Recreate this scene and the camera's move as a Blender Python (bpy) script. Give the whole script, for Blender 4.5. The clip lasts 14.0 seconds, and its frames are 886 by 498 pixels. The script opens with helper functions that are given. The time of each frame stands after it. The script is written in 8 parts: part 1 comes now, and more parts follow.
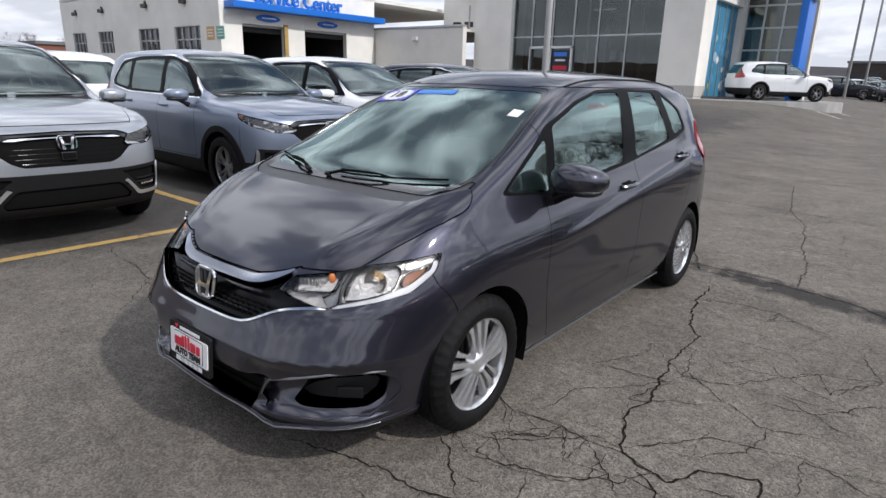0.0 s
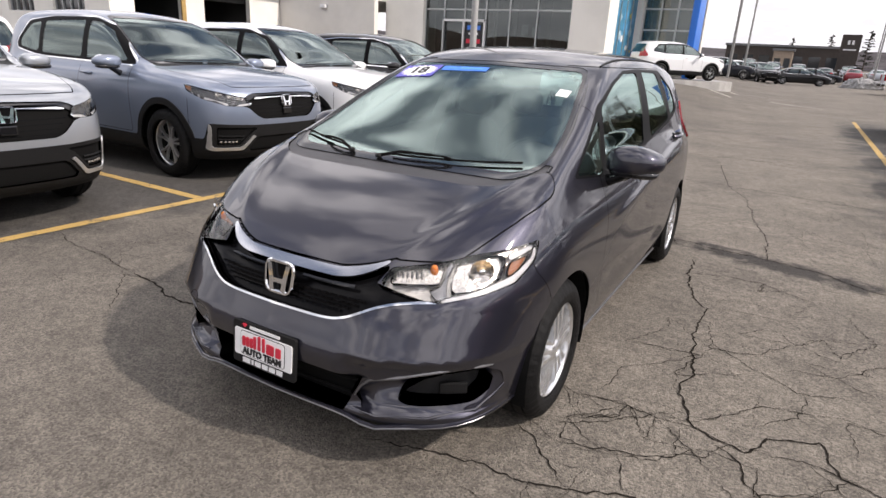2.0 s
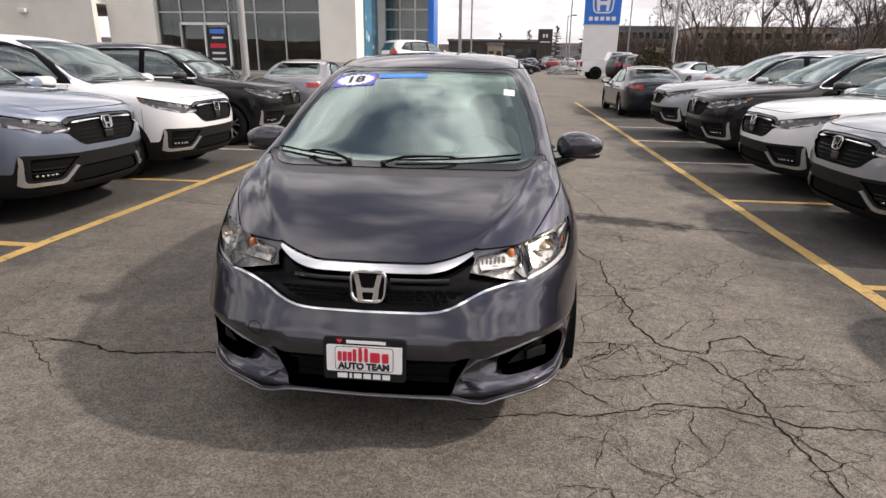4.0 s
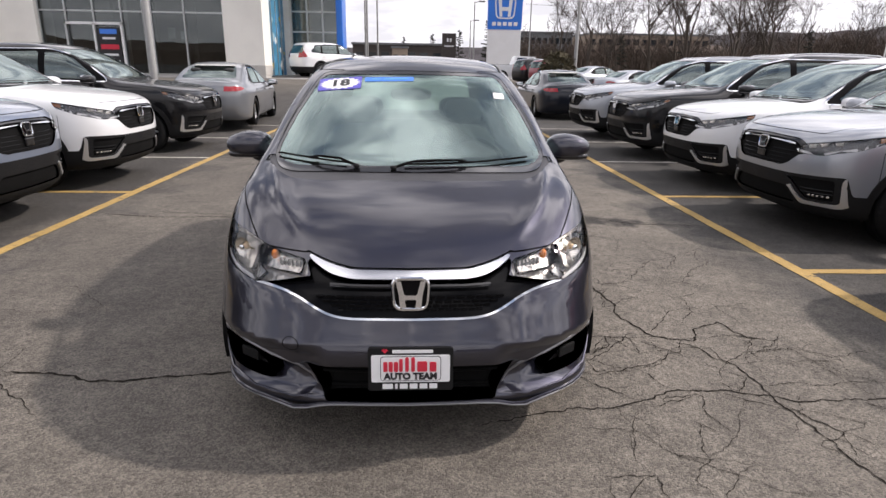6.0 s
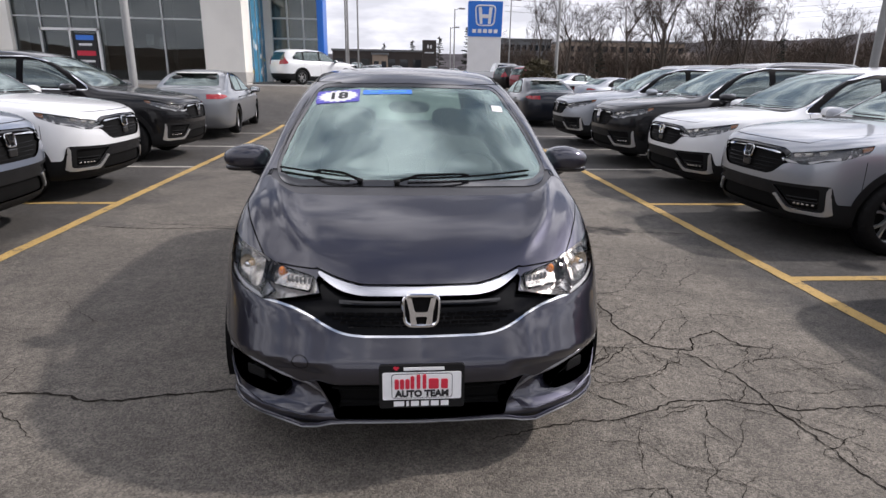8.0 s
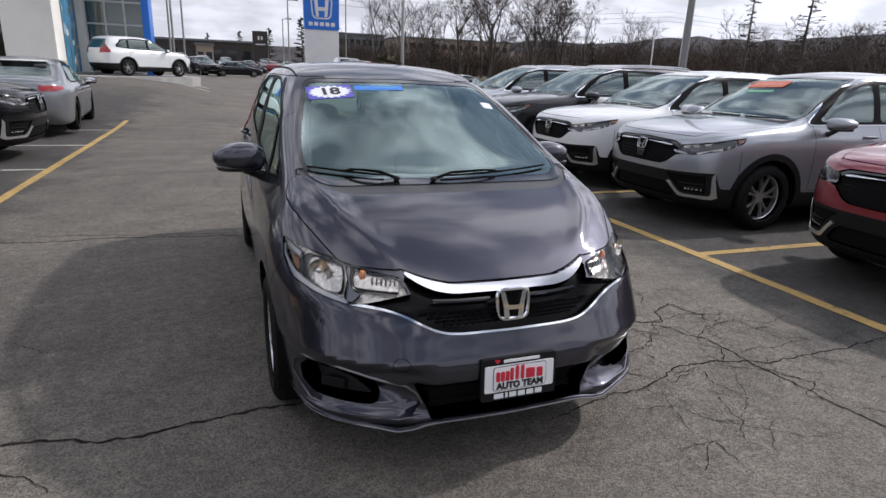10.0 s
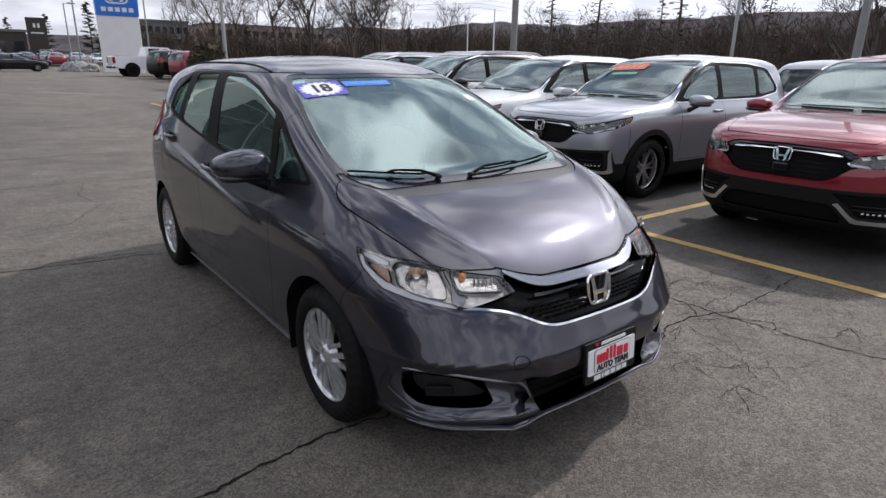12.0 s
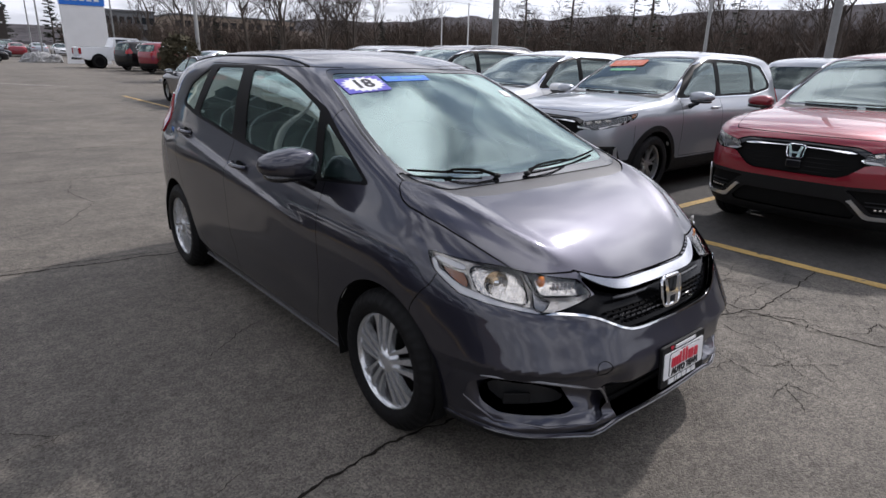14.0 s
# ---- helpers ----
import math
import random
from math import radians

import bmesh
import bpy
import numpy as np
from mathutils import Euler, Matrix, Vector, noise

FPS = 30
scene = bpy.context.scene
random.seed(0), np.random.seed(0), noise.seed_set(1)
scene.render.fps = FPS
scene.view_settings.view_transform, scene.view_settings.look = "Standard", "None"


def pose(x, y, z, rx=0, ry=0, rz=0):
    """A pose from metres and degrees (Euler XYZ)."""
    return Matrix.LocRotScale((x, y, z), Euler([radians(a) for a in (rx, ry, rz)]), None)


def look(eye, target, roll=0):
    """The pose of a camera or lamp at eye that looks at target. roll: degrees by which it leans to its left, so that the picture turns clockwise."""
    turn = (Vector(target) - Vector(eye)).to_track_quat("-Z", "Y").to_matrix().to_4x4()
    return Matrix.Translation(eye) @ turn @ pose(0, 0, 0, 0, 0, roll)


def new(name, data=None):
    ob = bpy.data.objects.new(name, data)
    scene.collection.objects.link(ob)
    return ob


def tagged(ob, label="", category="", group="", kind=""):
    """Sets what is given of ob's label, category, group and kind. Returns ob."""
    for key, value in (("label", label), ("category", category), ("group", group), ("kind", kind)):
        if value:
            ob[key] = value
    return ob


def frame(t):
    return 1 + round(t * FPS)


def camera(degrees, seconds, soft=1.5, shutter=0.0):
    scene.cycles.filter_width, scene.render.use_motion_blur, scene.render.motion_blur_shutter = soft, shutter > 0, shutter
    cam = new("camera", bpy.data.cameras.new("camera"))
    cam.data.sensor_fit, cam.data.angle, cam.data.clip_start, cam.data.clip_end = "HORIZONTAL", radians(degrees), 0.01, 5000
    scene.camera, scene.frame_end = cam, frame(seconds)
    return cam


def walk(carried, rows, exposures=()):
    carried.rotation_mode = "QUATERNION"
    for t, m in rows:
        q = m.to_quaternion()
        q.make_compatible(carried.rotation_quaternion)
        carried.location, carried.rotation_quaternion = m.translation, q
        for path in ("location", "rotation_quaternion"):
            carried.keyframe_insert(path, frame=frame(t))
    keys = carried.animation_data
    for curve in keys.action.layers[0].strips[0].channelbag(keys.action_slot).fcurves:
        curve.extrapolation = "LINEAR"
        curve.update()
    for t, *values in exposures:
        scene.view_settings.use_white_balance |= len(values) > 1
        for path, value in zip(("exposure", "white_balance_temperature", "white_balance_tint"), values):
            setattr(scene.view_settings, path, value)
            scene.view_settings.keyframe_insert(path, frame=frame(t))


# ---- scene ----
cam = camera(73.8, 14.0)
PATH = [
    (0, (2.139, -1.845, 1.46), (0.908, -0.371, 0.903), 1.6),
    (0.5, (2.079, -1.933, 1.454), (0.863, -0.447, 0.896), 1.7),
    (1, (1.973, -2.006, 1.442), (0.811, -0.481, 0.874), 2.0),
    (1.5, (1.755, -2.076, 1.44), (0.666, -0.51, 0.839), 2.0),
    (2, (1.506, -2.176, 1.456), (0.553, -0.534, 0.827), 3.2),
    (2.5, (1.237, -2.401, 1.442), (0.46, -0.673, 0.803), 3.6),
    (3, (0.99, -2.517, 1.416), (0.367, -0.73, 0.769), 2.6),
    (3.5, (0.763, -2.608, 1.447), (0.333, -0.752, 0.837), 1.6),
    (4, (0.513, -2.766, 1.458), (0.297, -0.872, 0.856), 0.7),
    (4.2, (0.404, -2.831, 1.49), (0.258, -0.929, 0.888), 0.6),
    (6.3, (0.027, -2.766, 1.449), (0.119, -0.855, 0.865), 0.8),
    (6.5, (0.031, -2.777, 1.452), (0.126, -0.866, 0.871), 0.7),
    (7, (0.029, -2.766, 1.457), (0.137, -0.853, 0.882), 1.1),
    (7.2, (0.038, -2.774, 1.478), (0.13, -0.86, 0.907), 0.4),
    (9.3, (-0.532, -2.668, 1.489), (-0.107, -0.796, 0.926), 2.1),
    (9.5, (-0.616, -2.654, 1.479), (-0.126, -0.799, 0.915), 1.8),
    (10, (-0.971, -2.594, 1.473), (-0.301, -0.798, 0.904), 2.2),
    (10.5, (-1.232, -2.472, 1.451), (-0.404, -0.749, 0.864), 2.2),
    (11, (-1.431, -2.306, 1.469), (-0.457, -0.665, 0.872), 1.6),
    (11.5, (-1.644, -2.206, 1.475), (-0.549, -0.641, 0.881), 1.1),
    (12, (-1.792, -2.111, 1.481), (-0.64, -0.589, 0.886), 0.9),
    (12.5, (-1.841, -1.946, 1.475), (-0.667, -0.447, 0.862), 0.7),
    (13, (-1.899, -1.856, 1.478), (-0.699, -0.379, 0.863), 0.7),
    (13.5, (-2.002, -1.834, 1.485), (-0.783, -0.371, 0.872), 1.1),
    (14, (-2.035, -1.816, 1.48), (-0.812, -0.356, 0.869), 1.4),
]
EXPOSURES = [(0.0, -0.02, 6150, 13), (1.2, 0.14, 6350, 13), (2.2, 0.46, 6900, 17), (3.0, 0.66, 7180, 17), (3.5, 0.5, 7130, 17), (4.0, 0.28, 7020, 17), (4.2, 0.26, 6970, 17), (6.5, 0.28, 6600, 17), (7.2, 0.24, 6520, 17), (9.5, -0.14, 6220, 15), (11.0, -0.1, 6220, 15), (14.0, -0.04, 6220, 15)]
walk(cam, [(t, look(eye, target, roll)) for t, eye, target, roll in PATH], EXPOSURES)

# ---- light ----
SUN_EL, SUN_AZ = radians(42), radians(6)  # height, and turn from +x towards +y
SUN_WAY = Vector((math.cos(SUN_EL) * math.cos(SUN_AZ), math.cos(SUN_EL) * math.sin(SUN_AZ), math.sin(SUN_EL)))


def make_world():
    w = bpy.data.worlds.new("sky")
    scene.world = w
    w.use_nodes = True
    nt = w.node_tree
    nt.nodes.clear()
    N, L = nt.nodes.new, nt.links.new
    out, bg = N("ShaderNodeOutputWorld"), N("ShaderNodeBackground")
    sky = N("ShaderNodeTexSky")
    sky.sky_type, sky.sun_disc = "NISHITA", False
    sky.sun_elevation, sky.sun_rotation = SUN_EL, radians(90) - SUN_AZ
    sky.air_density, sky.dust_density = 1.0, 0.7
    co = N("ShaderNodeTexCoord")
    # broken cloud cover, flattened towards the horizon
    sep = N("ShaderNodeSeparateXYZ")
    L(co.outputs["Generated"], sep.inputs[0])
    up = N("ShaderNodeMath")
    up.operation = "ADD"
    up.inputs[1].default_value = 0.22
    L(sep.outputs["Z"], up.inputs[0])
    mx = N("ShaderNodeMath")
    mx.operation = "MAXIMUM"
    mx.inputs[1].default_value = 0.12
    L(up.outputs[0], mx.inputs[0])
    flat = N("ShaderNodeCombineXYZ")
    for k in "XY":
        dv = N("ShaderNodeMath")
        dv.operation = "DIVIDE"
        L(sep.outputs[k], dv.inputs[0])
        L(mx.outputs[0], dv.inputs[1])
        L(dv.outputs[0], flat.inputs[k])
    n1 = N("ShaderNodeTexNoise")
    n1.inputs["Scale"].default_value, n1.inputs["Detail"].default_value, n1.inputs["Roughness"].default_value = 1.9, 8, 0.56
    n1.inputs["Distortion"].default_value = 0.4
    L(flat.outputs[0], n1.inputs["Vector"])
    cover = N("ShaderNodeValToRGB")
    cover.color_ramp.elements[0].position, cover.color_ramp.elements[1].position = 0.39, 0.51
    L(n1.outputs["Fac"], cover.inputs[0])
    n2 = N("ShaderNodeTexNoise")
    n2.inputs["Scale"].default_value, n2.inputs["Detail"].default_value = 2.7, 8
    mp = N("ShaderNodeMapping")
    mp.inputs["Location"].default_value = (3.1, 5.2, 0)
    L(flat.outputs[0], mp.inputs[0])
    L(mp.outputs[0], n2.inputs["Vector"])
    tone = N("ShaderNodeValToRGB")
    e = tone.color_ramp.elements
    e[0].position, e[0].color = 0.42, (2.4, 2.6, 3.0, 1)
    e[1].position, e[1].color = 0.58, (15.0, 15.1, 15.3, 1)
    L(n2.outputs["Fac"], tone.inputs[0])
    # the cloud deck runs together in haze towards the horizon
    low = N("ShaderNodeMapRange")
    low.inputs["From Min"].default_value, low.inputs["From Max"].default_value = 0.10, 0.62
    low.inputs["To Min"].default_value, low.inputs["To Max"].default_value = 0.16, 1.0
    L(sep.outputs["Z"], low.inputs[0])
    deck = N("ShaderNodeMix")
    deck.data_type = "RGBA"
    deck.inputs["A"].default_value = (6.8, 7.0, 7.35, 1)
    L(low.outputs[0], deck.inputs["Factor"])
    L(tone.outputs[0], deck.inputs["B"])
    # clouds are brighter round the sun
    dot = N("ShaderNodeVectorMath")
    dot.operation = "DOT_PRODUCT"
    dot.inputs[1].default_value = SUN_WAY
    L(co.outputs["Generated"], dot.inputs[0])
    near = N("ShaderNodeValToRGB")
    near.color_ramp.interpolation = "EASE"
    el = near.color_ramp.elements
    el[0].position, el[0].color = 0.40, (0.056, 0.056, 0.056, 1)
    el[1].position, el[1].color = 0.88, (0.074, 0.074, 0.074, 1)
    for at, v in ((0.965, 0.076), (0.995, 0.100)):
        k = el.new(at)
        k.color = (v, v, v, 1)
    L(dot.outputs["Value"], near.inputs[0])
    gain = N("ShaderNodeMath")
    gain.operation = "MULTIPLY"
    gain.inputs[1].default_value = 20.0
    L(near.outputs[0], gain.inputs[0])
    lit = N("ShaderNodeVectorMath")
    lit.operation = "SCALE"
    L(deck.outputs["Result"], lit.inputs[0])
    L(gain.outputs[0], lit.inputs["Scale"])
    shut = N("ShaderNodeMath")
    shut.operation = "SUBTRACT"
    shut.inputs[0].default_value = 1.15
    L(low.outputs[0], shut.inputs[1])
    full = N("ShaderNodeMath")
    full.operation = "MAXIMUM"
    L(cover.outputs[0], full.inputs[0])
    L(shut.outputs[0], full.inputs[1])
    mix = N("ShaderNodeMix")
    mix.data_type = "RGBA"
    L(full.outputs[0], mix.inputs["Factor"])
    L(sky.outputs[0], mix.inputs["A"])
    L(lit.outputs[0], mix.inputs["B"])
    L(mix.outputs["Result"], bg.inputs[0])
    bg.inputs[1].default_value = 0.107
    L(bg.outputs[0], out.inputs[0])


make_world()
sun = new("sun", bpy.data.lights.new("sun", "SUN"))
sun.data.energy, sun.data.angle, sun.data.color = 3.0, radians(2.0), (1.0, 0.955, 0.88)
sun.matrix_world = look(SUN_WAY * 50, (0, 0, 0))

# ---- materials ----
def mat(name, color=(0.5, 0.5, 0.5), rough=0.5, metal=0.0, coat=0.0, spec=0.5, grain=0.0, size=40.0, stain=0.0, stain_size=2.0, bump=0.0, bump_size=200.0, emit=None, power=0.0, dark=(0.3, 0.3, 0.3), each=0.0):
    """A surface with fine grain, broader stains and fine relief. Sizes: how many features to a metre."""
    m = bpy.data.materials.new(name)
    m.use_nodes = True
    nt = m.node_tree
    N, L = nt.nodes.new, nt.links.new
    b = nt.nodes["Principled BSDF"]
    b.inputs["Base Color"].default_value = (*color, 1)
    b.inputs["Roughness"].default_value, b.inputs["Metallic"].default_value = rough, metal
    b.inputs["Coat Weight"].default_value, b.inputs["Coat Roughness"].default_value = coat, 0.03
    b.inputs["Specular IOR Level"].default_value = spec
    if emit:
        b.inputs["Emission Color"].default_value, b.inputs["Emission Strength"].default_value = (*emit, 1), power
    co = N("ShaderNodeTexCoord")
    last = None
    if grain or stain or each:
        rgb = N("ShaderNodeRGB")
        rgb.outputs[0].default_value = (*color, 1)
        last = rgb.outputs[0]
    for amount, sz, detail in ((grain, size, 3), (stain, stain_size, 6)):
        if amount:
            n = N("ShaderNodeTexNoise")
            n.inputs["Scale"].default_value, n.inputs["Detail"].default_value, n.inputs["Roughness"].default_value = sz, detail, 0.6
            L(co.outputs["Object"], n.inputs["Vector"])
            r = N("ShaderNodeMapRange")
            r.inputs["From Min"].default_value, r.inputs["From Max"].default_value = 0.35, 0.68
            r.inputs["To Min"].default_value, r.inputs["To Max"].default_value = 1.0, 1.0 - amount
            L(n.outputs["Fac"], r.inputs[0])
            mul = N("ShaderNodeVectorMath")
            mul.operation = "SCALE"
            L(last, mul.inputs[0])
            L(r.outputs[0], mul.inputs["Scale"])
            last = mul.outputs[0]
    if each:
        oi = N("ShaderNodeObjectInfo")
        r = N("ShaderNodeMapRange")
        r.inputs["To Min"].default_value, r.inputs["To Max"].default_value = 1 - each, 1 + each
        L(oi.outputs["Random"], r.inputs[0])
        mul = N("ShaderNodeVectorMath")
        mul.operation = "SCALE"
        L(last, mul.inputs[0])
        L(r.outputs[0], mul.inputs["Scale"])
        last = mul.outputs[0]
    if last:
        L(last, b.inputs["Base Color"])
    if bump:
        n = N("ShaderNodeTexNoise")
        n.inputs["Scale"].default_value, n.inputs["Detail"].default_value = bump_size, 4
        L(co.outputs["Object"], n.inputs["Vector"])
        bp = N("ShaderNodeBump")
        bp.inputs["Strength"].default_value, bp.inputs["Distance"].default_value = bump, 0.01
        L(n.outputs["Fac"], bp.inputs["Height"])
        L(bp.outputs[0], b.inputs["Normal"])
    return m


def paint(name, color, metal=0.35, rough=0.38, ior=1.62, haze=0.014):
    """Metallic car paint under clear coat, with fine flakes."""
    m = mat(name, color, rough, metal, coat=1.0, grain=0.12, size=900, stain=0.05, stain_size=3)
    b = m.node_tree.nodes["Principled BSDF"]
    b.inputs["Coat Roughness"].default_value, b.inputs["Coat IOR"].default_value = haze, ior
    b.inputs["Specular IOR Level"].default_value = 0.2
    return m


def glass(name, tint=(0.76, 0.93, 0.88), base=0.09, sheen=(0.85, 1.0, 0.96), ior=1.52):
    """Thin window glass: tinted, seen through, and mirroring more at a slant."""
    m = bpy.data.materials.new(name)
    m.use_nodes = True
    nt = m.node_tree
    nt.nodes.clear()
    N, L = nt.nodes.new, nt.links.new
    out, mix, fr = N("ShaderNodeOutputMaterial"), N("ShaderNodeMixShader"), N("ShaderNodeFresnel")
    tr, gl = N("ShaderNodeBsdfTransparent"), N("ShaderNodeBsdfGlossy")
    fr.inputs[0].default_value = ior
    boost = N("ShaderNodeMapRange")
    boost.inputs["To Min"].default_value, boost.inputs["To Max"].default_value = base, 1.0
    L(fr.outputs[0], boost.inputs[0])
    tr.inputs[0].default_value = (*tint, 1)
    gl.inputs[0].default_value = (*sheen, 1)
    gl.inputs["Roughness"].default_value = 0.005
    L(boost.outputs[0], mix.inputs[0])
    L(tr.outputs[0], mix.inputs[1])
    L(gl.outputs[0], mix.inputs[2])
    L(mix.outputs[0], out.inputs[0])
    return m


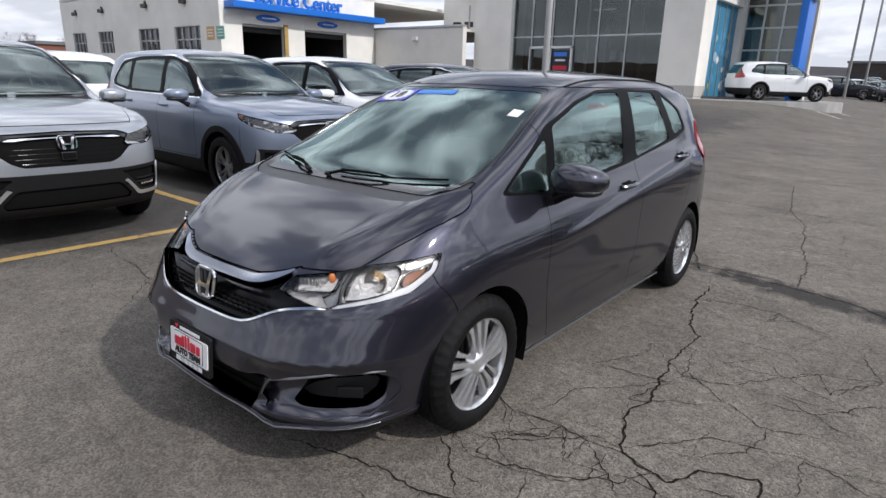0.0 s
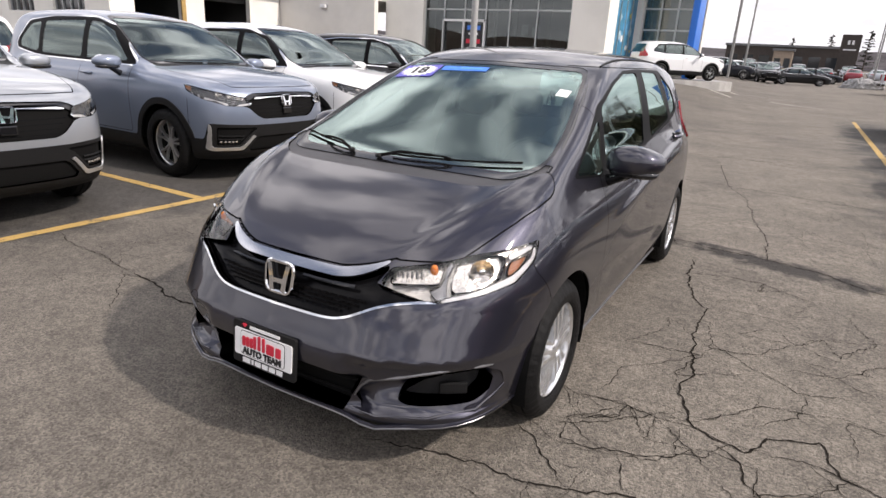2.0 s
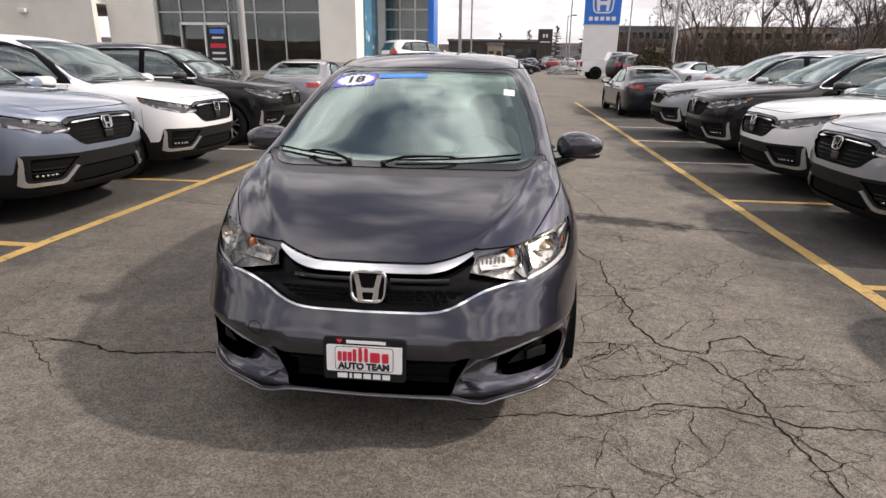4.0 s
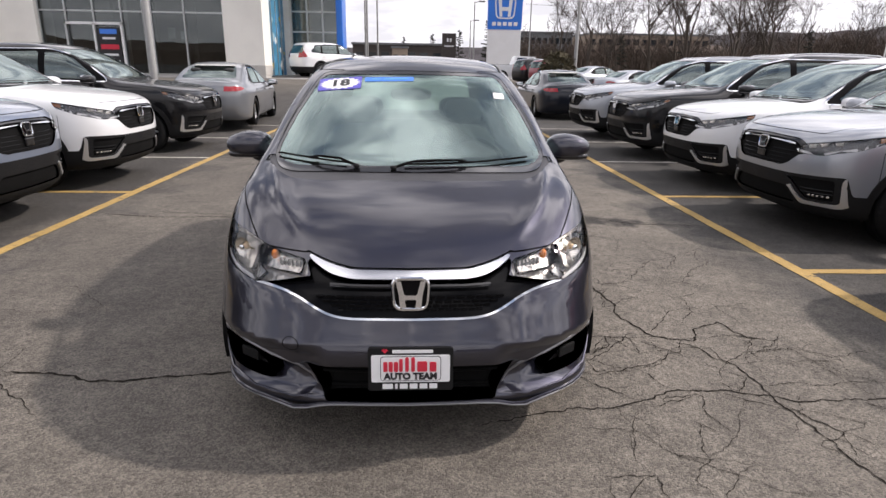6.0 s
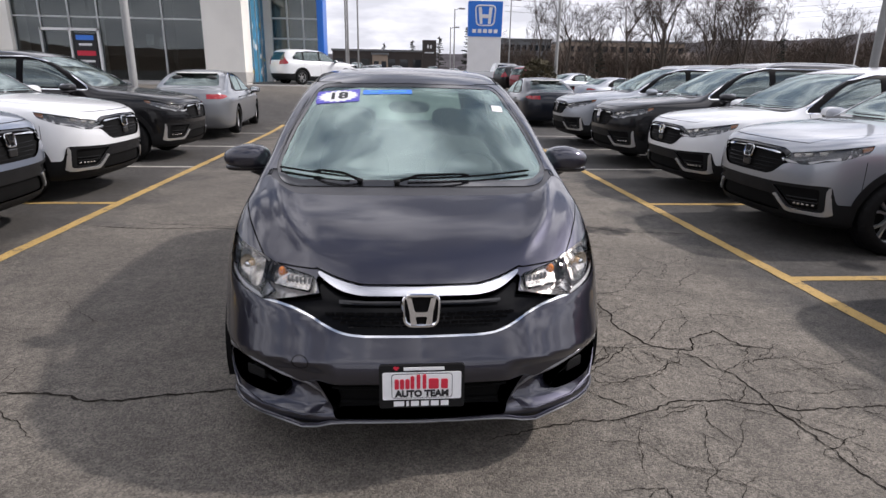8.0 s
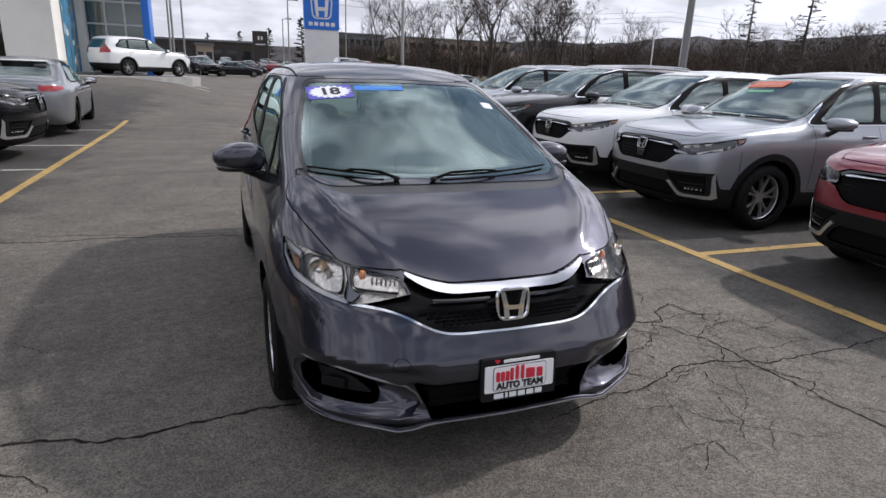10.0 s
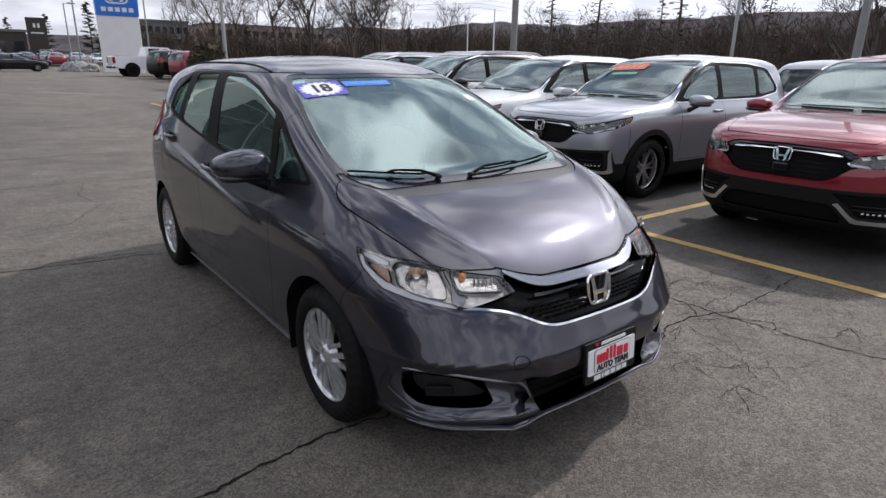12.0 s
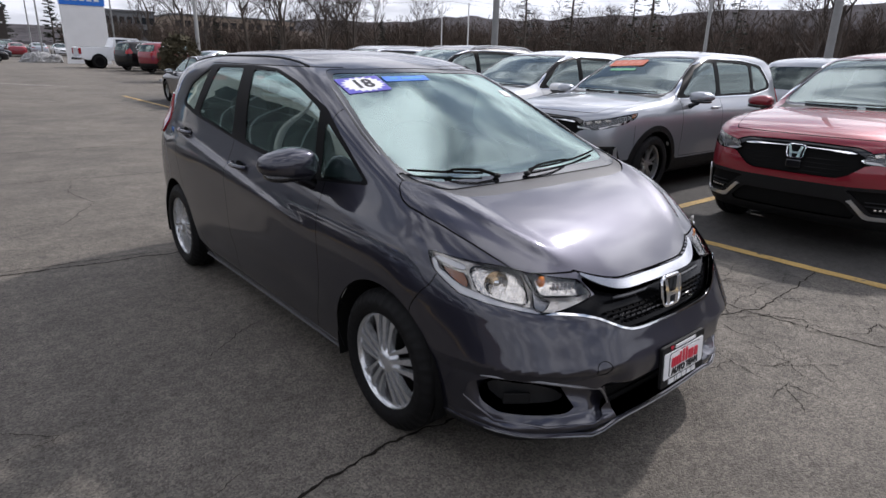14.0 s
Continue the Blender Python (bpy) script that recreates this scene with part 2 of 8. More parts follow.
M = {
    "paint_grey": paint("dark_grey_metallic_paint", (0.032, 0.032, 0.047), 0.85, 0.42, 1.64, 0.05),
    "paint_silver": paint("silver_paint", (0.40, 0.425, 0.46), 0.55, 0.32),
    "paint_lunar": paint("lunar_silver_paint", (0.36, 0.378, 0.41), 0.55, 0.32),
    "paint_blue": paint("grey_blue_paint", (0.22, 0.26, 0.34), 0.5, 0.33),
    "paint_white": paint("white_paint", (0.78, 0.79, 0.80), 0.0, 0.35),
    "paint_black": paint("black_paint", (0.004, 0.004, 0.005), 0.1, 0.3, 1.38),
    "paint_red": paint("red_paint", (0.22, 0.010, 0.022), 0.35, 0.32),
    "paint_steel": paint("steel_grey_paint", (0.20, 0.21, 0.225), 0.5, 0.34),
    "paint_navy": paint("dark_navy_paint", (0.007, 0.009, 0.016), 0.3, 0.3, 1.42),
    "glass": glass("window_glass", (0.70, 0.90, 0.85), 0.20, (0.80, 1.0, 0.96)),
    "glass_dark": glass("privacy_glass", (0.16, 0.17, 0.17)),
    "lens": glass("lamp_lens", (0.97, 0.97, 0.97), 0.02, (1, 1, 1), 1.40),
    "black_gloss": mat("gloss_black_plastic", (0.008, 0.008, 0.009), 0.12, coat=0.4),
    "black_matte": mat("black_plastic", (0.009, 0.009, 0.0095), 0.6, spec=0.22, grain=0.2, size=300, bump=0.15, bump_size=900),
    "black_satin": mat("satin_black_trim", (0.004, 0.004, 0.0045), 0.42, spec=0.06),
    "gap": mat("dark_recess", (0.006, 0.006, 0.006), 0.9, spec=0.1),
    "chrome": mat("chrome", (0.82, 0.83, 0.85), 0.06, 1.0),
    "chrome_bar": mat("grille_chrome", (0.60, 0.61, 0.64), 0.12, 1.0),
    "satin": mat("satin_silver_trim", (0.58, 0.585, 0.59), 0.30, 0.75, grain=0.08, size=200),
    "rim": mat("silver_wheel", (0.66, 0.67, 0.68), 0.22, 0.75, coat=0.5, grain=0.08, size=60, stain=0.12, stain_size=9),
    "rim_dark": mat("machined_dark_wheel", (0.60, 0.605, 0.61), 0.28, 0.8, grain=0.1, size=60),
    "rubber": mat("tyre_rubber", (0.0055, 0.0055, 0.006), 0.62, spec=0.22, grain=0.35, size=60, stain=0.35, stain_size=6, bump=0.4, bump_size=220),
    "chrome_facet": mat("faceted_chrome", (0.70, 0.66, 0.60), 0.15, 0.95, bump=0.9, bump_size=26),
    "reflector": mat("lamp_reflector", (0.66, 0.62, 0.56), 0.22, 0.7, bump=0.7, bump_size=34),
    "lamp_white": mat("bright_lamp_trim", (0.62, 0.62, 0.63), 0.3, 0.3, coat=0.5),
    "grille_black": mat("black_grille_plastic", (0.004, 0.004, 0.0045), 0.14, spec=0.10),
    "black_pocket": mat("worn_black_plastic", (0.026, 0.026, 0.027), 0.5, spec=0.4, grain=0.25, size=200, bump=0.15, bump_size=900),
    "lamp_grey": mat("grey_lamp_trim", (0.26, 0.26, 0.265), 0.2, 0.5),
    "amber_dark": mat("dark_amber_plastic", (0.30, 0.10, 0.025), 0.2, coat=0.6),
    "amber_glow": mat("warm_bulb_glass", (0.85, 0.62, 0.36), 0.12, coat=0.5),
    "amber": mat("amber_plastic", (0.62, 0.17, 0.02), 0.2, coat=0.5),
    "tail_red": mat("red_lamp_plastic", (0.30, 0.008, 0.012), 0.12, coat=0.8),
    "interior": mat("cabin_plastic", (0.035, 0.037, 0.037), 0.7, grain=0.2, size=150, bump=0.2, bump_size=600),
    "fabric": mat("seat_fabric", (0.055, 0.056, 0.055), 0.95, grain=0.3, size=400, bump=0.4, bump_size=800),
    "headliner": mat("light_headliner", (0.58, 0.58, 0.55), 0.9, grain=0.1, size=200),
    "white_plate": mat("white_card", (0.80, 0.80, 0.80), 0.45, grain=0.05, size=30),
    "red_ink": mat("red_ink", (0.60, 0.022, 0.05), 0.45, grain=0.05, size=60),
    "black_ink": mat("black_ink", (0.012, 0.012, 0.014), 0.5),
    "blue_ink": mat("bright_blue_ink", (0.045, 0.20, 0.70), 0.45),
    "violet_ink": mat("violet_blue_ink", (0.10, 0.09, 0.48), 0.45),
    "orange_ink": mat("faded_red_orange_ink", (0.60, 0.17, 0.10), 0.6),
    "green_ink": mat("green_ink", (0.16, 0.42, 0.25), 0.6),
    "stucco": mat("white_stucco", (0.88, 0.855, 0.79), 0.85, grain=0.10, size=60, stain=0.14, stain_size=0.5, bump=0.35, bump_size=120),
    "stucco_beige": mat("beige_stucco", (0.78, 0.755, 0.70), 0.85, grain=0.10, size=60, stain=0.14, stain_size=0.5, bump=0.35, bump_size=120),
    "stone": mat("pale_stone_cladding", (0.50, 0.48, 0.45), 0.8, grain=0.15, size=30, stain=0.12, stain_size=1.5, bump=0.3, bump_size=60, each=0.08),
    "blue_panel": mat("blue_metal_panel", (0.015, 0.16, 0.62), 0.35, 0.1, grain=0.04, size=40, stain=0.05, stain_size=1),
    "sign_white": mat("white_sign_panel", (0.76, 0.76, 0.76), 0.5, grain=0.04, size=30, stain=0.08, stain_size=0.8),
    "alu": mat("brushed_aluminium", (0.52, 0.53, 0.53), 0.4, 0.8, grain=0.1, size=80),
    "pole": mat("galvanised_pole", (0.42, 0.42, 0.41), 0.55, 0.4, grain=0.12, size=30, stain=0.15, stain_size=2),
    "pole_grey": mat("weathered_grey_pole", (0.30, 0.30, 0.295), 0.65, 0.2, grain=0.12, size=30, stain=0.2, stain_size=2),
    "pole_dark": mat("dark_bronze_metal", (0.05, 0.045, 0.04), 0.5, 0.4, grain=0.1, size=40),
    "bark": mat("grey_brown_bark", (0.10, 0.08, 0.066), 0.95, grain=0.4, size=18, stain=0.3, stain_size=2, bump=0.5, bump_size=40),
    "twig": mat("bare_twigs", (0.072, 0.058, 0.050), 0.95, grain=0.3, size=3),
    "needle": mat("dark_conifer_needles", (0.028, 0.036, 0.022), 0.9, grain=0.5, size=3, stain=0.3, stain_size=0.5),
    # hill and scrub tones are lightened: distance haze is put into the colour
    "hill": mat("wooded_hill", (0.100, 0.092, 0.098), 1.0, grain=0.45, size=0.35, stain=0.4, stain_size=0.05, spec=0.1),
    "brush": mat("brown_winter_scrub", (0.150, 0.118, 0.098), 1.0, grain=0.5, size=1.2, stain=0.4, stain_size=0.2, spec=0.1),
    "grass": mat("dry_winter_grass", (0.13, 0.115, 0.06), 0.95, grain=0.4, size=8, stain=0.4, stain_size=0.3, bump=0.5, bump_size=40),
    "brick_far": mat("dull_red_brick", (0.24, 0.10, 0.07), 0.9, grain=0.25, size=8, stain=0.2, stain_size=0.4),
    "block_brown": mat("dark_brown_facade", (0.055, 0.045, 0.040), 0.85, grain=0.2, size=3, stain=0.2, stain_size=0.3),
    "block_tan": mat("tan_facade", (0.34, 0.27, 0.21), 0.85, grain=0.15, size=3, stain=0.2, stain_size=0.3),
    "block_grey": mat("grey_facade", (0.16, 0.165, 0.17), 0.7, grain=0.15, size=3, stain=0.2, stain_size=0.3),
    "win_dark": mat("dark_window_glass", (0.02, 0.024, 0.028), 0.06, spec=0.7),
    # near-black: the shade of unlit rooms is put into this colour
    "room_shade": mat("shade_dark_wall", (0.035, 0.035, 0.036), 0.8, grain=0.4, size=0.8, stain=0.3, stain_size=0.3),
    "kerb": mat("pale_concrete", (0.42, 0.41, 0.39), 0.85, grain=0.2, size=50, stain=0.25, stain_size=1.5, bump=0.4, bump_size=150),
    "crack": mat("open_crack", (0.022, 0.019, 0.016), 1.0, spec=0.05, grain=0.3, size=60),
    "snow": mat("grey_old_snow", (0.46, 0.46, 0.46), 0.85, grain=0.45, size=5, stain=0.5, stain_size=1.2, bump=0.6, bump_size=12),
}


def worn_line(name, color):
    """Old road paint, worn through to the asphalt in places."""
    m = mat(name, color, 0.75, grain=0.25, size=60, stain=0.3, stain_size=1.7, bump=0.4, bump_size=260)
    nt = m.node_tree
    N, L = nt.nodes.new, nt.links.new
    b = nt.nodes["Principled BSDF"]
    was = b.inputs["Base Color"].links[0].from_socket
    n, co = N("ShaderNodeTexNoise"), N("ShaderNodeTexCoord")
    n.inputs["Scale"].default_value, n.inputs["Detail"].default_value, n.inputs["Roughness"].default_value = 9, 9, 0.75
    L(co.outputs["Object"], n.inputs["Vector"])
    r = N("ShaderNodeMapRange")
    r.inputs["From Min"].default_value, r.inputs["From Max"].default_value = 0.56, 0.64
    L(n.outputs["Fac"], r.inputs[0])
    mx = N("ShaderNodeMix")
    mx.data_type = "RGBA"
    mx.inputs["B"].default_value = (0.07, 0.067, 0.062, 1)
    L(r.outputs[0], mx.inputs["Factor"])
    L(was, mx.inputs["A"])
    L(mx.outputs["Result"], b.inputs["Base Color"])
    return m


M["yellow"] = worn_line("worn_yellow_road_paint", (0.56, 0.37, 0.12))
M["white_line"] = worn_line("worn_white_road_paint", (0.55, 0.52, 0.46))


def asphalt():
    """Old asphalt: stone grit, fine relief, broad stains; a darker seal coat over the parking bays; an oily patch."""
    m = bpy.data.materials.new("weathered_asphalt")
    m.use_nodes = True
    nt = m.node_tree
    N, L = nt.nodes.new, nt.links.new
    b = nt.nodes["Principled BSDF"]
    co = N("ShaderNodeTexCoord")
    P = co.outputs["Object"]

    def noise_at(scale, detail=4, rough=0.6):
        n = N("ShaderNodeTexNoise")
        n.inputs["Scale"].default_value, n.inputs["Detail"].default_value, n.inputs["Roughness"].default_value = scale, detail, rough
        L(P, n.inputs["Vector"])
        return n.outputs["Fac"]

    def ranged(v, a, c, lo=0.0, hi=1.0):
        r = N("ShaderNodeMapRange")
        for k, x in (("From Min", a), ("From Max", c), ("To Min", lo), ("To Max", hi)):
            r.inputs[k].default_value = x
        L(v, r.inputs[0])
        return r.outputs[0]

    def mixed(f, a, c):
        x = N("ShaderNodeMix")
        x.data_type = "RGBA"
        L(f, x.inputs["Factor"])
        for k, v in (("A", a), ("B", c)):
            if isinstance(v, tuple):
                x.inputs[k].default_value = (*v, 1)
            else:
                L(v, x.inputs[k])
        return x.outputs["Result"]

    def math2(op, a, c):
        x = N("ShaderNodeMath")
        x.operation = op
        for k, v in enumerate((a, c)):
            if isinstance(v, (int, float)):
                x.inputs[k].default_value = v
            else:
                L(v, x.inputs[k])
        return x.outputs[0]
    sep = N("ShaderNodeSeparateXYZ")
    L(P, sep.inputs[0])
    X, Y = sep.outputs["X"], sep.outputs["Y"]
    wob = ranged(noise_at(1.3, 5), 0.3, 0.7, -0.5, 0.5)
    left = ranged(math2("ADD", X, wob), -2.9, -3.5)
    right = ranged(math2("ADD", X, wob), 2.3, 3.0)
    sealed = math2("MULTIPLY", math2("MAXIMUM", left, right), ranged(Y, 24, 19))
    aged = mixed(ranged(noise_at(0.45, 6), 0.35, 0.65), (0.176, 0.157, 0.131), (0.127, 0.113, 0.096))
    new_ = mixed(ranged(noise_at(0.8, 6), 0.35, 0.65), (0.052, 0.050, 0.049), (0.038, 0.037, 0.036))
    c = mixed(math2("MULTIPLY", sealed, 0.85), aged, new_)
    # the lane turns darker towards -x, with a wavering edge
    c = mixed(math2("MULTIPLY", ranged(math2("ADD", X, math2("MULTIPLY", wob, 2.0)), 0.4, -1.2), 0.30), c, (0.072, 0.065, 0.058))
    # stones
    v = N("ShaderNodeTexVoronoi")
    v.inputs["Scale"].default_value = 130
    L(P, v.inputs["Vector"])
    st = N("ShaderNodeSeparateColor")
    L(v.outputs["Color"], st.inputs[0])
    c2 = N("ShaderNodeVectorMath")
    c2.operation = "SCALE"
    L(c, c2.inputs[0])
    L(ranged(st.outputs[0], 0, 1, 0.60, 1.45), c2.inputs["Scale"])
    c3 = N("ShaderNodeVectorMath")
    c3.operation = "SCALE"
    L(c2.outputs[0], c3.inputs[0])
    L(math2("MULTIPLY", ranged(noise_at(14, 6, 0.7), 0.3, 0.7, 0.72, 1.25), ranged(noise_at(2.2, 8, 0.65), 0.32, 0.68, 0.80, 1.18)), c3.inputs["Scale"])
    # oil stain along the old joint behind the car
    dx = math2("DIVIDE", math2("SUBTRACT", X, 1.55), 0.80)
    dy = math2("DIVIDE", math2("SUBTRACT", math2("ADD", Y, math2("MULTIPLY", math2("SUBTRACT", X, 1.55), 0.22)), 3.0), 0.16)
    rr = math2("ADD", math2("MULTIPLY", dx, dx), math2("MULTIPLY", dy, dy))
    oil = math2("MULTIPLY", ranged(math2("ADD", rr, ranged(noise_at(5, 5), 0.3, 0.7, -1.3, 1.3)), 1.7, 0.3), 0.88)
    final = mixed(oil, c3.outputs[0], (0.022, 0.020, 0.019))
    # small dark drips
    drip = ranged(noise_at(2.6, 2, 0.5), 0.72, 0.76)
    final = mixed(math2("MULTIPLY", drip, 0.5), final, (0.04, 0.038, 0.036))
    L(final, b.inputs["Base Color"])
    b.inputs["Roughness"].default_value = 0.82
    b.inputs["Specular IOR Level"].default_value = 0.35
    h = math2("ADD", ranged(v.outputs["Distance"], 0, 0.6, 1, 0), math2("MULTIPLY", noise_at(40, 6), 1.2))
    bp = N("ShaderNodeBump")
    bp.inputs["Strength"].default_value, bp.inputs["Distance"].default_value = 0.75, 0.006
    L(h, bp.inputs["Height"])
    L(bp.outputs[0], b.inputs["Normal"])
    return m


M["asphalt"] = asphalt()
# ---- car bodies: a rounded meeting of side, top, nose and tail surfaces, cut into panels ----
def curve(*pts):
    """A smooth curve through (a, b) points: monotone cubic."""
    xs, ys = np.array([p[0] for p in pts], float), np.array([p[1] for p in pts], float)
    h, d = np.diff(xs), np.diff(ys) / np.diff(xs)
    m = np.zeros_like(xs)
    m[0], m[-1] = d[0], d[-1]
    for i in range(1, len(xs) - 1):
        if d[i - 1] * d[i] > 0:
            w1, w2 = 2 * h[i] + h[i - 1], h[i] + 2 * h[i - 1]
            m[i] = (w1 + w2) / (w1 / d[i - 1] + w2 / d[i])

    def at(x):
        x = np.asarray(x, float)
        i = np.clip(np.searchsorted(xs, x) - 1, 0, len(xs) - 2)
        t = (x - xs[i]) / h[i]
        inside = ((1 + 2 * t) * (1 - t) ** 2 * ys[i] + t * (1 - t) ** 2 * h[i] * m[i]
                  + t * t * (3 - 2 * t) * ys[i + 1] + t * t * (t - 1) * h[i] * m[i + 1])
        return np.where(t < 0, ys[i] + m[i] * (x - xs[i]), np.where(t > 1, ys[i + 1] + m[i + 1] * (x - xs[i + 1]), inside))
    return at


def even(f, soft, lo=-2.5, hi=5.6):
    """The curve f with its bends evened out over a width soft, so that panels mirror without ripples."""
    step = 0.002
    x = np.arange(lo, hi, step)
    k = np.arange(-int(3 * soft / step), int(3 * soft / step) + 1)
    w = np.exp(-0.5 * (k * step / soft) ** 2)
    y = np.convolve(np.pad(f(x), len(k) // 2, "reflect", reflect_type="odd"), w / w.sum(), "valid")
    return lambda v: np.interp(v, x, y)


class Shape:
    """The outer form of a car: nose towards -y, front axle at y = 0, ground at z = 0."""

    def __init__(self, top, wide, side, nose, plan, tail, tail_plan, bottom, axle, hub, crown, rise=0.0, sharp=30.0, low_plan=None, swell=None, ridge=None, step=None):
        self.top, self.wide, self.side, self.nose, self.plan = even(top, 0.04), even(wide, 0.12), even(side, 0.045), even(nose, 0.018), even(plan, 0.05)
        self.tail, self.tail_plan, self.bottom, self.axle, self.hub = even(tail, 0.03), even(tail_plan, 0.05), bottom, axle, hub
        self.crown, self.rise, self.sharp = even(crown, 0.1), rise, sharp
        self.low_plan, self.swell, self.ridge, self.step = even(low_plan, 0.04) if low_plan else None, swell, ridge, step

    def dist(self, x, y, z):
        x = np.abs(x)
        zz = z - self.rise * (np.clip(y, -0.4, self.axle + 0.6) - 1.0) * np.clip((z - 0.45) * 3, 0, 1) * np.clip((1.25 - z) * 4, 0, 1)
        plan = self.plan(x) * (self.low_plan(z) if self.low_plan else 1.0)
        f = [z - self.top(y) + self.crown(y) * x * x - (self.ridge(x, y) if self.ridge else 0.0),
             x - self.wide(y) - self.side(zz) - (self.swell(y, z) if self.swell else 0.0),
             0.85 * (self.nose(z) + plan + (self.step(x, z) if self.step else 0.0) - y),
             0.85 * (y - self.tail(z) + self.tail_plan(x)),
             self.bottom - z]
        k = self.sharp
        m = np.maximum.reduce(f)
        return m + np.log(sum(np.exp(np.clip(k * (g - m), -60, 0)) for g in f)) / k

    def cast(self, o, d, far=2.6):
        """Where rays from inside at o along d leave the body."""
        lo, hi = np.zeros(d.shape[:-1]), np.full(d.shape[:-1], far)
        for _ in range(26):
            mid = (lo + hi) / 2
            p = o + d * mid[..., None]
            inside = self.dist(p[..., 0], p[..., 1], p[..., 2]) < 0
            lo, hi = np.where(inside, mid, lo), np.where(inside, hi, mid)
        return o + d * lo[..., None]

    def normal(self, p):
        e, n = 2e-3, []
        for a in range(3):
            q, r = p.copy(), p.copy()
            q[..., a] += e
            r[..., a] -= e
            n.append(self.dist(q[..., 0], q[..., 1], q[..., 2]) - self.dist(r[..., 0], r[..., 1], r[..., 2]))
        n = np.stack(n, -1)
        return n / np.maximum(np.linalg.norm(n, axis=-1, keepdims=True), 1e-9)

    def skin(self, fine):
        """The half of the body with x >= 0, as a Sheet. fine: the size of a mesh cell, in metres."""
        made = Sheet()
        na, npsi, ny = int(1.45 / fine), int(2.6 / fine), int(self.axle / fine / 1.4)
        for y0, way in ((0.0, -1), (self.axle, 1)):
            a = np.linspace(0.0, 1.0, na) ** 0.9 * (math.pi / 2 - 0.02)
            psi = np.linspace(0, math.pi, npsi)
            A, P = np.meshgrid(a, psi)
            d = np.stack([np.sin(A), way * np.cos(A) * np.sin(P), np.cos(A) * np.cos(P)], -1)
            p = self.cast(np.array([0, y0, self.hub]), d)
            made.grid(p, self.normal(p), way > 0)
        ys = np.linspace(0, self.axle, ny)
        th = np.linspace(0, math.pi, 420)
        T, Y = np.meshgrid(th, ys)
        o = np.stack([0 * Y, Y, 0 * Y + self.hub], -1)
        p = self.cast(o, np.stack([np.sin(T), 0 * T, np.cos(T)], -1))
        nv = int(2.7 / fine)
        out = np.zeros((ny, nv, 3))
        for i in range(ny):
            s = np.concatenate([[0], np.cumsum(np.linalg.norm(np.diff(p[i], axis=0), axis=1))])
            k = np.linspace(0, s[-1], nv)
            for c in range(3):
                out[i, :, c] = np.interp(k, s, p[i, :, c])
        made.grid(out, self.normal(out), True)
        return made


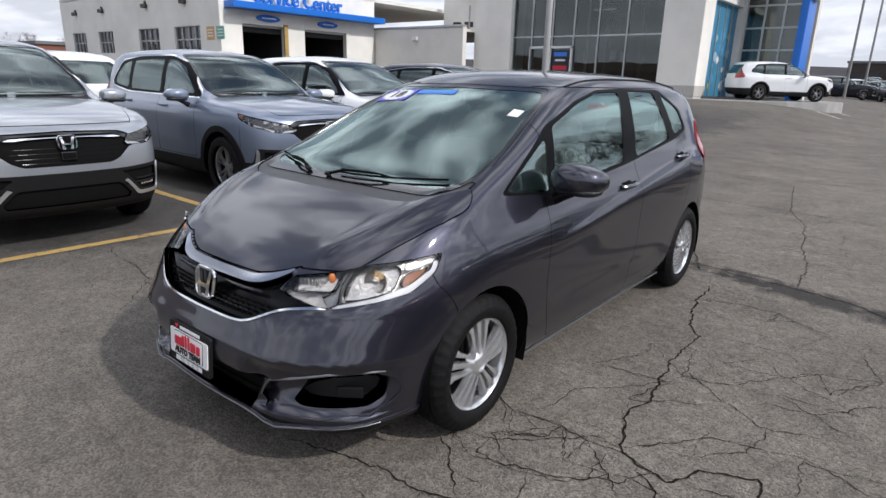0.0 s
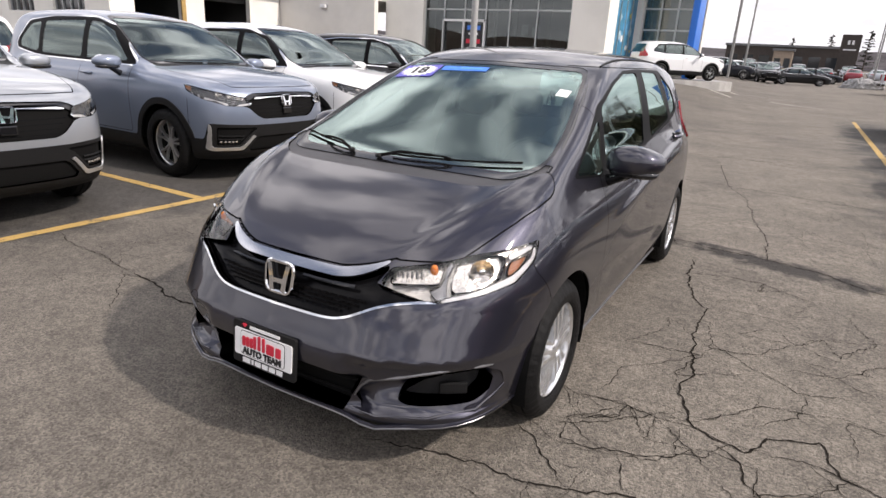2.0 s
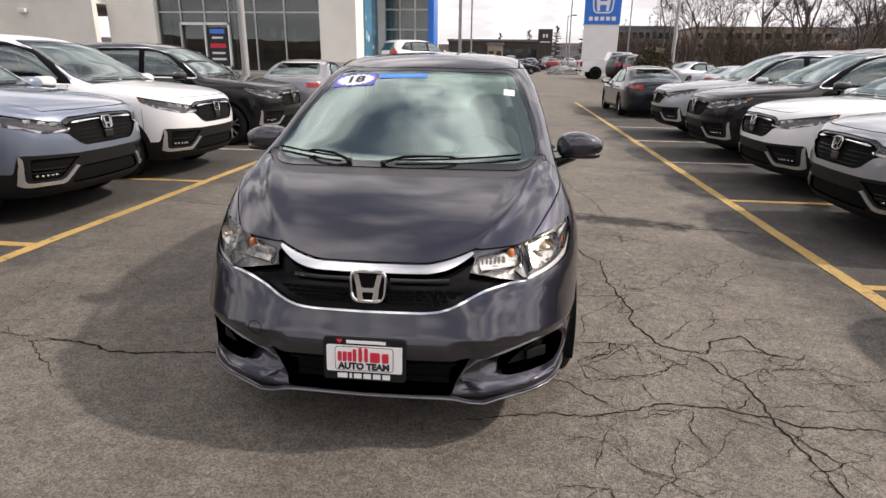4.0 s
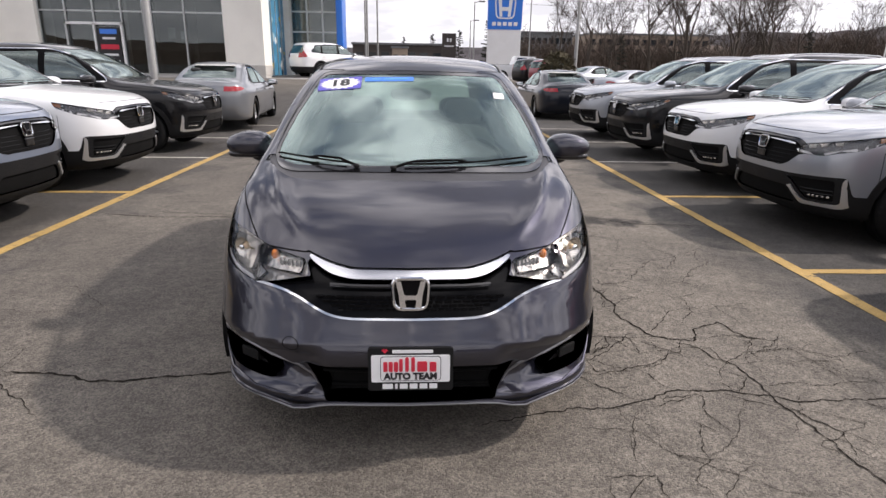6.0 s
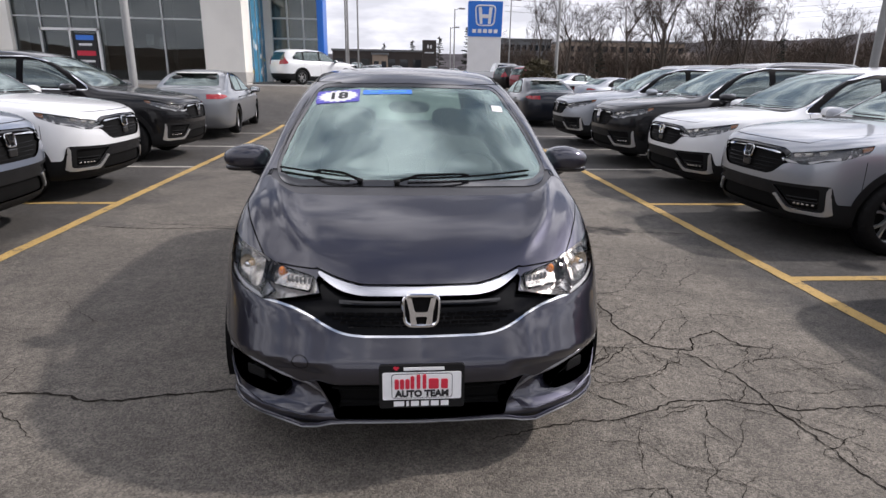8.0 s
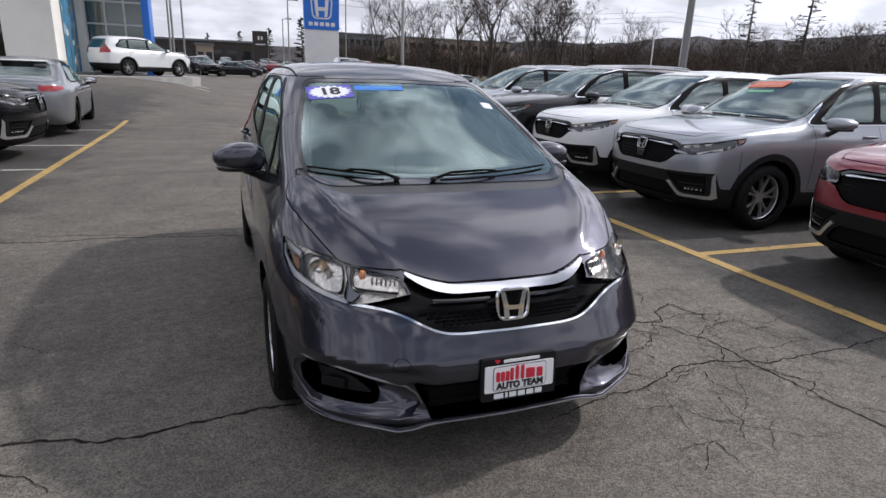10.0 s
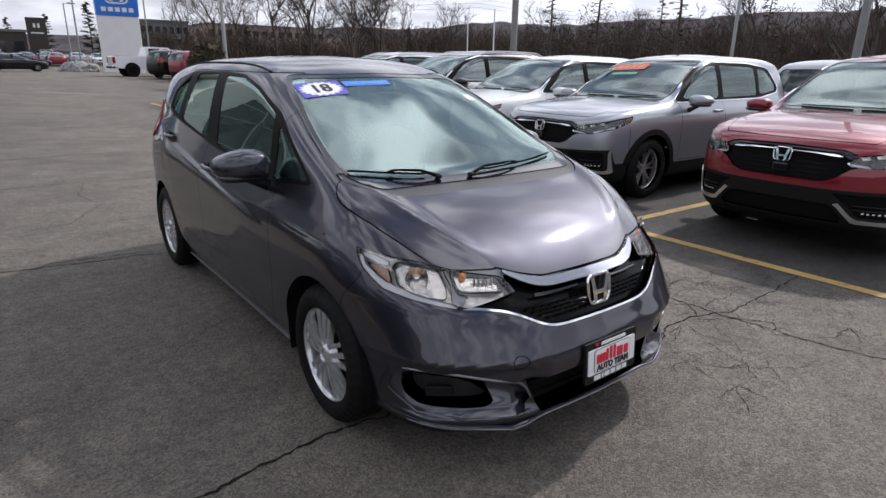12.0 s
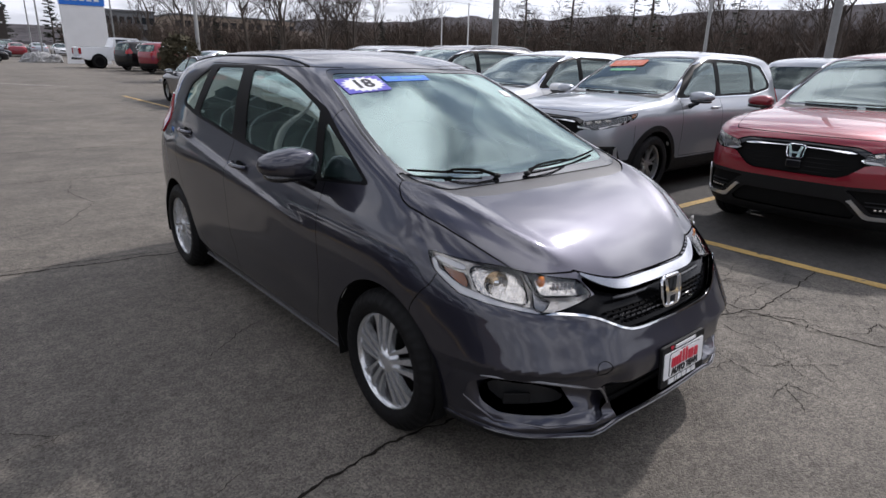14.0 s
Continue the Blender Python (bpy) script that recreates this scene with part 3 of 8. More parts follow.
class Sheet:
    """A loose surface: points, their normals and faces of three or four corners."""

    def __init__(self, p=None, n=None, f=None):
        self.p = np.zeros((0, 3)) if p is None else p
        self.n = np.zeros((0, 3)) if n is None else n
        self.f = [] if f is None else f

    def grid(self, p, n, flip):
        r, c = p.shape[:2]
        b = len(self.p)
        self.p, self.n = np.concatenate([self.p, p.reshape(-1, 3)]), np.concatenate([self.n, n.reshape(-1, 3)])
        for i in range(r - 1):
            k = b + i * c
            for j in range(c - 1):
                q = (k + j, k + j + 1, k + c + j + 1, k + c + j)
                self.f.append(q if flip else q[::-1])

    def parted(self, g):
        """Cuts along g = 0. Returns the piece with g < 0 and the piece with g > 0. g: a function of x, y, z."""
        v = np.asarray(g(self.p[:, 0], self.p[:, 1], self.p[:, 2]), float)
        v = np.where(np.abs(v) < 1e-7, 1e-7, v)
        np_, nn = list(self.p), list(self.n)
        cut, low, high = {}, [], []

        def edge(a, b):
            key = (a, b) if a < b else (b, a)
            if key not in cut:
                t = v[a] / (v[a] - v[b])
                m = self.n[a] * (1 - t) + self.n[b] * t
                cut[key] = len(np_)
                np_.append(self.p[a] * (1 - t) + self.p[b] * t)
                nn.append(m / max(np.linalg.norm(m), 1e-9))
            return cut[key]
        for f in self.f:
            s = [v[i] < 0 for i in f]
            if all(s):
                low.append(f)
            elif not any(s):
                high.append(f)
            else:
                for want, into in ((True, low), (False, high)):
                    q = []
                    for k, a in enumerate(f):
                        b = f[(k + 1) % len(f)]
                        if (v[a] < 0) == want:
                            q.append(a)
                        if (v[a] < 0) != (v[b] < 0):
                            q.append(edge(a, b))
                    if len(q) >= 3:
                        into.append(tuple(q))
        P, N = np.array(np_), np.array(nn)
        return Sheet(P, N, low).tidy(), Sheet(P, N, high).tidy()

    def tidy(self):
        used = sorted({i for f in self.f for i in f})
        back = {o: k for k, o in enumerate(used)}
        self.p, self.n = self.p[used].reshape(-1, 3), self.n[used].reshape(-1, 3)
        self.f = [tuple(back[i] for i in f) for f in self.f]
        return self

    def sunk(self, depth, wall=True):
        """The piece moved inwards by depth, with walls round its edge."""
        p, n, f = self.p - self.n * depth, self.n, list(self.f)
        if wall:
            count = {}
            for q in self.f:
                for k in range(len(q)):
                    a, b = q[k], q[(k + 1) % len(q)]
                    count[(a, b)] = count.get((a, b), 0) + 1
            rim = [(a, b) for (a, b) in count if (b, a) not in count and not (abs(self.p[a, 0]) < 1e-3 and abs(self.p[b, 0]) < 1e-3)]
            ends = sorted({i for e in rim for i in e})
            base = len(p)
            P, N, back = [p], [n], {}
            for k, i in enumerate(ends):
                back[i] = base + 2 * k
                P.append(np.array([self.p[i] - self.n[i] * 0.0005, p[i]]))
                N.append(np.array([n[i], n[i]]))
            p, n = np.concatenate(P), np.concatenate(N)
            wn = {}
            for a, b in rim:
                f.append((back[b], back[a], back[a] + 1, back[b] + 1))
                e = self.p[b] - self.p[a]
                w = np.cross(self.n[a], e)
                w = w / max(np.linalg.norm(w), 1e-9)
                for i in (a, b):
                    wn[i] = wn.get(i, 0) + w
            n = n.copy()
            for i, w in wn.items():
                w = w / max(np.linalg.norm(w), 1e-9)
                n[back[i]] = n[back[i] + 1] = w
        return Sheet(p, n, f)

    def carved(self, depth):
        """The piece pressed in by depth(x, y, z), with its own shading and walls where its edge is deep."""
        d = np.asarray(depth(self.p[:, 0], self.p[:, 1], self.p[:, 2]), float)
        out = self.sunk(d[:, None])
        k = len(self.p)
        tri = np.array([q[:3] for q in self.f])
        fn = np.cross(out.p[tri[:, 1]] - out.p[tri[:, 0]], out.p[tri[:, 2]] - out.p[tri[:, 0]])
        fn *= np.sign(np.sum(fn * self.n[tri[:, 0]], 1, keepdims=True))
        n = np.zeros((k, 3))
        for row, q in zip(fn, self.f):
            for i in q:
                n[i] += row
        out.n[:k] = n / np.maximum(np.linalg.norm(n, axis=1, keepdims=True), 1e-12)
        return out

    def both(self):
        """The piece together with its mirror image at x = 0."""
        k = len(self.p)
        s = np.array([-1, 1, 1])
        return Sheet(np.concatenate([self.p, self.p * s]), np.concatenate([self.n, self.n * s]), self.f + [tuple(k + i for i in q[::-1]) for q in self.f])

    def mirrored(self):
        s = np.array([-1, 1, 1])
        return Sheet(self.p * s, self.n * s, [q[::-1] for q in self.f])


def polygon(*pts):
    """The signed distance to a closed outline in a plane, negative inside."""
    a = np.array(pts, float)
    b = np.roll(a, -1, 0)

    def at(u, w):
        q = np.stack([u, w], -1)
        best, inside = np.full(u.shape, 1e9), np.zeros(u.shape, bool)
        for s, e in zip(a, b):
            d = e - s
            t = np.clip(((q - s) @ d) / (d @ d), 0, 1)
            best = np.minimum(best, np.linalg.norm(q - s - t[..., None] * d, axis=-1))
            c = (s[1] > q[..., 1]) != (e[1] > q[..., 1])
            cross = s[0] + (q[..., 1] - s[1]) * d[0] / (d[1] if d[1] else 1e-9)
            inside ^= c & (q[..., 0] < cross)
        return np.where(inside, -best, best)
    return at


def rounded(pts, r=0.03, steps=4):
    """An outline with its corners rounded."""
    out, n = [], len(pts)
    for i in range(n):
        p, a, b = np.array(pts[i], float), np.array(pts[i - 1], float), np.array(pts[(i + 1) % n], float)
        u, w = a - p, b - p
        lu, lw = np.linalg.norm(u), np.linalg.norm(w)
        s, e = p + u / lu * min(r, lu * 0.45), p + w / lw * min(r, lw * 0.45)
        for k in range(steps + 1):
            t = k / steps
            out.append(tuple((1 - t) ** 2 * s + 2 * t * (1 - t) * p + t * t * e))
    return out


def ramp(t):
    t = np.clip(t, 0.0, 1.0)
    return t * t * (3 - 2 * t)


HOOD_CREASE = curve((-0.60, 0.37), (-0.54, 0.41), (-0.497, 0.44), (-0.318, 0.545), (-0.124, 0.605), (0.07, 0.655))


# lines pressed into the hatchback's panels
def hatch_ridge(x, y):
    """Two raised lines on the hood, closing in towards the nose."""
    c = HOOD_CREASE(y)
    return (0.012 * np.exp(-np.where(x > c, (x - c) / 0.028, (x - c) / 0.055) ** 2) - 0.10 * np.clip(x - c, 0, 0.11)) * ramp((y + 0.58) / 0.14) * ramp((0.10 - y) / 0.16)


def hatch_swell(y, z):
    """The rising line along the doors, and the hollow above the sill."""
    c = 0.745 + 0.125 * (y - 0.7)
    d = z - c
    line = 0.013 * np.exp(-np.where(d > 0, d / 0.022, d / 0.09) ** 2) * ramp((y - 0.45) / 0.6) * ramp((2.75 - y) / 0.3)
    low = 0.40 - 0.04 * (y - 1.3)
    return line - 0.012 * np.exp(-((z - low) / 0.07) ** 2) * ramp((y - 0.4) / 0.4) * ramp((2.2 - y) / 0.4)


HATCH_LEDGE = curve((0.0, 0.402), (0.30, 0.400), (0.44, 0.402), (0.60, 0.436), (0.75, 0.442), (0.85, 0.45))


def hatch_step(x, z):
    """The bumper stands back below a ledge, and comes forward again at the lip."""
    middle = 0.022 * ramp((HATCH_LEDGE(x) - z) / 0.016) * ramp((z - 0.235) / 0.04) * ramp((0.44 - x) / 0.08)
    # the corners turn under along a crease, and carry a second crease below the headlights
    under = 0.033 * np.clip((0.478 - z) / 0.042, 0, 1) * ramp((z - 0.255) / 0.02) * ramp((x - 0.30) / 0.10)
    c = 0.600 + 0.10 * np.clip(x - 0.30, 0, 0.6)
    fold = 0.005 * np.exp(-np.where(z > c, (z - c) / 0.060, (z - c) / 0.16) ** 2) * ramp((x - 0.24) / 0.16)
    # above it the face leans back
    lean = 0.014 * np.clip((0.625 - z) / 0.147, 0, 1) * ramp((x - 0.22) / 0.22)
    return middle + under - fold - lean


HATCH = Shape(
    top=curve((-0.90, 0.60), (-0.66, 0.735), (-0.5, 0.83), (-0.3, 0.92), (-0.1, 0.985), (0.0, 1.010), (0.04, 1.0243), (0.16, 1.0842), (0.28, 1.1438), (0.4, 1.2031), (0.52, 1.2616), (0.64, 1.3186), (0.76, 1.3724), (0.88, 1.4207), (1.0, 1.4606), (1.12, 1.4896), (1.24, 1.5082), (1.36, 1.5187), (1.48, 1.5242), (1.64, 1.527), (2.1, 1.521), (2.6, 1.484), (3.05, 1.40), (3.4, 1.3)),
    wide=curve((-0.9, 0.74), (-0.5, 0.80), (-0.25, 0.838), (0.1, 0.848), (1.2, 0.845), (2.3, 0.850), (2.75, 0.835), (3.1, 0.79), (3.4, 0.70)),
    side=curve((0.1, -0.075), (0.2, -0.05), (0.32, -0.02), (0.5, 0.0), (0.68, -0.001), (0.8, -0.010), (0.87, -0.034), (0.95, -0.078), (1.05, -0.114), (1.2, -0.15), (1.42, -0.238), (1.6, -0.36)),
    nose=curve((0.1, -0.70), (0.18, -0.762), (0.24, -0.792), (0.32, -0.806), (0.44, -0.826), (0.53, -0.793), (0.6, -0.764), (0.66, -0.736), (0.74, -0.67), (0.9, -0.50)),
    plan=curve((0.0, 0.0), (0.2, 0.006), (0.4, 0.035), (0.55, 0.095), (0.65, 0.165), (0.75, 0.28), (0.82, 0.45), (0.9, 0.8)),
    tail=curve((0.1, 2.97), (0.3, 3.15), (0.5, 3.24), (0.7, 3.26), (0.95, 3.21), (1.1, 3.13), (1.3, 3.03), (1.45, 2.95), (1.6, 2.85)),
    tail_plan=curve((0.0, 0.0), (0.3, 0.01), (0.5, 0.035), (0.65, 0.085), (0.75, 0.165), (0.82, 0.31), (0.9, 0.7)),
    bottom=0.17, axle=2.53, hub=0.30,
    crown=curve((-0.9, 0.05), (-0.4, 0.02), (0.0, 0.0), (0.3, 0.09), (1.0, 0.12), (1.6, 0.10), (2.8, 0.12), (3.3, 0.15)),
    rise=0.035, sharp=34.0, low_plan=curve((0.1, 0.76), (0.2, 0.84), (0.42, 0.98), (0.6, 1.0), (0.9, 1.0)),
    swell=hatch_swell, ridge=hatch_ridge, step=hatch_step)
# ---- building helpers ----
def mesh_of(name, data, material, smooth=False):
    """A mesh from a bmesh or a Sheet."""
    me = bpy.data.meshes.new(name)
    if isinstance(data, Sheet):
        me.from_pydata([tuple(p) for p in data.p], [], data.f)
        me.materials.append(material)
        me.polygons.foreach_set("use_smooth", [True] * len(me.polygons))
        me.normals_split_custom_set_from_vertices([tuple(n) for n in data.n])
    else:
        data.to_mesh(me)
        data.free()
        me.materials.append(material)
        if smooth:
            me.polygons.foreach_set("use_smooth", [True] * len(me.polygons))
            me.set_sharp_from_angle(angle=radians(38))
    return me


PANES = {"lens", "headlight_lens", "windshield", "rear_window", "side_window", "quarter_window", "front_door_window", "rear_door_window"}  # these let daylight in


def part(name, data, material, parent=None, label="", smooth=False, at=None):
    """One mesh object under a thing or a part; data: a bmesh, a Sheet or a ready mesh."""
    me = data if isinstance(data, bpy.types.Mesh) else mesh_of(name, data, material, smooth)
    ob = new(name, me)
    ob.parent = parent
    if at is not None:
        ob.matrix_local = at
    if name in PANES:
        ob.visible_shadow = False
    return tagged(ob, label)


def thing(name, m, label, category, group="", kind=""):
    ob = new(name)
    ob.empty_display_size = 0.2
    ob.matrix_world = m
    return tagged(ob, label, category, group, kind)


def box(bm, x0, x1, y0, y1, z0, z1, bevel=0.0, m=None):
    """A block with bevelled edges, added to bm."""
    vs = bmesh.ops.create_cube(bm, size=1.0)["verts"]
    bmesh.ops.transform(bm, matrix=Matrix.LocRotScale(((x0 + x1) / 2, (y0 + y1) / 2, (z0 + z1) / 2), None, (x1 - x0, y1 - y0, z1 - z0)), verts=vs)
    if bevel:
        es = list({e for v in vs for e in v.link_edges})
        out = bmesh.ops.bevel(bm, geom=es, offset=bevel, segments=2, affect="EDGES", profile=0.6)
        vs = list({v for f in out["faces"] for v in f.verts} | {v for v in vs if v.is_valid})
    if m is not None:
        bmesh.ops.transform(bm, matrix=m, verts=vs)
    return bm


def block(x0, x1, y0, y1, z0, z1, bevel=0.0, m=None):
    return box(bmesh.new(), x0, x1, y0, y1, z0, z1, bevel, m)


def tube(bm, pts, radii, sides=8, cap=True):
    """A round bar through points, with a radius at each."""
    rings = []
    pts = [Vector(p) for p in pts]
    for i, p in enumerate(pts):
        d = (pts[min(i + 1, len(pts) - 1)] - pts[max(i - 1, 0)]).normalized()
        a = d.orthogonal().normalized() if i == 0 else (a - d * a.dot(d)).normalized()
        b = d.cross(a)
        r = radii[i] if isinstance(radii, (list, tuple)) else radii
        rings.append([bm.verts.new(p + (a * math.cos(k * 2 * math.pi / sides) + b * math.sin(k * 2 * math.pi / sides)) * r) for k in range(sides)])
    for s, e in zip(rings, rings[1:]):
        for k in range(sides):
            bm.faces.new((s[k], s[(k + 1) % sides], e[(k + 1) % sides], e[k]))
    if cap:
        bm.faces.new(rings[0][::-1])
        bm.faces.new(rings[-1])
    return bm


def lathe(bm, profile, sides=40, axis="X"):
    """Turns (along, radius) points round an axis."""
    rings = []
    for a, r in profile:
        ring = []
        for k in range(sides):
            c, s = math.cos(2 * math.pi * k / sides) * r, math.sin(2 * math.pi * k / sides) * r
            ring.append(bm.verts.new((a, c, s) if axis == "X" else (c, s, a)))
        rings.append(ring)
    for s, e in zip(rings, rings[1:]):
        for k in range(sides):
            bm.faces.new((s[k], s[(k + 1) % sides], e[(k + 1) % sides], e[k]))
    bmesh.ops.recalc_face_normals(bm, faces=bm.faces)
    return bm


def slab(outline, depth, m=None, bevel=0.0, bm=None):
    """A flat outline in x, z, thickened along y from 0 to depth."""
    bm = bm or bmesh.new()
    vs = [bm.verts.new((x, 0, z)) for x, z in outline]
    f = bm.faces.new(vs)
    ex = bmesh.ops.extrude_face_region(bm, geom=[f])
    top = [g for g in ex["geom"] if isinstance(g, bmesh.types.BMVert)]
    for v in top:
        v.co.y += depth
    allv = vs + top
    bmesh.ops.recalc_face_normals(bm, faces=list({g for v in allv for g in v.link_faces}))
    if m is not None:
        bmesh.ops.transform(bm, matrix=m, verts=allv)
    return bm


def letters(text, size, depth, material, parent, m, name="lettering", bold=0.0):
    """Raised letters in the built-in font, standing in the x, z plane and facing -y."""
    cu = bpy.data.curves.new(name, "FONT")
    cu.body, cu.size, cu.extrude, cu.align_x, cu.align_y, cu.offset = text, size, depth, "CENTER", "CENTER", bold
    cu.resolution_u = 3
    ob = bpy.data.objects.new(name, cu)
    scene.collection.objects.link(ob)
    dg = bpy.context.evaluated_depsgraph_get()
    me = bpy.data.meshes.new_from_object(ob.evaluated_get(dg))
    bpy.data.objects.remove(ob)
    me.materials.clear()
    me.materials.append(material)
    me.transform(m @ pose(0, 0, 0, 90, 0, 0))
    o = new(name, me)
    o.parent = parent
    return o


def smooth01(t):
    t = min(1.0, max(0.0, t))
    return t * t * (3 - 2 * t)


def land(x, y):
    """The height of the ground: level round the car, rising gently to the showroom and the far lot."""
    a = 0.80 * smooth01((y - 12) / 14) * smooth01((0.5 - x) / 5.5)
    b = 0.45 * smooth01((y - 24) / 22)
    far = 1.0 * smooth01((y - 60) / 60) + 2.5 * smooth01((math.hypot(x, y) - 110) / 150)
    return max(a, b) + far


# ---- parts shared by the cars ----
def emblem(parent, m, s=1.0):
    """A chrome rounded frame with two leaning bars and a cross bar."""
    e = part("emblem", slab(rounded([(-0.058 * s, -0.045 * s), (0.058 * s, -0.045 * s), (0.066 * s, 0.052 * s), (-0.066 * s, 0.052 * s)], 0.028 * s), 0.006), M["grille_black"], parent, "chrome badge on black ground", at=m)
    bm = bmesh.new()
    ring = [Vector((x, -0.006, z)) for x, z in rounded([(-0.06 * s, -0.047 * s), (0.06 * s, -0.047 * s), (0.068 * s, 0.054 * s), (-0.068 * s, 0.054 * s)], 0.03 * s)]
    tube(bm, ring + [ring[0]], 0.0065 * s, 6, False)
    part("badge_frame", bm, M["chrome"], e, smooth=True)
    for k in (-1, 1):
        part("badge_bar", slab([(k * x * s, z * s) for x, z in ((0.016, -0.041), (0.039, -0.041), (0.043, 0.000), (0.055, 0.047), (0.036, 0.047), (0.024, 0.004), (0.018, 0.000), (0.018, -0.015), (0.021, -0.018))], 0.012, pose(0, -0.014, 0)), M["chrome"], e)
    part("badge_bar", slab([(-0.020 * s, -0.015 * s), (0.020 * s, -0.015 * s), (0.020 * s, 0.000), (-0.020 * s, 0.000)], 0.010, pose(0, -0.0125, 0)), M["chrome"], e)
    return e


def tyre_mesh(r, w, rim):
    bm = bmesh.new()
    h = w / 2
    prof = [(-h * 0.86, rim), (-h * 0.97, rim + 0.012), (-h, (rim + r) / 2), (-h * 0.94, r - 0.036), (-h * 0.80, r - 0.014), (-h * 0.66, r - 0.005)]
    for g in (-0.5, 0.0, 0.5):
        prof += [(h * g - 0.012 * 1.6, r - 0.001), (h * g - 0.005, r - 0.001), (h * g - 0.004, r - 0.008), (h * g + 0.004, r - 0.008), (h * g + 0.005, r - 0.001)]
    prof += [(h * 0.66, r - 0.005), (h * 0.80, r - 0.014), (h * 0.94, r - 0.036), (h, (rim + r) / 2), (h * 0.97, rim + 0.012), (h * 0.86, rim)]
    lathe(bm, prof, 120)
    # cross grooves over the shoulders of the tread
    for v in bm.verts:
        d = math.hypot(v.co.y, v.co.z)
        if d > r - 0.040 and abs(v.co.x) > h * 0.60 and round(math.atan2(v.co.z, v.co.y) * 60 / math.pi) % 3 == 0:
            f = (d - 0.007) / d
            v.co.y, v.co.z = v.co.y * f, v.co.z * f
    return mesh_of("tyre", bm, M["rubber"], True)


def cover_rim_mesh(R):
    """A silver wheel cover: five broad spokes, each with two slits, between five wide openings, outer ring and hub."""
    bm = bmesh.new()
    lathe(bm, [(0.040, R), (0.060, R * 0.995), (0.066, R * 0.965), (0.060, R * 0.925), (0.046, R * 0.90), (0.0, R * 0.885)], 60)
    lathe(bm, [(0.035, R * 0.33), (0.058, R * 0.26), (0.070, R * 0.19), (0.074, R * 0.135), (0.068, R * 0.125), (0.070, 0.001)], 30)

    def bar(a, rows):
        c, t = Vector((0, math.cos(a), math.sin(a))), Vector((0, -math.sin(a), math.cos(a)))
        made = []
        for lo, hi, rr, lift in rows:
            x, e = 0.066 - 0.010 * rr + lift, 0.014
            made.append([bm.verts.new(c * rr * R + t * q * R + Vector((xx, 0, 0))) for q, xx in ((lo, x - 0.026), (lo + e, x - 0.001), ((lo + hi) / 2, x), (hi - e, x - 0.001), (hi, x - 0.026))])
        for u, v in zip(made, made[1:]):
            for i in range(4):
                bm.faces.new((u[i], u[i + 1], v[i + 1], v[i]))
    for k in range(5):
        a = k * 2 * math.pi / 5
        # middle blade, then the two outer bars that flare into the ring
        bar(a, ((-0.046, 0.046, 0.20, 0.0), (-0.060, 0.060, 0.52, 0.003), (-0.084, 0.084, 0.93, 0.0)))
        for s in (1, -1):
            rows = ((0.095, 0.165, 0.20, 0.0), (0.136, 0.235, 0.50, 0.003), (0.168, 0.300, 0.76, 0.002), (0.180, 0.40, 0.88, 0.0), (0.185, 0.47, 0.93, -0.002))
            bar(a, [(lo, hi, rr, lf) if s > 0 else (-hi, -lo, rr, lf) for lo, hi, rr, lf in rows])
    for v in bm.verts:
        v.co.x += 0.010
    bmesh.ops.recalc_face_normals(bm, faces=bm.faces)
    return mesh_of("rim", bm, M["rim"], True)


def alloy_rim_mesh(R, material):
    """A five-armed alloy wheel with forked spokes."""
    bm = bmesh.new()
    lathe(bm, [(0.05, R), (0.058, R * 0.985), (0.050, R * 0.95), (0.0, R * 0.93), (-0.05, R * 0.93)], 48)
    lathe(bm, [(0.0, R * 0.25), (0.04, R * 0.22), (0.05, R * 0.12), (0.045, 0.001)], 20)
    for k in range(5):
        for s in (-1, 1):
            rings = []
            for rr, da, w, x in ((R * 0.14, 0.30, 0.013, 0.045), (R * 0.55, 0.17, 0.0115, 0.05), (R * 0.96, 0.27, 0.014, 0.05)):
                ang = k * 2 * math.pi / 5 + s * da
                c, t = Vector((0, math.cos(ang), math.sin(ang))), Vector((0, -math.sin(ang), math.cos(ang)))
                rings.append([bm.verts.new(c * rr + t * q * w + Vector((xx, 0, 0))) for q, xx in ((-1, x - 0.03), (-0.7, x), (0.7, x), (1, x - 0.03))])
            for u, v in zip(rings, rings[1:]):
                for i in range(3):
                    bm.faces.new((u[i], u[i + 1], v[i + 1], v[i]))
    bmesh.ops.recalc_face_normals(bm, faces=bm.faces)
    return mesh_of("rim", bm, material, True)


def disc_mesh(R):
    # flat near-black disc stands for the shade behind the spokes
    bm = bmesh.new()
    lathe(bm, [(0.0, 0.001), (0.0, R)], 32)
    return mesh_of("brake_disc", bm, M["gap"])


def wheel(parent, m, tyre, rim, disc):
    w = part("wheel", tyre, None, parent, at=m)
    part("rim", rim, None, w)
    part("brake_disc", disc, None, w)
    return w


def top_z(shape, x, y, lo=0.5, hi=2.2):
    for _ in range(30):
        mid = (lo + hi) / 2
        if shape.dist(np.array(x), np.array(y), np.array(mid)) < 0:
            lo = mid
        else:
            hi = mid
    return lo


def side_x(shape, y, z):
    lo, hi = 0.0, 1.4
    for _ in range(30):
        mid = (lo + hi) / 2
        if shape.dist(np.array(mid), np.array(y), np.array(z)) < 0:
            lo = mid
        else:
            hi = mid
    return lo


def nose_y(shape, x, z):
    lo, hi = 0.0, -1.6
    for _ in range(30):
        mid = (lo + hi) / 2
        if shape.dist(np.array(x), np.array(mid), np.array(z)) < 0:
            lo = mid
        else:
            hi = mid
    return lo


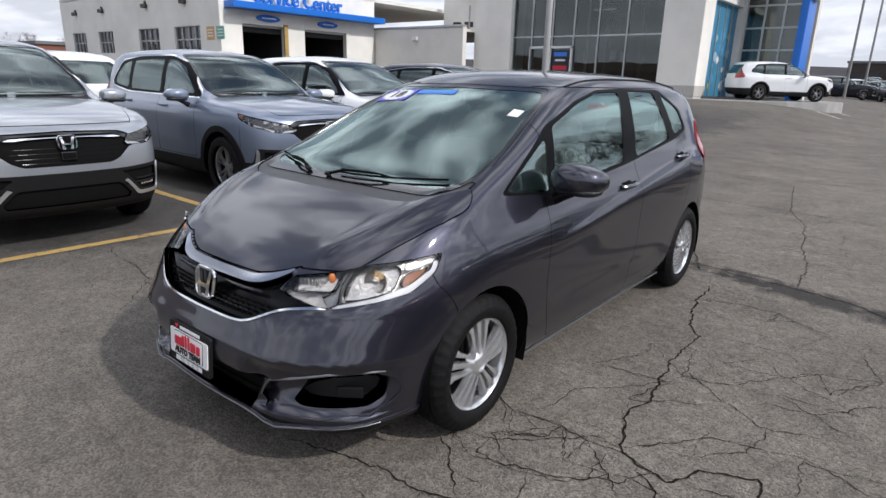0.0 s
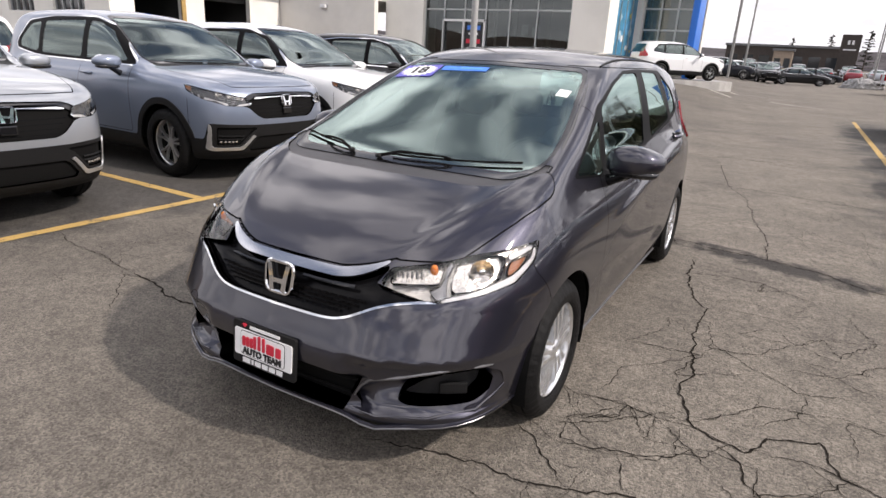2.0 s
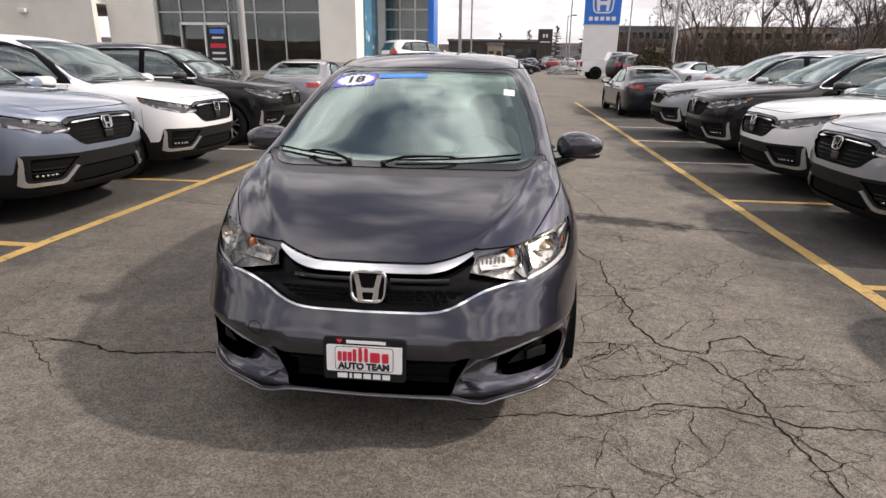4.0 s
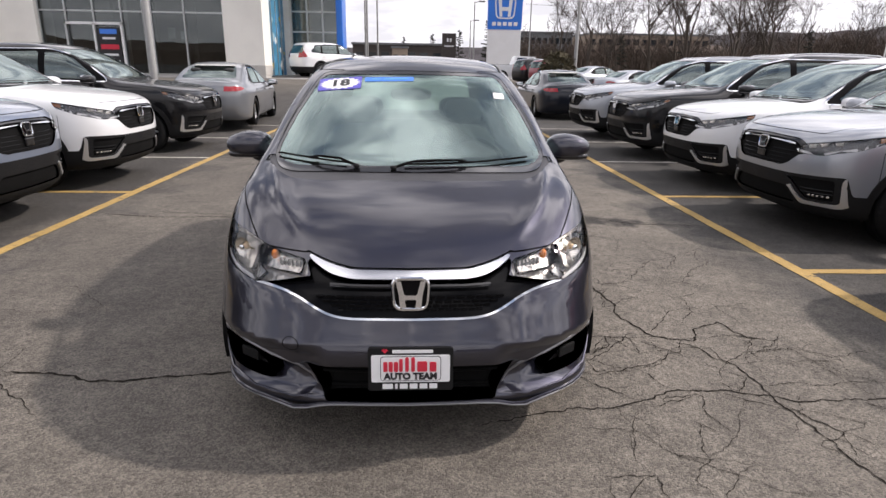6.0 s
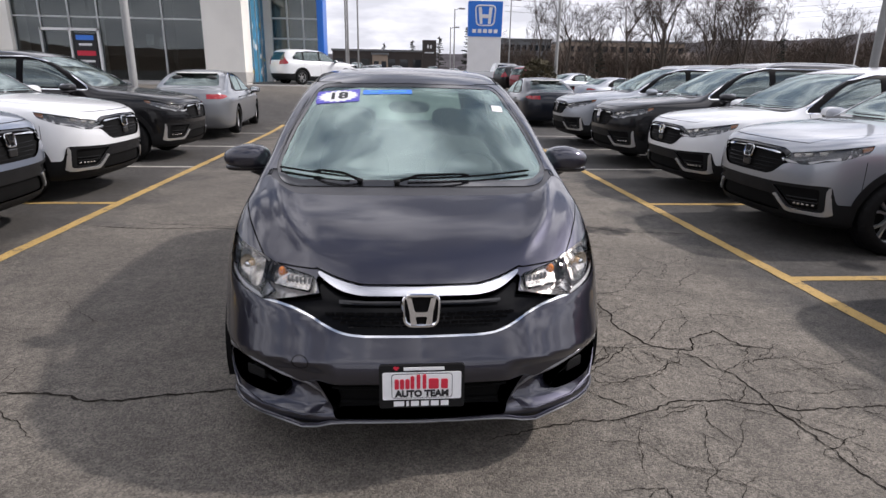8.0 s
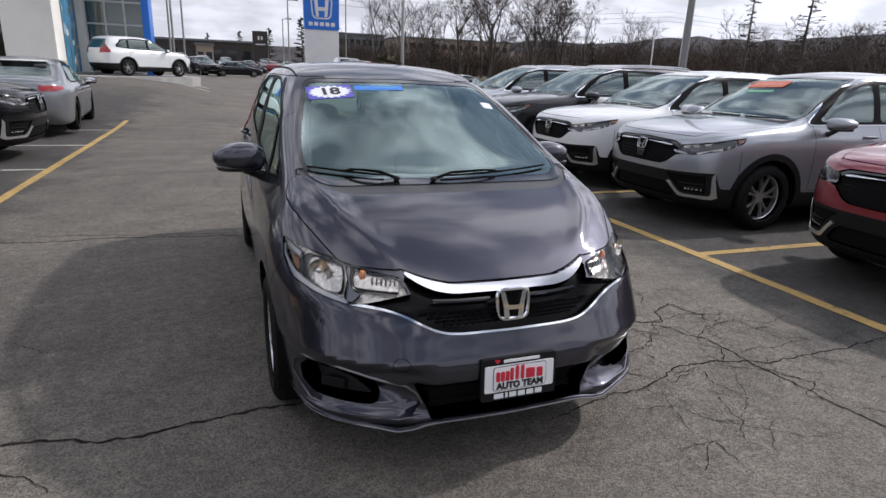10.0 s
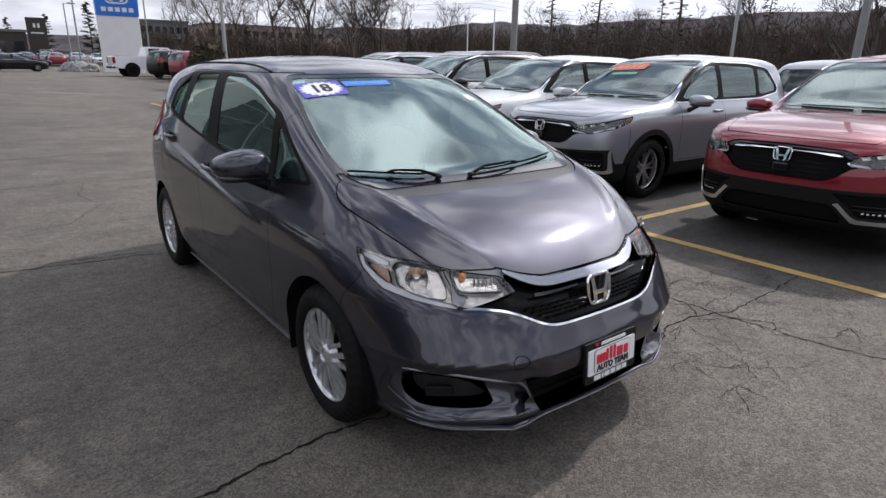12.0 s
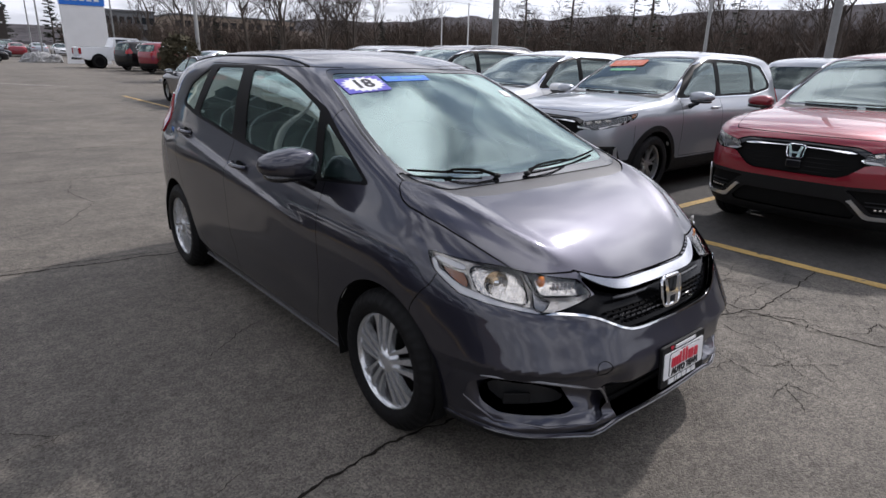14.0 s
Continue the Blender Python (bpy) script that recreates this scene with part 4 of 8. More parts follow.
def blob(cx, cy, cz, rx, ry, rz, p=2.6, n=16):
    """A rounded box: a superellipsoid."""
    bm = bmesh.new()
    sg = lambda v, e: math.copysign(abs(v) ** e, v)
    e = 2 / p
    rows = []
    for i in range(n + 1):
        a = -math.pi / 2 + math.pi * i / n
        rows.append([bm.verts.new((cx + rx * sg(math.cos(a), e) * sg(math.cos(b), e), cy + ry * sg(math.cos(a), e) * sg(math.sin(b), e), cz + rz * sg(math.sin(a), e))) for b in [2 * math.pi * j / (2 * n) for j in range(2 * n)]])
    for u, v in zip(rows, rows[1:]):
        for j in range(2 * n):
            k = (j + 1) % (2 * n)
            bm.faces.new((u[j], u[k], v[k], v[j]))
    bmesh.ops.remove_doubles(bm, verts=bm.verts, dist=1e-5)
    bmesh.ops.recalc_face_normals(bm, faces=bm.faces)
    return bm


def door_mirror(car, k, x, y, z, size, shell, paint_name, flat=1.0):
    """A door mirror on side k: painted shell, black foot and mirror glass towards the rear."""
    bm = blob(0, 0, 0, 0.124 * size, 0.085 * size, 0.075 * size, 2.7)
    for v in bm.verts:
        t = (v.co.x * k) / (0.115 * size)
        v.co.z *= 1.0 - 0.30 * max(0, t)
        if v.co.z < -0.035 * size:
            v.co.z = -0.035 * size + 0.4 * (v.co.z + 0.035 * size)
        v.co.y += 0.035 * size * t * t * (1 if t > 0 else 0)
        if v.co.y > 0.055 * size:
            v.co.y = 0.055 * size
    for v in bm.verts:
        v.co.z *= flat
    mi = part("door_mirror", bm, shell, car, smooth=True, at=pose(k * x, y, z, 0, 0, 0))
    bm = blob(0, 0.004, -0.043 * size, 0.108 * size, 0.074 * size, 0.022 * size, 3.0)
    part("mirror_base", bm, M["black_gloss"], mi, "gloss black lower shell", smooth=True)
    bm = bmesh.new()
    tube(bm, [(-k * 0.03, 0.0, -0.05 * size), (-k * 0.09 * size, 0.02, -0.085 * size), (-k * 0.17 * size, 0.04, -0.12 * size)], [0.03, 0.026, 0.04], 10)
    part("mirror_stalk", bm, M["black_gloss"], mi, smooth=True)
    bm = blob(0, 0.0575 * size, 0.003, 0.092 * size, 0.004, 0.054 * size, 3.0, 10)
    part("mirror_glass", bm, M["chrome"], mi, smooth=True)
    return mi


def seat(parent, x, y, z):
    s = part("seat", blob(x, y, z, 0.25, 0.27, 0.10, 3.2, 10), M["fabric"], parent, smooth=True)
    bm = blob(0, 0, 0.28, 0.24, 0.075, 0.32, 3.0, 10)
    part("backrest", bm, M["fabric"], s, smooth=True, at=pose(x, y + 0.25, z + 0.03, -14))
    part("headrest", blob(0, 0, 0, 0.13, 0.05, 0.09, 2.8, 8), M["fabric"], s, smooth=True, at=pose(x, y + 0.43, z + 0.70, -10))
    return s


def cabin(parent, x, y_dash, y_front, y_rear, z, wide, top):
    """What shows through the glass: dash, wheel, seats and mirror."""
    c = part("dashboard", blob(0, y_dash, z + 0.33, wide * 0.92, 0.30, 0.14, 3.5, 12), M["interior"], parent, smooth=True)
    bm = bmesh.new()
    ring = [Vector((math.cos(a) * 0.185, 0, math.sin(a) * 0.185)) for a in [2 * math.pi * k / 24 for k in range(25)]]
    tube(bm, ring, 0.015, 8, False)
    box(bm, -0.18, 0.18, -0.012, 0.012, -0.025, 0.025, 0.005)
    part("steering_wheel", bm, M["interior"], c, smooth=True, at=pose(x, y_dash + 0.36, z + 0.42, -25))
    for s in (-1, 1):
        seat(parent, s * x, y_front, z)
    part("rear_bench", blob(0, y_rear, z + 0.02, wide * 0.85, 0.26, 0.11, 3.5, 10), M["fabric"], parent, smooth=True)
    part("rear_backrest", blob(0, 0, 0.26, wide * 0.85, 0.08, 0.32, 3.5, 10), M["fabric"], parent, smooth=True, at=pose(0, y_rear + 0.27, z, -16))
    for s in (-1, 1):
        part("headrest", blob(0, 0, 0, 0.13, 0.05, 0.09, 2.8, 8), M["fabric"], parent, smooth=True, at=pose(s * x, y_rear + 0.42, z + 0.66, -12))
    part("inside_mirror", blob(0, 0, 0, 0.12, 0.02, 0.035, 3, 8), M["interior"], parent, smooth=True, at=pose(0, y_dash + 0.50, top, 0))


# ---- ground ----
def ground():
    bm = bmesh.new()
    xs = [-900, -300, -120, -60, -40] + [-32 + 1.6 * i for i in range(40)] + [34, 44, 60, 120, 300, 900]
    ys = [-900, -200, -60, -20, -10] + [-6 + 1.6 * i for i in range(50)] + [80, 95, 120, 180, 300, 900]
    vs = [[bm.verts.new((x, y, land(x, y))) for x in xs] for y in ys]
    for i in range(len(ys) - 1):
        for j in range(len(xs) - 1):
            bm.faces.new((vs[i][j], vs[i][j + 1], vs[i + 1][j + 1], vs[i + 1][j]))
    ob = part("ground", bm, M["asphalt"], None, smooth=True)
    tagged(ob, "weathered grey asphalt of a car park, cracked and stained", "ground", kind="structure")


def stripe(x0, y0, x1, y1, wide, material, label):
    """A painted line on the ground, following its height."""
    bm = bmesh.new()
    n = max(2, int(math.hypot(x1 - x0, y1 - y0) / 0.12))
    rng = random.Random(int(abs(x0 * 71 + y0 * 13 + x1)))
    ux, uy = (x1 - x0), (y1 - y0)
    l = math.hypot(ux, uy)
    ux, uy = ux / l, uy / l
    last = None
    for i in range(n + 1):
        t = i / n
        x, y = x0 + (x1 - x0) * t, y0 + (y1 - y0) * t
        w = wide / 2
        a, b = w + rng.uniform(-0.006, 0.004), w + rng.uniform(-0.006, 0.004)
        p = [bm.verts.new((x - uy * k, y + ux * k, land(x, y) + 0.005)) for k in (a, -b)]
        if last:
            bm.faces.new((last[0], last[1], p[1], p[0]))
        last = p
    bmesh.ops.recalc_face_normals(bm, faces=bm.faces)
    ob = part("painted_line", bm, material, None)
    tagged(ob, label, "road marking", "parking bay lines", "structure")


def crack(pts, wide, seed):
    """A jagged open crack: a thin dark ribbon that wanders between its points."""
    rng = random.Random(seed)
    fine = [Vector((*pts[0], 0))]
    for p, q in zip(pts, pts[1:]):
        p, q = Vector((*p, 0)), Vector((*q, 0))
        n = max(2, int((q - p).length / 0.022))
        side = Vector((-(q - p).y, (q - p).x, 0)).normalized()
        off = 0.0
        for i in range(1, n + 1):
            off = off * 0.72 + rng.uniform(-1, 1) * 0.011
            fine.append(p.lerp(q, i / n) + side * (off if i < n else 0))
    bm = bmesh.new()
    last = None
    for i, p in enumerate(fine):
        d = (fine[min(i + 1, len(fine) - 1)] - fine[max(i - 1, 0)]).normalized()
        s = Vector((-d.y, d.x, 0))
        end = min(i, len(fine) - 1 - i) / 6
        w = 0.8 * wide * (0.35 + 0.9 * rng.random()) * min(1, 0.25 + end) / 2
        z = land(p.x, p.y) + 0.003
        a = [bm.verts.new((p.x + s.x * w, p.y + s.y * w, z)), bm.verts.new((p.x - s.x * w, p.y - s.y * w, z))]
        if last:
            bm.faces.new((last[0], last[1], a[1], a[0]))
        last = a
    bmesh.ops.recalc_face_normals(bm, faces=bm.faces)
    ob = part("asphalt_crack", bm, M["crack"], None)
    tagged(ob, "open jagged crack running across old asphalt", "crack", "cracks in the asphalt", "structure")


ground()
YL = "worn yellow parking line painted on asphalt"
stripe(-3.28, -9, -3.28, 14.4, 0.11, M["yellow"], YL)
stripe(2.94, -9, 2.96, 22.0, 0.11, M["yellow"], YL)
for k in range(-3, 5):
    y = 1.41 + 2.743 * k
    pale = k >= 2
    stripe(-3.34, y, -8.6, y, 0.10, M["white_line" if pale else "yellow"], "worn pale parking bay line on asphalt" if pale else YL)
    stripe(3.0, y - 0.03, 8.2, y - 0.03, 0.10, M["white_line" if pale else "yellow"], "worn pale parking bay line on asphalt" if pale else YL)
stripe(-2.6, 29.5, 1.0, 25.5, 0.12, M["white_line"], "worn white hatching line on asphalt")
stripe(-2.4, 32.5, 2.2, 28.0, 0.12, M["white_line"], "worn white hatching line on asphalt")

CRACKS = [
    (0.014, [(0.98, 2.7), (1.02, 2.28), (1.12, 1.82), (1.24, 1.69), (1.22, 1.39), (1.25, 1.01), (1.3, 0.71), (1.27, 0.55), (1.36, 0.28), (1.47, 0.21), (1.58, 0.19), (1.68, 0.36), (1.84, 0.45), (1.91, 0.23), (2.06, 0.18)]),
    (0.012, [(1.47, 0.17), (1.57, 0.11), (1.59, 0.0), (1.68, -0.1), (1.68, -0.21), (1.69, -0.38), (1.72, -0.67), (1.74, -0.87), (1.82, -1.17), (1.95, -1.6)]),
    (0.010, [(0.74, -0.16), (0.83, -0.2), (0.94, -0.31), (1.05, -0.42)]),
    (0.011, [(0.3, -0.6), (0.56, -0.52), (0.7, -0.48), (0.91, -0.48), (1.05, -0.43), (1.14, -0.38), (1.23, -0.34), (1.45, -0.34), (1.66, -0.38), (1.82, -0.44), (2.19, -0.42), (2.62, -0.4), (2.93, -0.38)]),
    (0.007, [(0.81, -0.06), (0.91, -0.03), (1.03, 0.06), (1.13, 0.17), (1.25, 0.29), (1.36, 0.28)]),
    (0.008, [(0.91, -0.03), (0.93, -0.15), (1.02, -0.15), (1.25, -0.07), (1.34, -0.01), (1.46, 0.08), (1.49, 0.17)]),
    (0.007, [(1.15, -0.11), (1.19, -0.22), (1.23, -0.32)]),
    (0.007, [(1.33, 0.21), (1.34, 0.06), (1.35, -0.01)]),
    (0.006, [(1.67, 1.04), (1.76, 1.11), (1.93, 1.15), (2.08, 1.36), (2.38, 1.63)]),
    (0.007, [(1.45, -0.34), (1.52, -0.4), (1.61, -0.45), (1.75, -0.55)]),
    (0.006, [(1.69, -0.31), (1.84, -0.27), (1.96, -0.3), (2.3, -0.26)]),
    (0.005, [(1.31, 1.75), (1.5, 1.78), (1.68, 1.79), (1.79, 1.64)]),
    (0.016, [(0.81, 3.23), (1.04, 3.14), (1.53, 3.09), (1.89, 3.0), (2.16, 2.79), (2.81, 2.75)]),
    (0.018, [(-1.99, -0.11), (-1.76, -0.13), (-1.54, -0.21), (-1.44, -0.21), (-1.27, -0.19), (-1.09, -0.16), (-0.9, -0.13), (-0.6, -0.16), (0.0, -0.3)]),
    (0.008, [(-3.2, 0.05), (-2.9, -0.02), (-2.4, -0.06), (-1.99, -0.11)]),
    (0.008, [(1.32, -0.38), (1.2, -0.42), (1.08, -0.47)]),
    (0.020, [(-3.1, 3.1), (-2.51, 2.98), (-1.9, 3.0), (-1.21, 2.9), (-0.86, 2.85), (0.0, 2.95), (0.81, 3.23)]),
    (0.012, [(-2.6, 3.2), (-1.9, 3.08), (-1.4, 3.02), (-0.9, 2.95)]),
    (0.006, [(-1.21, 0.99), (-1.0, 1.2), (-0.8, 1.29)]),
    (0.024, [(-2.9, 9.0), (-0.63, 9.11), (0.32, 9.14), (1.58, 9.22), (2.9, 9.3)]),
    (0.010, [(0.47, 8.53), (0.85, 6.32), (1.13, 5.58), (1.29, 4.47), (1.44, 3.87), (1.5, 3.1)]),
    (0.018, [(-2.8, 6.2), (-1.6, 6.5), (-0.4, 6.4), (0.85, 6.32), (2.4, 6.1)]),
    (0.008, [(-1.4, 4.2), (-1.0, 5.0), (-1.15, 5.6), (-1.0, 6.4)]),
    (0.006, [(1.3, 1.2), (1.75, 0.85), (2.0, 0.95)]),
    (0.006, [(1.36, 0.28), (1.62, 0.62), (1.95, 0.72), (2.25, 0.62)]),
]
for i, (w, pts) in enumerate(CRACKS):
    crack(pts, w, i + 5)


def crack_web(x0, x1, y0, y1, step, chains, seed):
    """Fine crazing: short broken chains of hairline cracks over a patch of tired asphalt."""
    rng = random.Random(seed)
    nx, ny = int((x1 - x0) / step), int((y1 - y0) / step)
    node = {(i, j): (x0 + step * (i + rng.uniform(-0.38, 0.38)), y0 + step * (j + rng.uniform(-0.38, 0.38))) for i in range(nx + 1) for j in range(ny + 1)}
    for c in range(chains):
        i, j = rng.randint(0, nx), rng.randint(0, ny)
        way = [(i, j)]
        for _ in range(rng.randint(2, 5)):
            di, dj = rng.choice(((1, 0), (-1, 0), (0, 1), (0, -1), (1, 1), (-1, 1)))
            n = (i + di, j + dj)
            if n in node and n not in way:
                way.append(n)
                i, j = n
        if len(way) > 1:
            crack([node[w] for w in way], rng.uniform(0.0025, 0.0065), seed * 100 + c)


crack_web(0.75, 2.3, -1.1, 0.35, 0.15, 52, 3)
crack_web(1.0, 2.5, 0.4, 2.6, 0.26, 24, 4)
crack_web(1.8, 2.8, -0.9, 0.4, 0.17, 18, 6)
crack_web(-2.6, -0.9, -0.5, 1.2, 0.30, 8, 8)
crack_web(0.2, 2.6, 3.2, 6.5, 0.5, 14, 9)

# ---- dealership buildings ----
def wall_piece(name, x0, x1, y0, y1, z0, z1, material, parent, label="", bevel=0.02):
    return part(name, block(x0, x1, y0, y1, z0, z1, bevel), material, parent, label)


def curtain(parent, x0, x1, y, z0, z1, cols, rows, bar=0.07):
    """A glazed front facing -y: panes between aluminium mullions and transoms."""
    for x in cols:
        part("mullion", block(x - bar / 2, x + bar / 2, y - 0.05, y + 0.10, z0, z1, 0.006), M["alu"], parent)
    for z in rows:
        part("transom", block(x0, x1, y - 0.03, y + 0.08, z - bar / 2, z + bar / 2, 0.006), M["alu"], parent)
    zs = [z0, *[r for r in rows if z0 < r < z1], z1]
    for a, b in zip(cols, cols[1:]):
        for c, d in zip(zs, zs[1:]):
            part("pane", block(a, b, y + 0.02, y + 0.034, c, d), M["glass_show"], parent)


M["glass_show"] = glass("showroom_glass", (0.42, 0.46, 0.45), 0.06, (0.85, 0.9, 0.9), 1.45)


def showroom():
    g = 0.86
    t = thing("showroom_building", pose(0, 0, 0), "white stucco car showroom with tall glazed front and blue tower", "building")
    top = 8.2
    wall_piece("wall", -20.6, -18.0, 27.75, 29.2, g - 0.5, top, M["stucco"], t)
    wall_piece("wall", -18.0, -9.2, 27.9, 28.4, 7.2, top, M["stucco"], t)
    # column with stone foot
    wall_piece("column", -9.2, -7.35, 27.4, 28.9, g + 0.55, top, M["stucco"], t)
    for i in range(4):
        for j in range(2):
            part("stone_block", block(-9.24 + 0.48 * i, -9.24 + 0.48 * (i + 1) - 0.012, 27.36, 28.94, g - 0.4 + 0.48 * j, g - 0.4 + 0.48 * (j + 1) - 0.012, 0.012), M["stone"], t)
    cols = [-18.0, -16.75, -15.45, -14.15, -12.75, -11.2, -9.2]
    curtain(t, -18.0, -9.2, 28.05, g + 0.10, 7.2, cols, [3.78, 5.9])
    wall_piece("plinth", -18.0, -9.2, 27.98, 28.2, g - 0.5, g + 0.10, M["kerb"], t)
    # entrance doors
    part("door_frame", block(-16.80, -16.70, 27.88, 28.06, g, 3.28, 0.01), M["alu"], t, "white aluminium double door frame")
    for a, b, c, d in ((-14.22, -14.12, g, 3.28), (-15.50, -15.42, g, 3.28), (-16.8, -14.12, 3.16, 3.28), (-16.8, -14.12, g + 0.1, g + 0.3)):
        part("door_bar", block(a, b, 27.88, 28.06, c, d, 0.01), M["sign_white"], t)
    # poster in the entrance glass
    po = part("door_poster", block(-15.35, -14.3, 27.94, 27.95, g + 0.35, 3.05), M["black_ink"], t, "dark door poster with coloured bars")
    for z, w, k in ((2.75, 0.8, "blue_ink"), (2.5, 0.6, "sign_white"), (2.05, 0.85, "red_ink"), (1.75, 0.7, "sign_white"), (1.45, 0.8, "sign_white")):
        part("poster_bar", block(-14.82 - w / 2, -14.82 + w / 2, 27.925, 27.935, z, z + (0.22 if k != "sign_white" else 0.1)), M[k], po)
    # mural wall, facing +x
    wall_piece("wall", -8.0, -7.6, 28.9, 29.3, g, top, M["stucco"], t)
    mu = part("mural_glass", block(-7.72, -7.66, 29.3, 33.6, g + 0.05, 5.4), M["mural_base"], t, "glazed wall with a bright blue sea mural")
    rng = random.Random(4)
    for i in range(26):
        y, z = rng.uniform(29.5, 33.2), rng.uniform(g + 0.3, 3.9)
        n = rng.randint(6, 9)
        r = rng.uniform(0.12, 0.42)
        pts = [(y + r * rng.uniform(0.6, 1.2) * math.cos(k * 2 * math.pi / n), z + 0.8 * r * rng.uniform(0.5, 1.2) * math.sin(k * 2 * math.pi / n)) for k in range(n)]
        bm = slab([(a - y, b - z) for a, b in pts], 0.006 + 0.0005 * i, pose(-7.652, y, z, 0, 0, -90))
        part("mural_shape", bm, M[("sign_white", "mural_sky", "mural_foam", "mural_yellow")[rng.choice((0, 1, 1, 1, 2, 2, 3))]], mu)
    for y in (30.4, 31.5, 32.6):
        part("mullion", block(-7.68, -7.6, y - 0.03, y + 0.03, g, 5.4, 0.005), M["alu"], t)
    wall_piece("lintel", -8.0, -7.4, 29.3, 33.6, 5.4, top, M["stucco"], t)
    # second glazed bay and blue tower
    wall_piece("column", -7.9, -7.3, 33.6, 34.3, g - 0.3, top, M["stucco"], t)
    curtain(t, -7.3, -4.55, 34.0, g + 0.1, top, [-7.3, -6.4, -5.5, -4.55], [2.2, 3.3, 4.4, 5.5, 6.6], 0.09)
    bm = bmesh.new()
    box(bm, -4.55, -4.2, 32.6, 34.4, g - 0.3, 8.8, 0.05)
    tw = part("blue_tower", bm, M["blue_panel"], t, "bright blue metal entrance tower")
    bm = bmesh.new()
    lathe(bm, [(0.0, 0.001), (0.0, 1.0), (0.12, 1.05), (0.22, 0.95), (0.22, 0.001)], 28)
    bmesh.ops.transform(bm, matrix=pose(-4.2, 33.5, 6.5), verts=bm.verts)
    part("round_emblem", bm, M["alu"], tw, "round silver emblem disc")
    # room behind the glass; indoor shade is put into near-black walls and ceiling
    part("showroom_interior", block(-17.9, -7.7, 37.0, 37.3, g, 8.0), M["room_shade"], t)
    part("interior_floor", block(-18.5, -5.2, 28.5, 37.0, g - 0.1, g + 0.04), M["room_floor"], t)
    part("interior_ceiling", block(-18.6, -7.75, 28.42, 37.3, 7.25, 7.4), M["room_shade"], t)
    part("interior_side", block(-18.4, -18.1, 28.5, 37.0, g, 7.2), M["room_shade"], t)
    for i in range(5):
        part("interior_column", block(-17 + 2.2 * i, -16.8 + 2.2 * i, 33, 33.2, g, 7.2, 0.01), M["room_grey"], t)
    for x, z, w, h in ((-12.1, 2.6, 0.35, 0.5), (-11.5, 2.5, 0.3, 0.45), (-13.2, 5.0, 1.2, 0.08), (-11.0, 5.4, 1.4, 0.08)):
        part("interior_notice", block(x, x + w, 28.2, 28.21, z, z + h), M["sign_white"], t)
    for x in (-12.6, -11.6, -10.6, -10.0):
        bm = bmesh.new()
        box(bm, x - 0.25, x + 0.25, 29.2, 29.7, g + 0.42, g + 0.48, 0.01)
        box(bm, x - 0.25, x + 0.25, 29.65, 29.7, g + 0.5, g + 0.95, 0.01)
        for a in (-0.22, 0.22):
            for b in (29.23, 29.66):
                tube(bm, [(x + a, b, g + 0.04), (x + a, b, g + 0.42)], 0.015, 6)
        part("lounge_chair", bm, M["black_matte"], t)
    part("roof", block(-20.6, -4.6, 27.8, 38.0, top, top + 0.2), M["stucco_beige"], t)
    part("rear_wall", block(-20.6, -4.6, 37.4, 38.0, g - 0.5, top), M["stucco_beige"], t)


for nm, c in (("mural_sky", (0.10, 0.36, 0.62)), ("mural_foam", (0.45, 0.62, 0.70)), ("mural_yellow", (0.70, 0.55, 0.08)), ("mural_base", (0.06, 0.26, 0.42)), ("board_orange", (0.72, 0.40, 0.13)), ("board_green", (0.20, 0.52, 0.40)), ("room_floor", (0.10, 0.095, 0.09)), ("room_grey", (0.16, 0.16, 0.16))):
    M[nm] = mat(nm, c, 0.5, grain=0.15, size=6, stain=0.2, stain_size=1)
showroom()


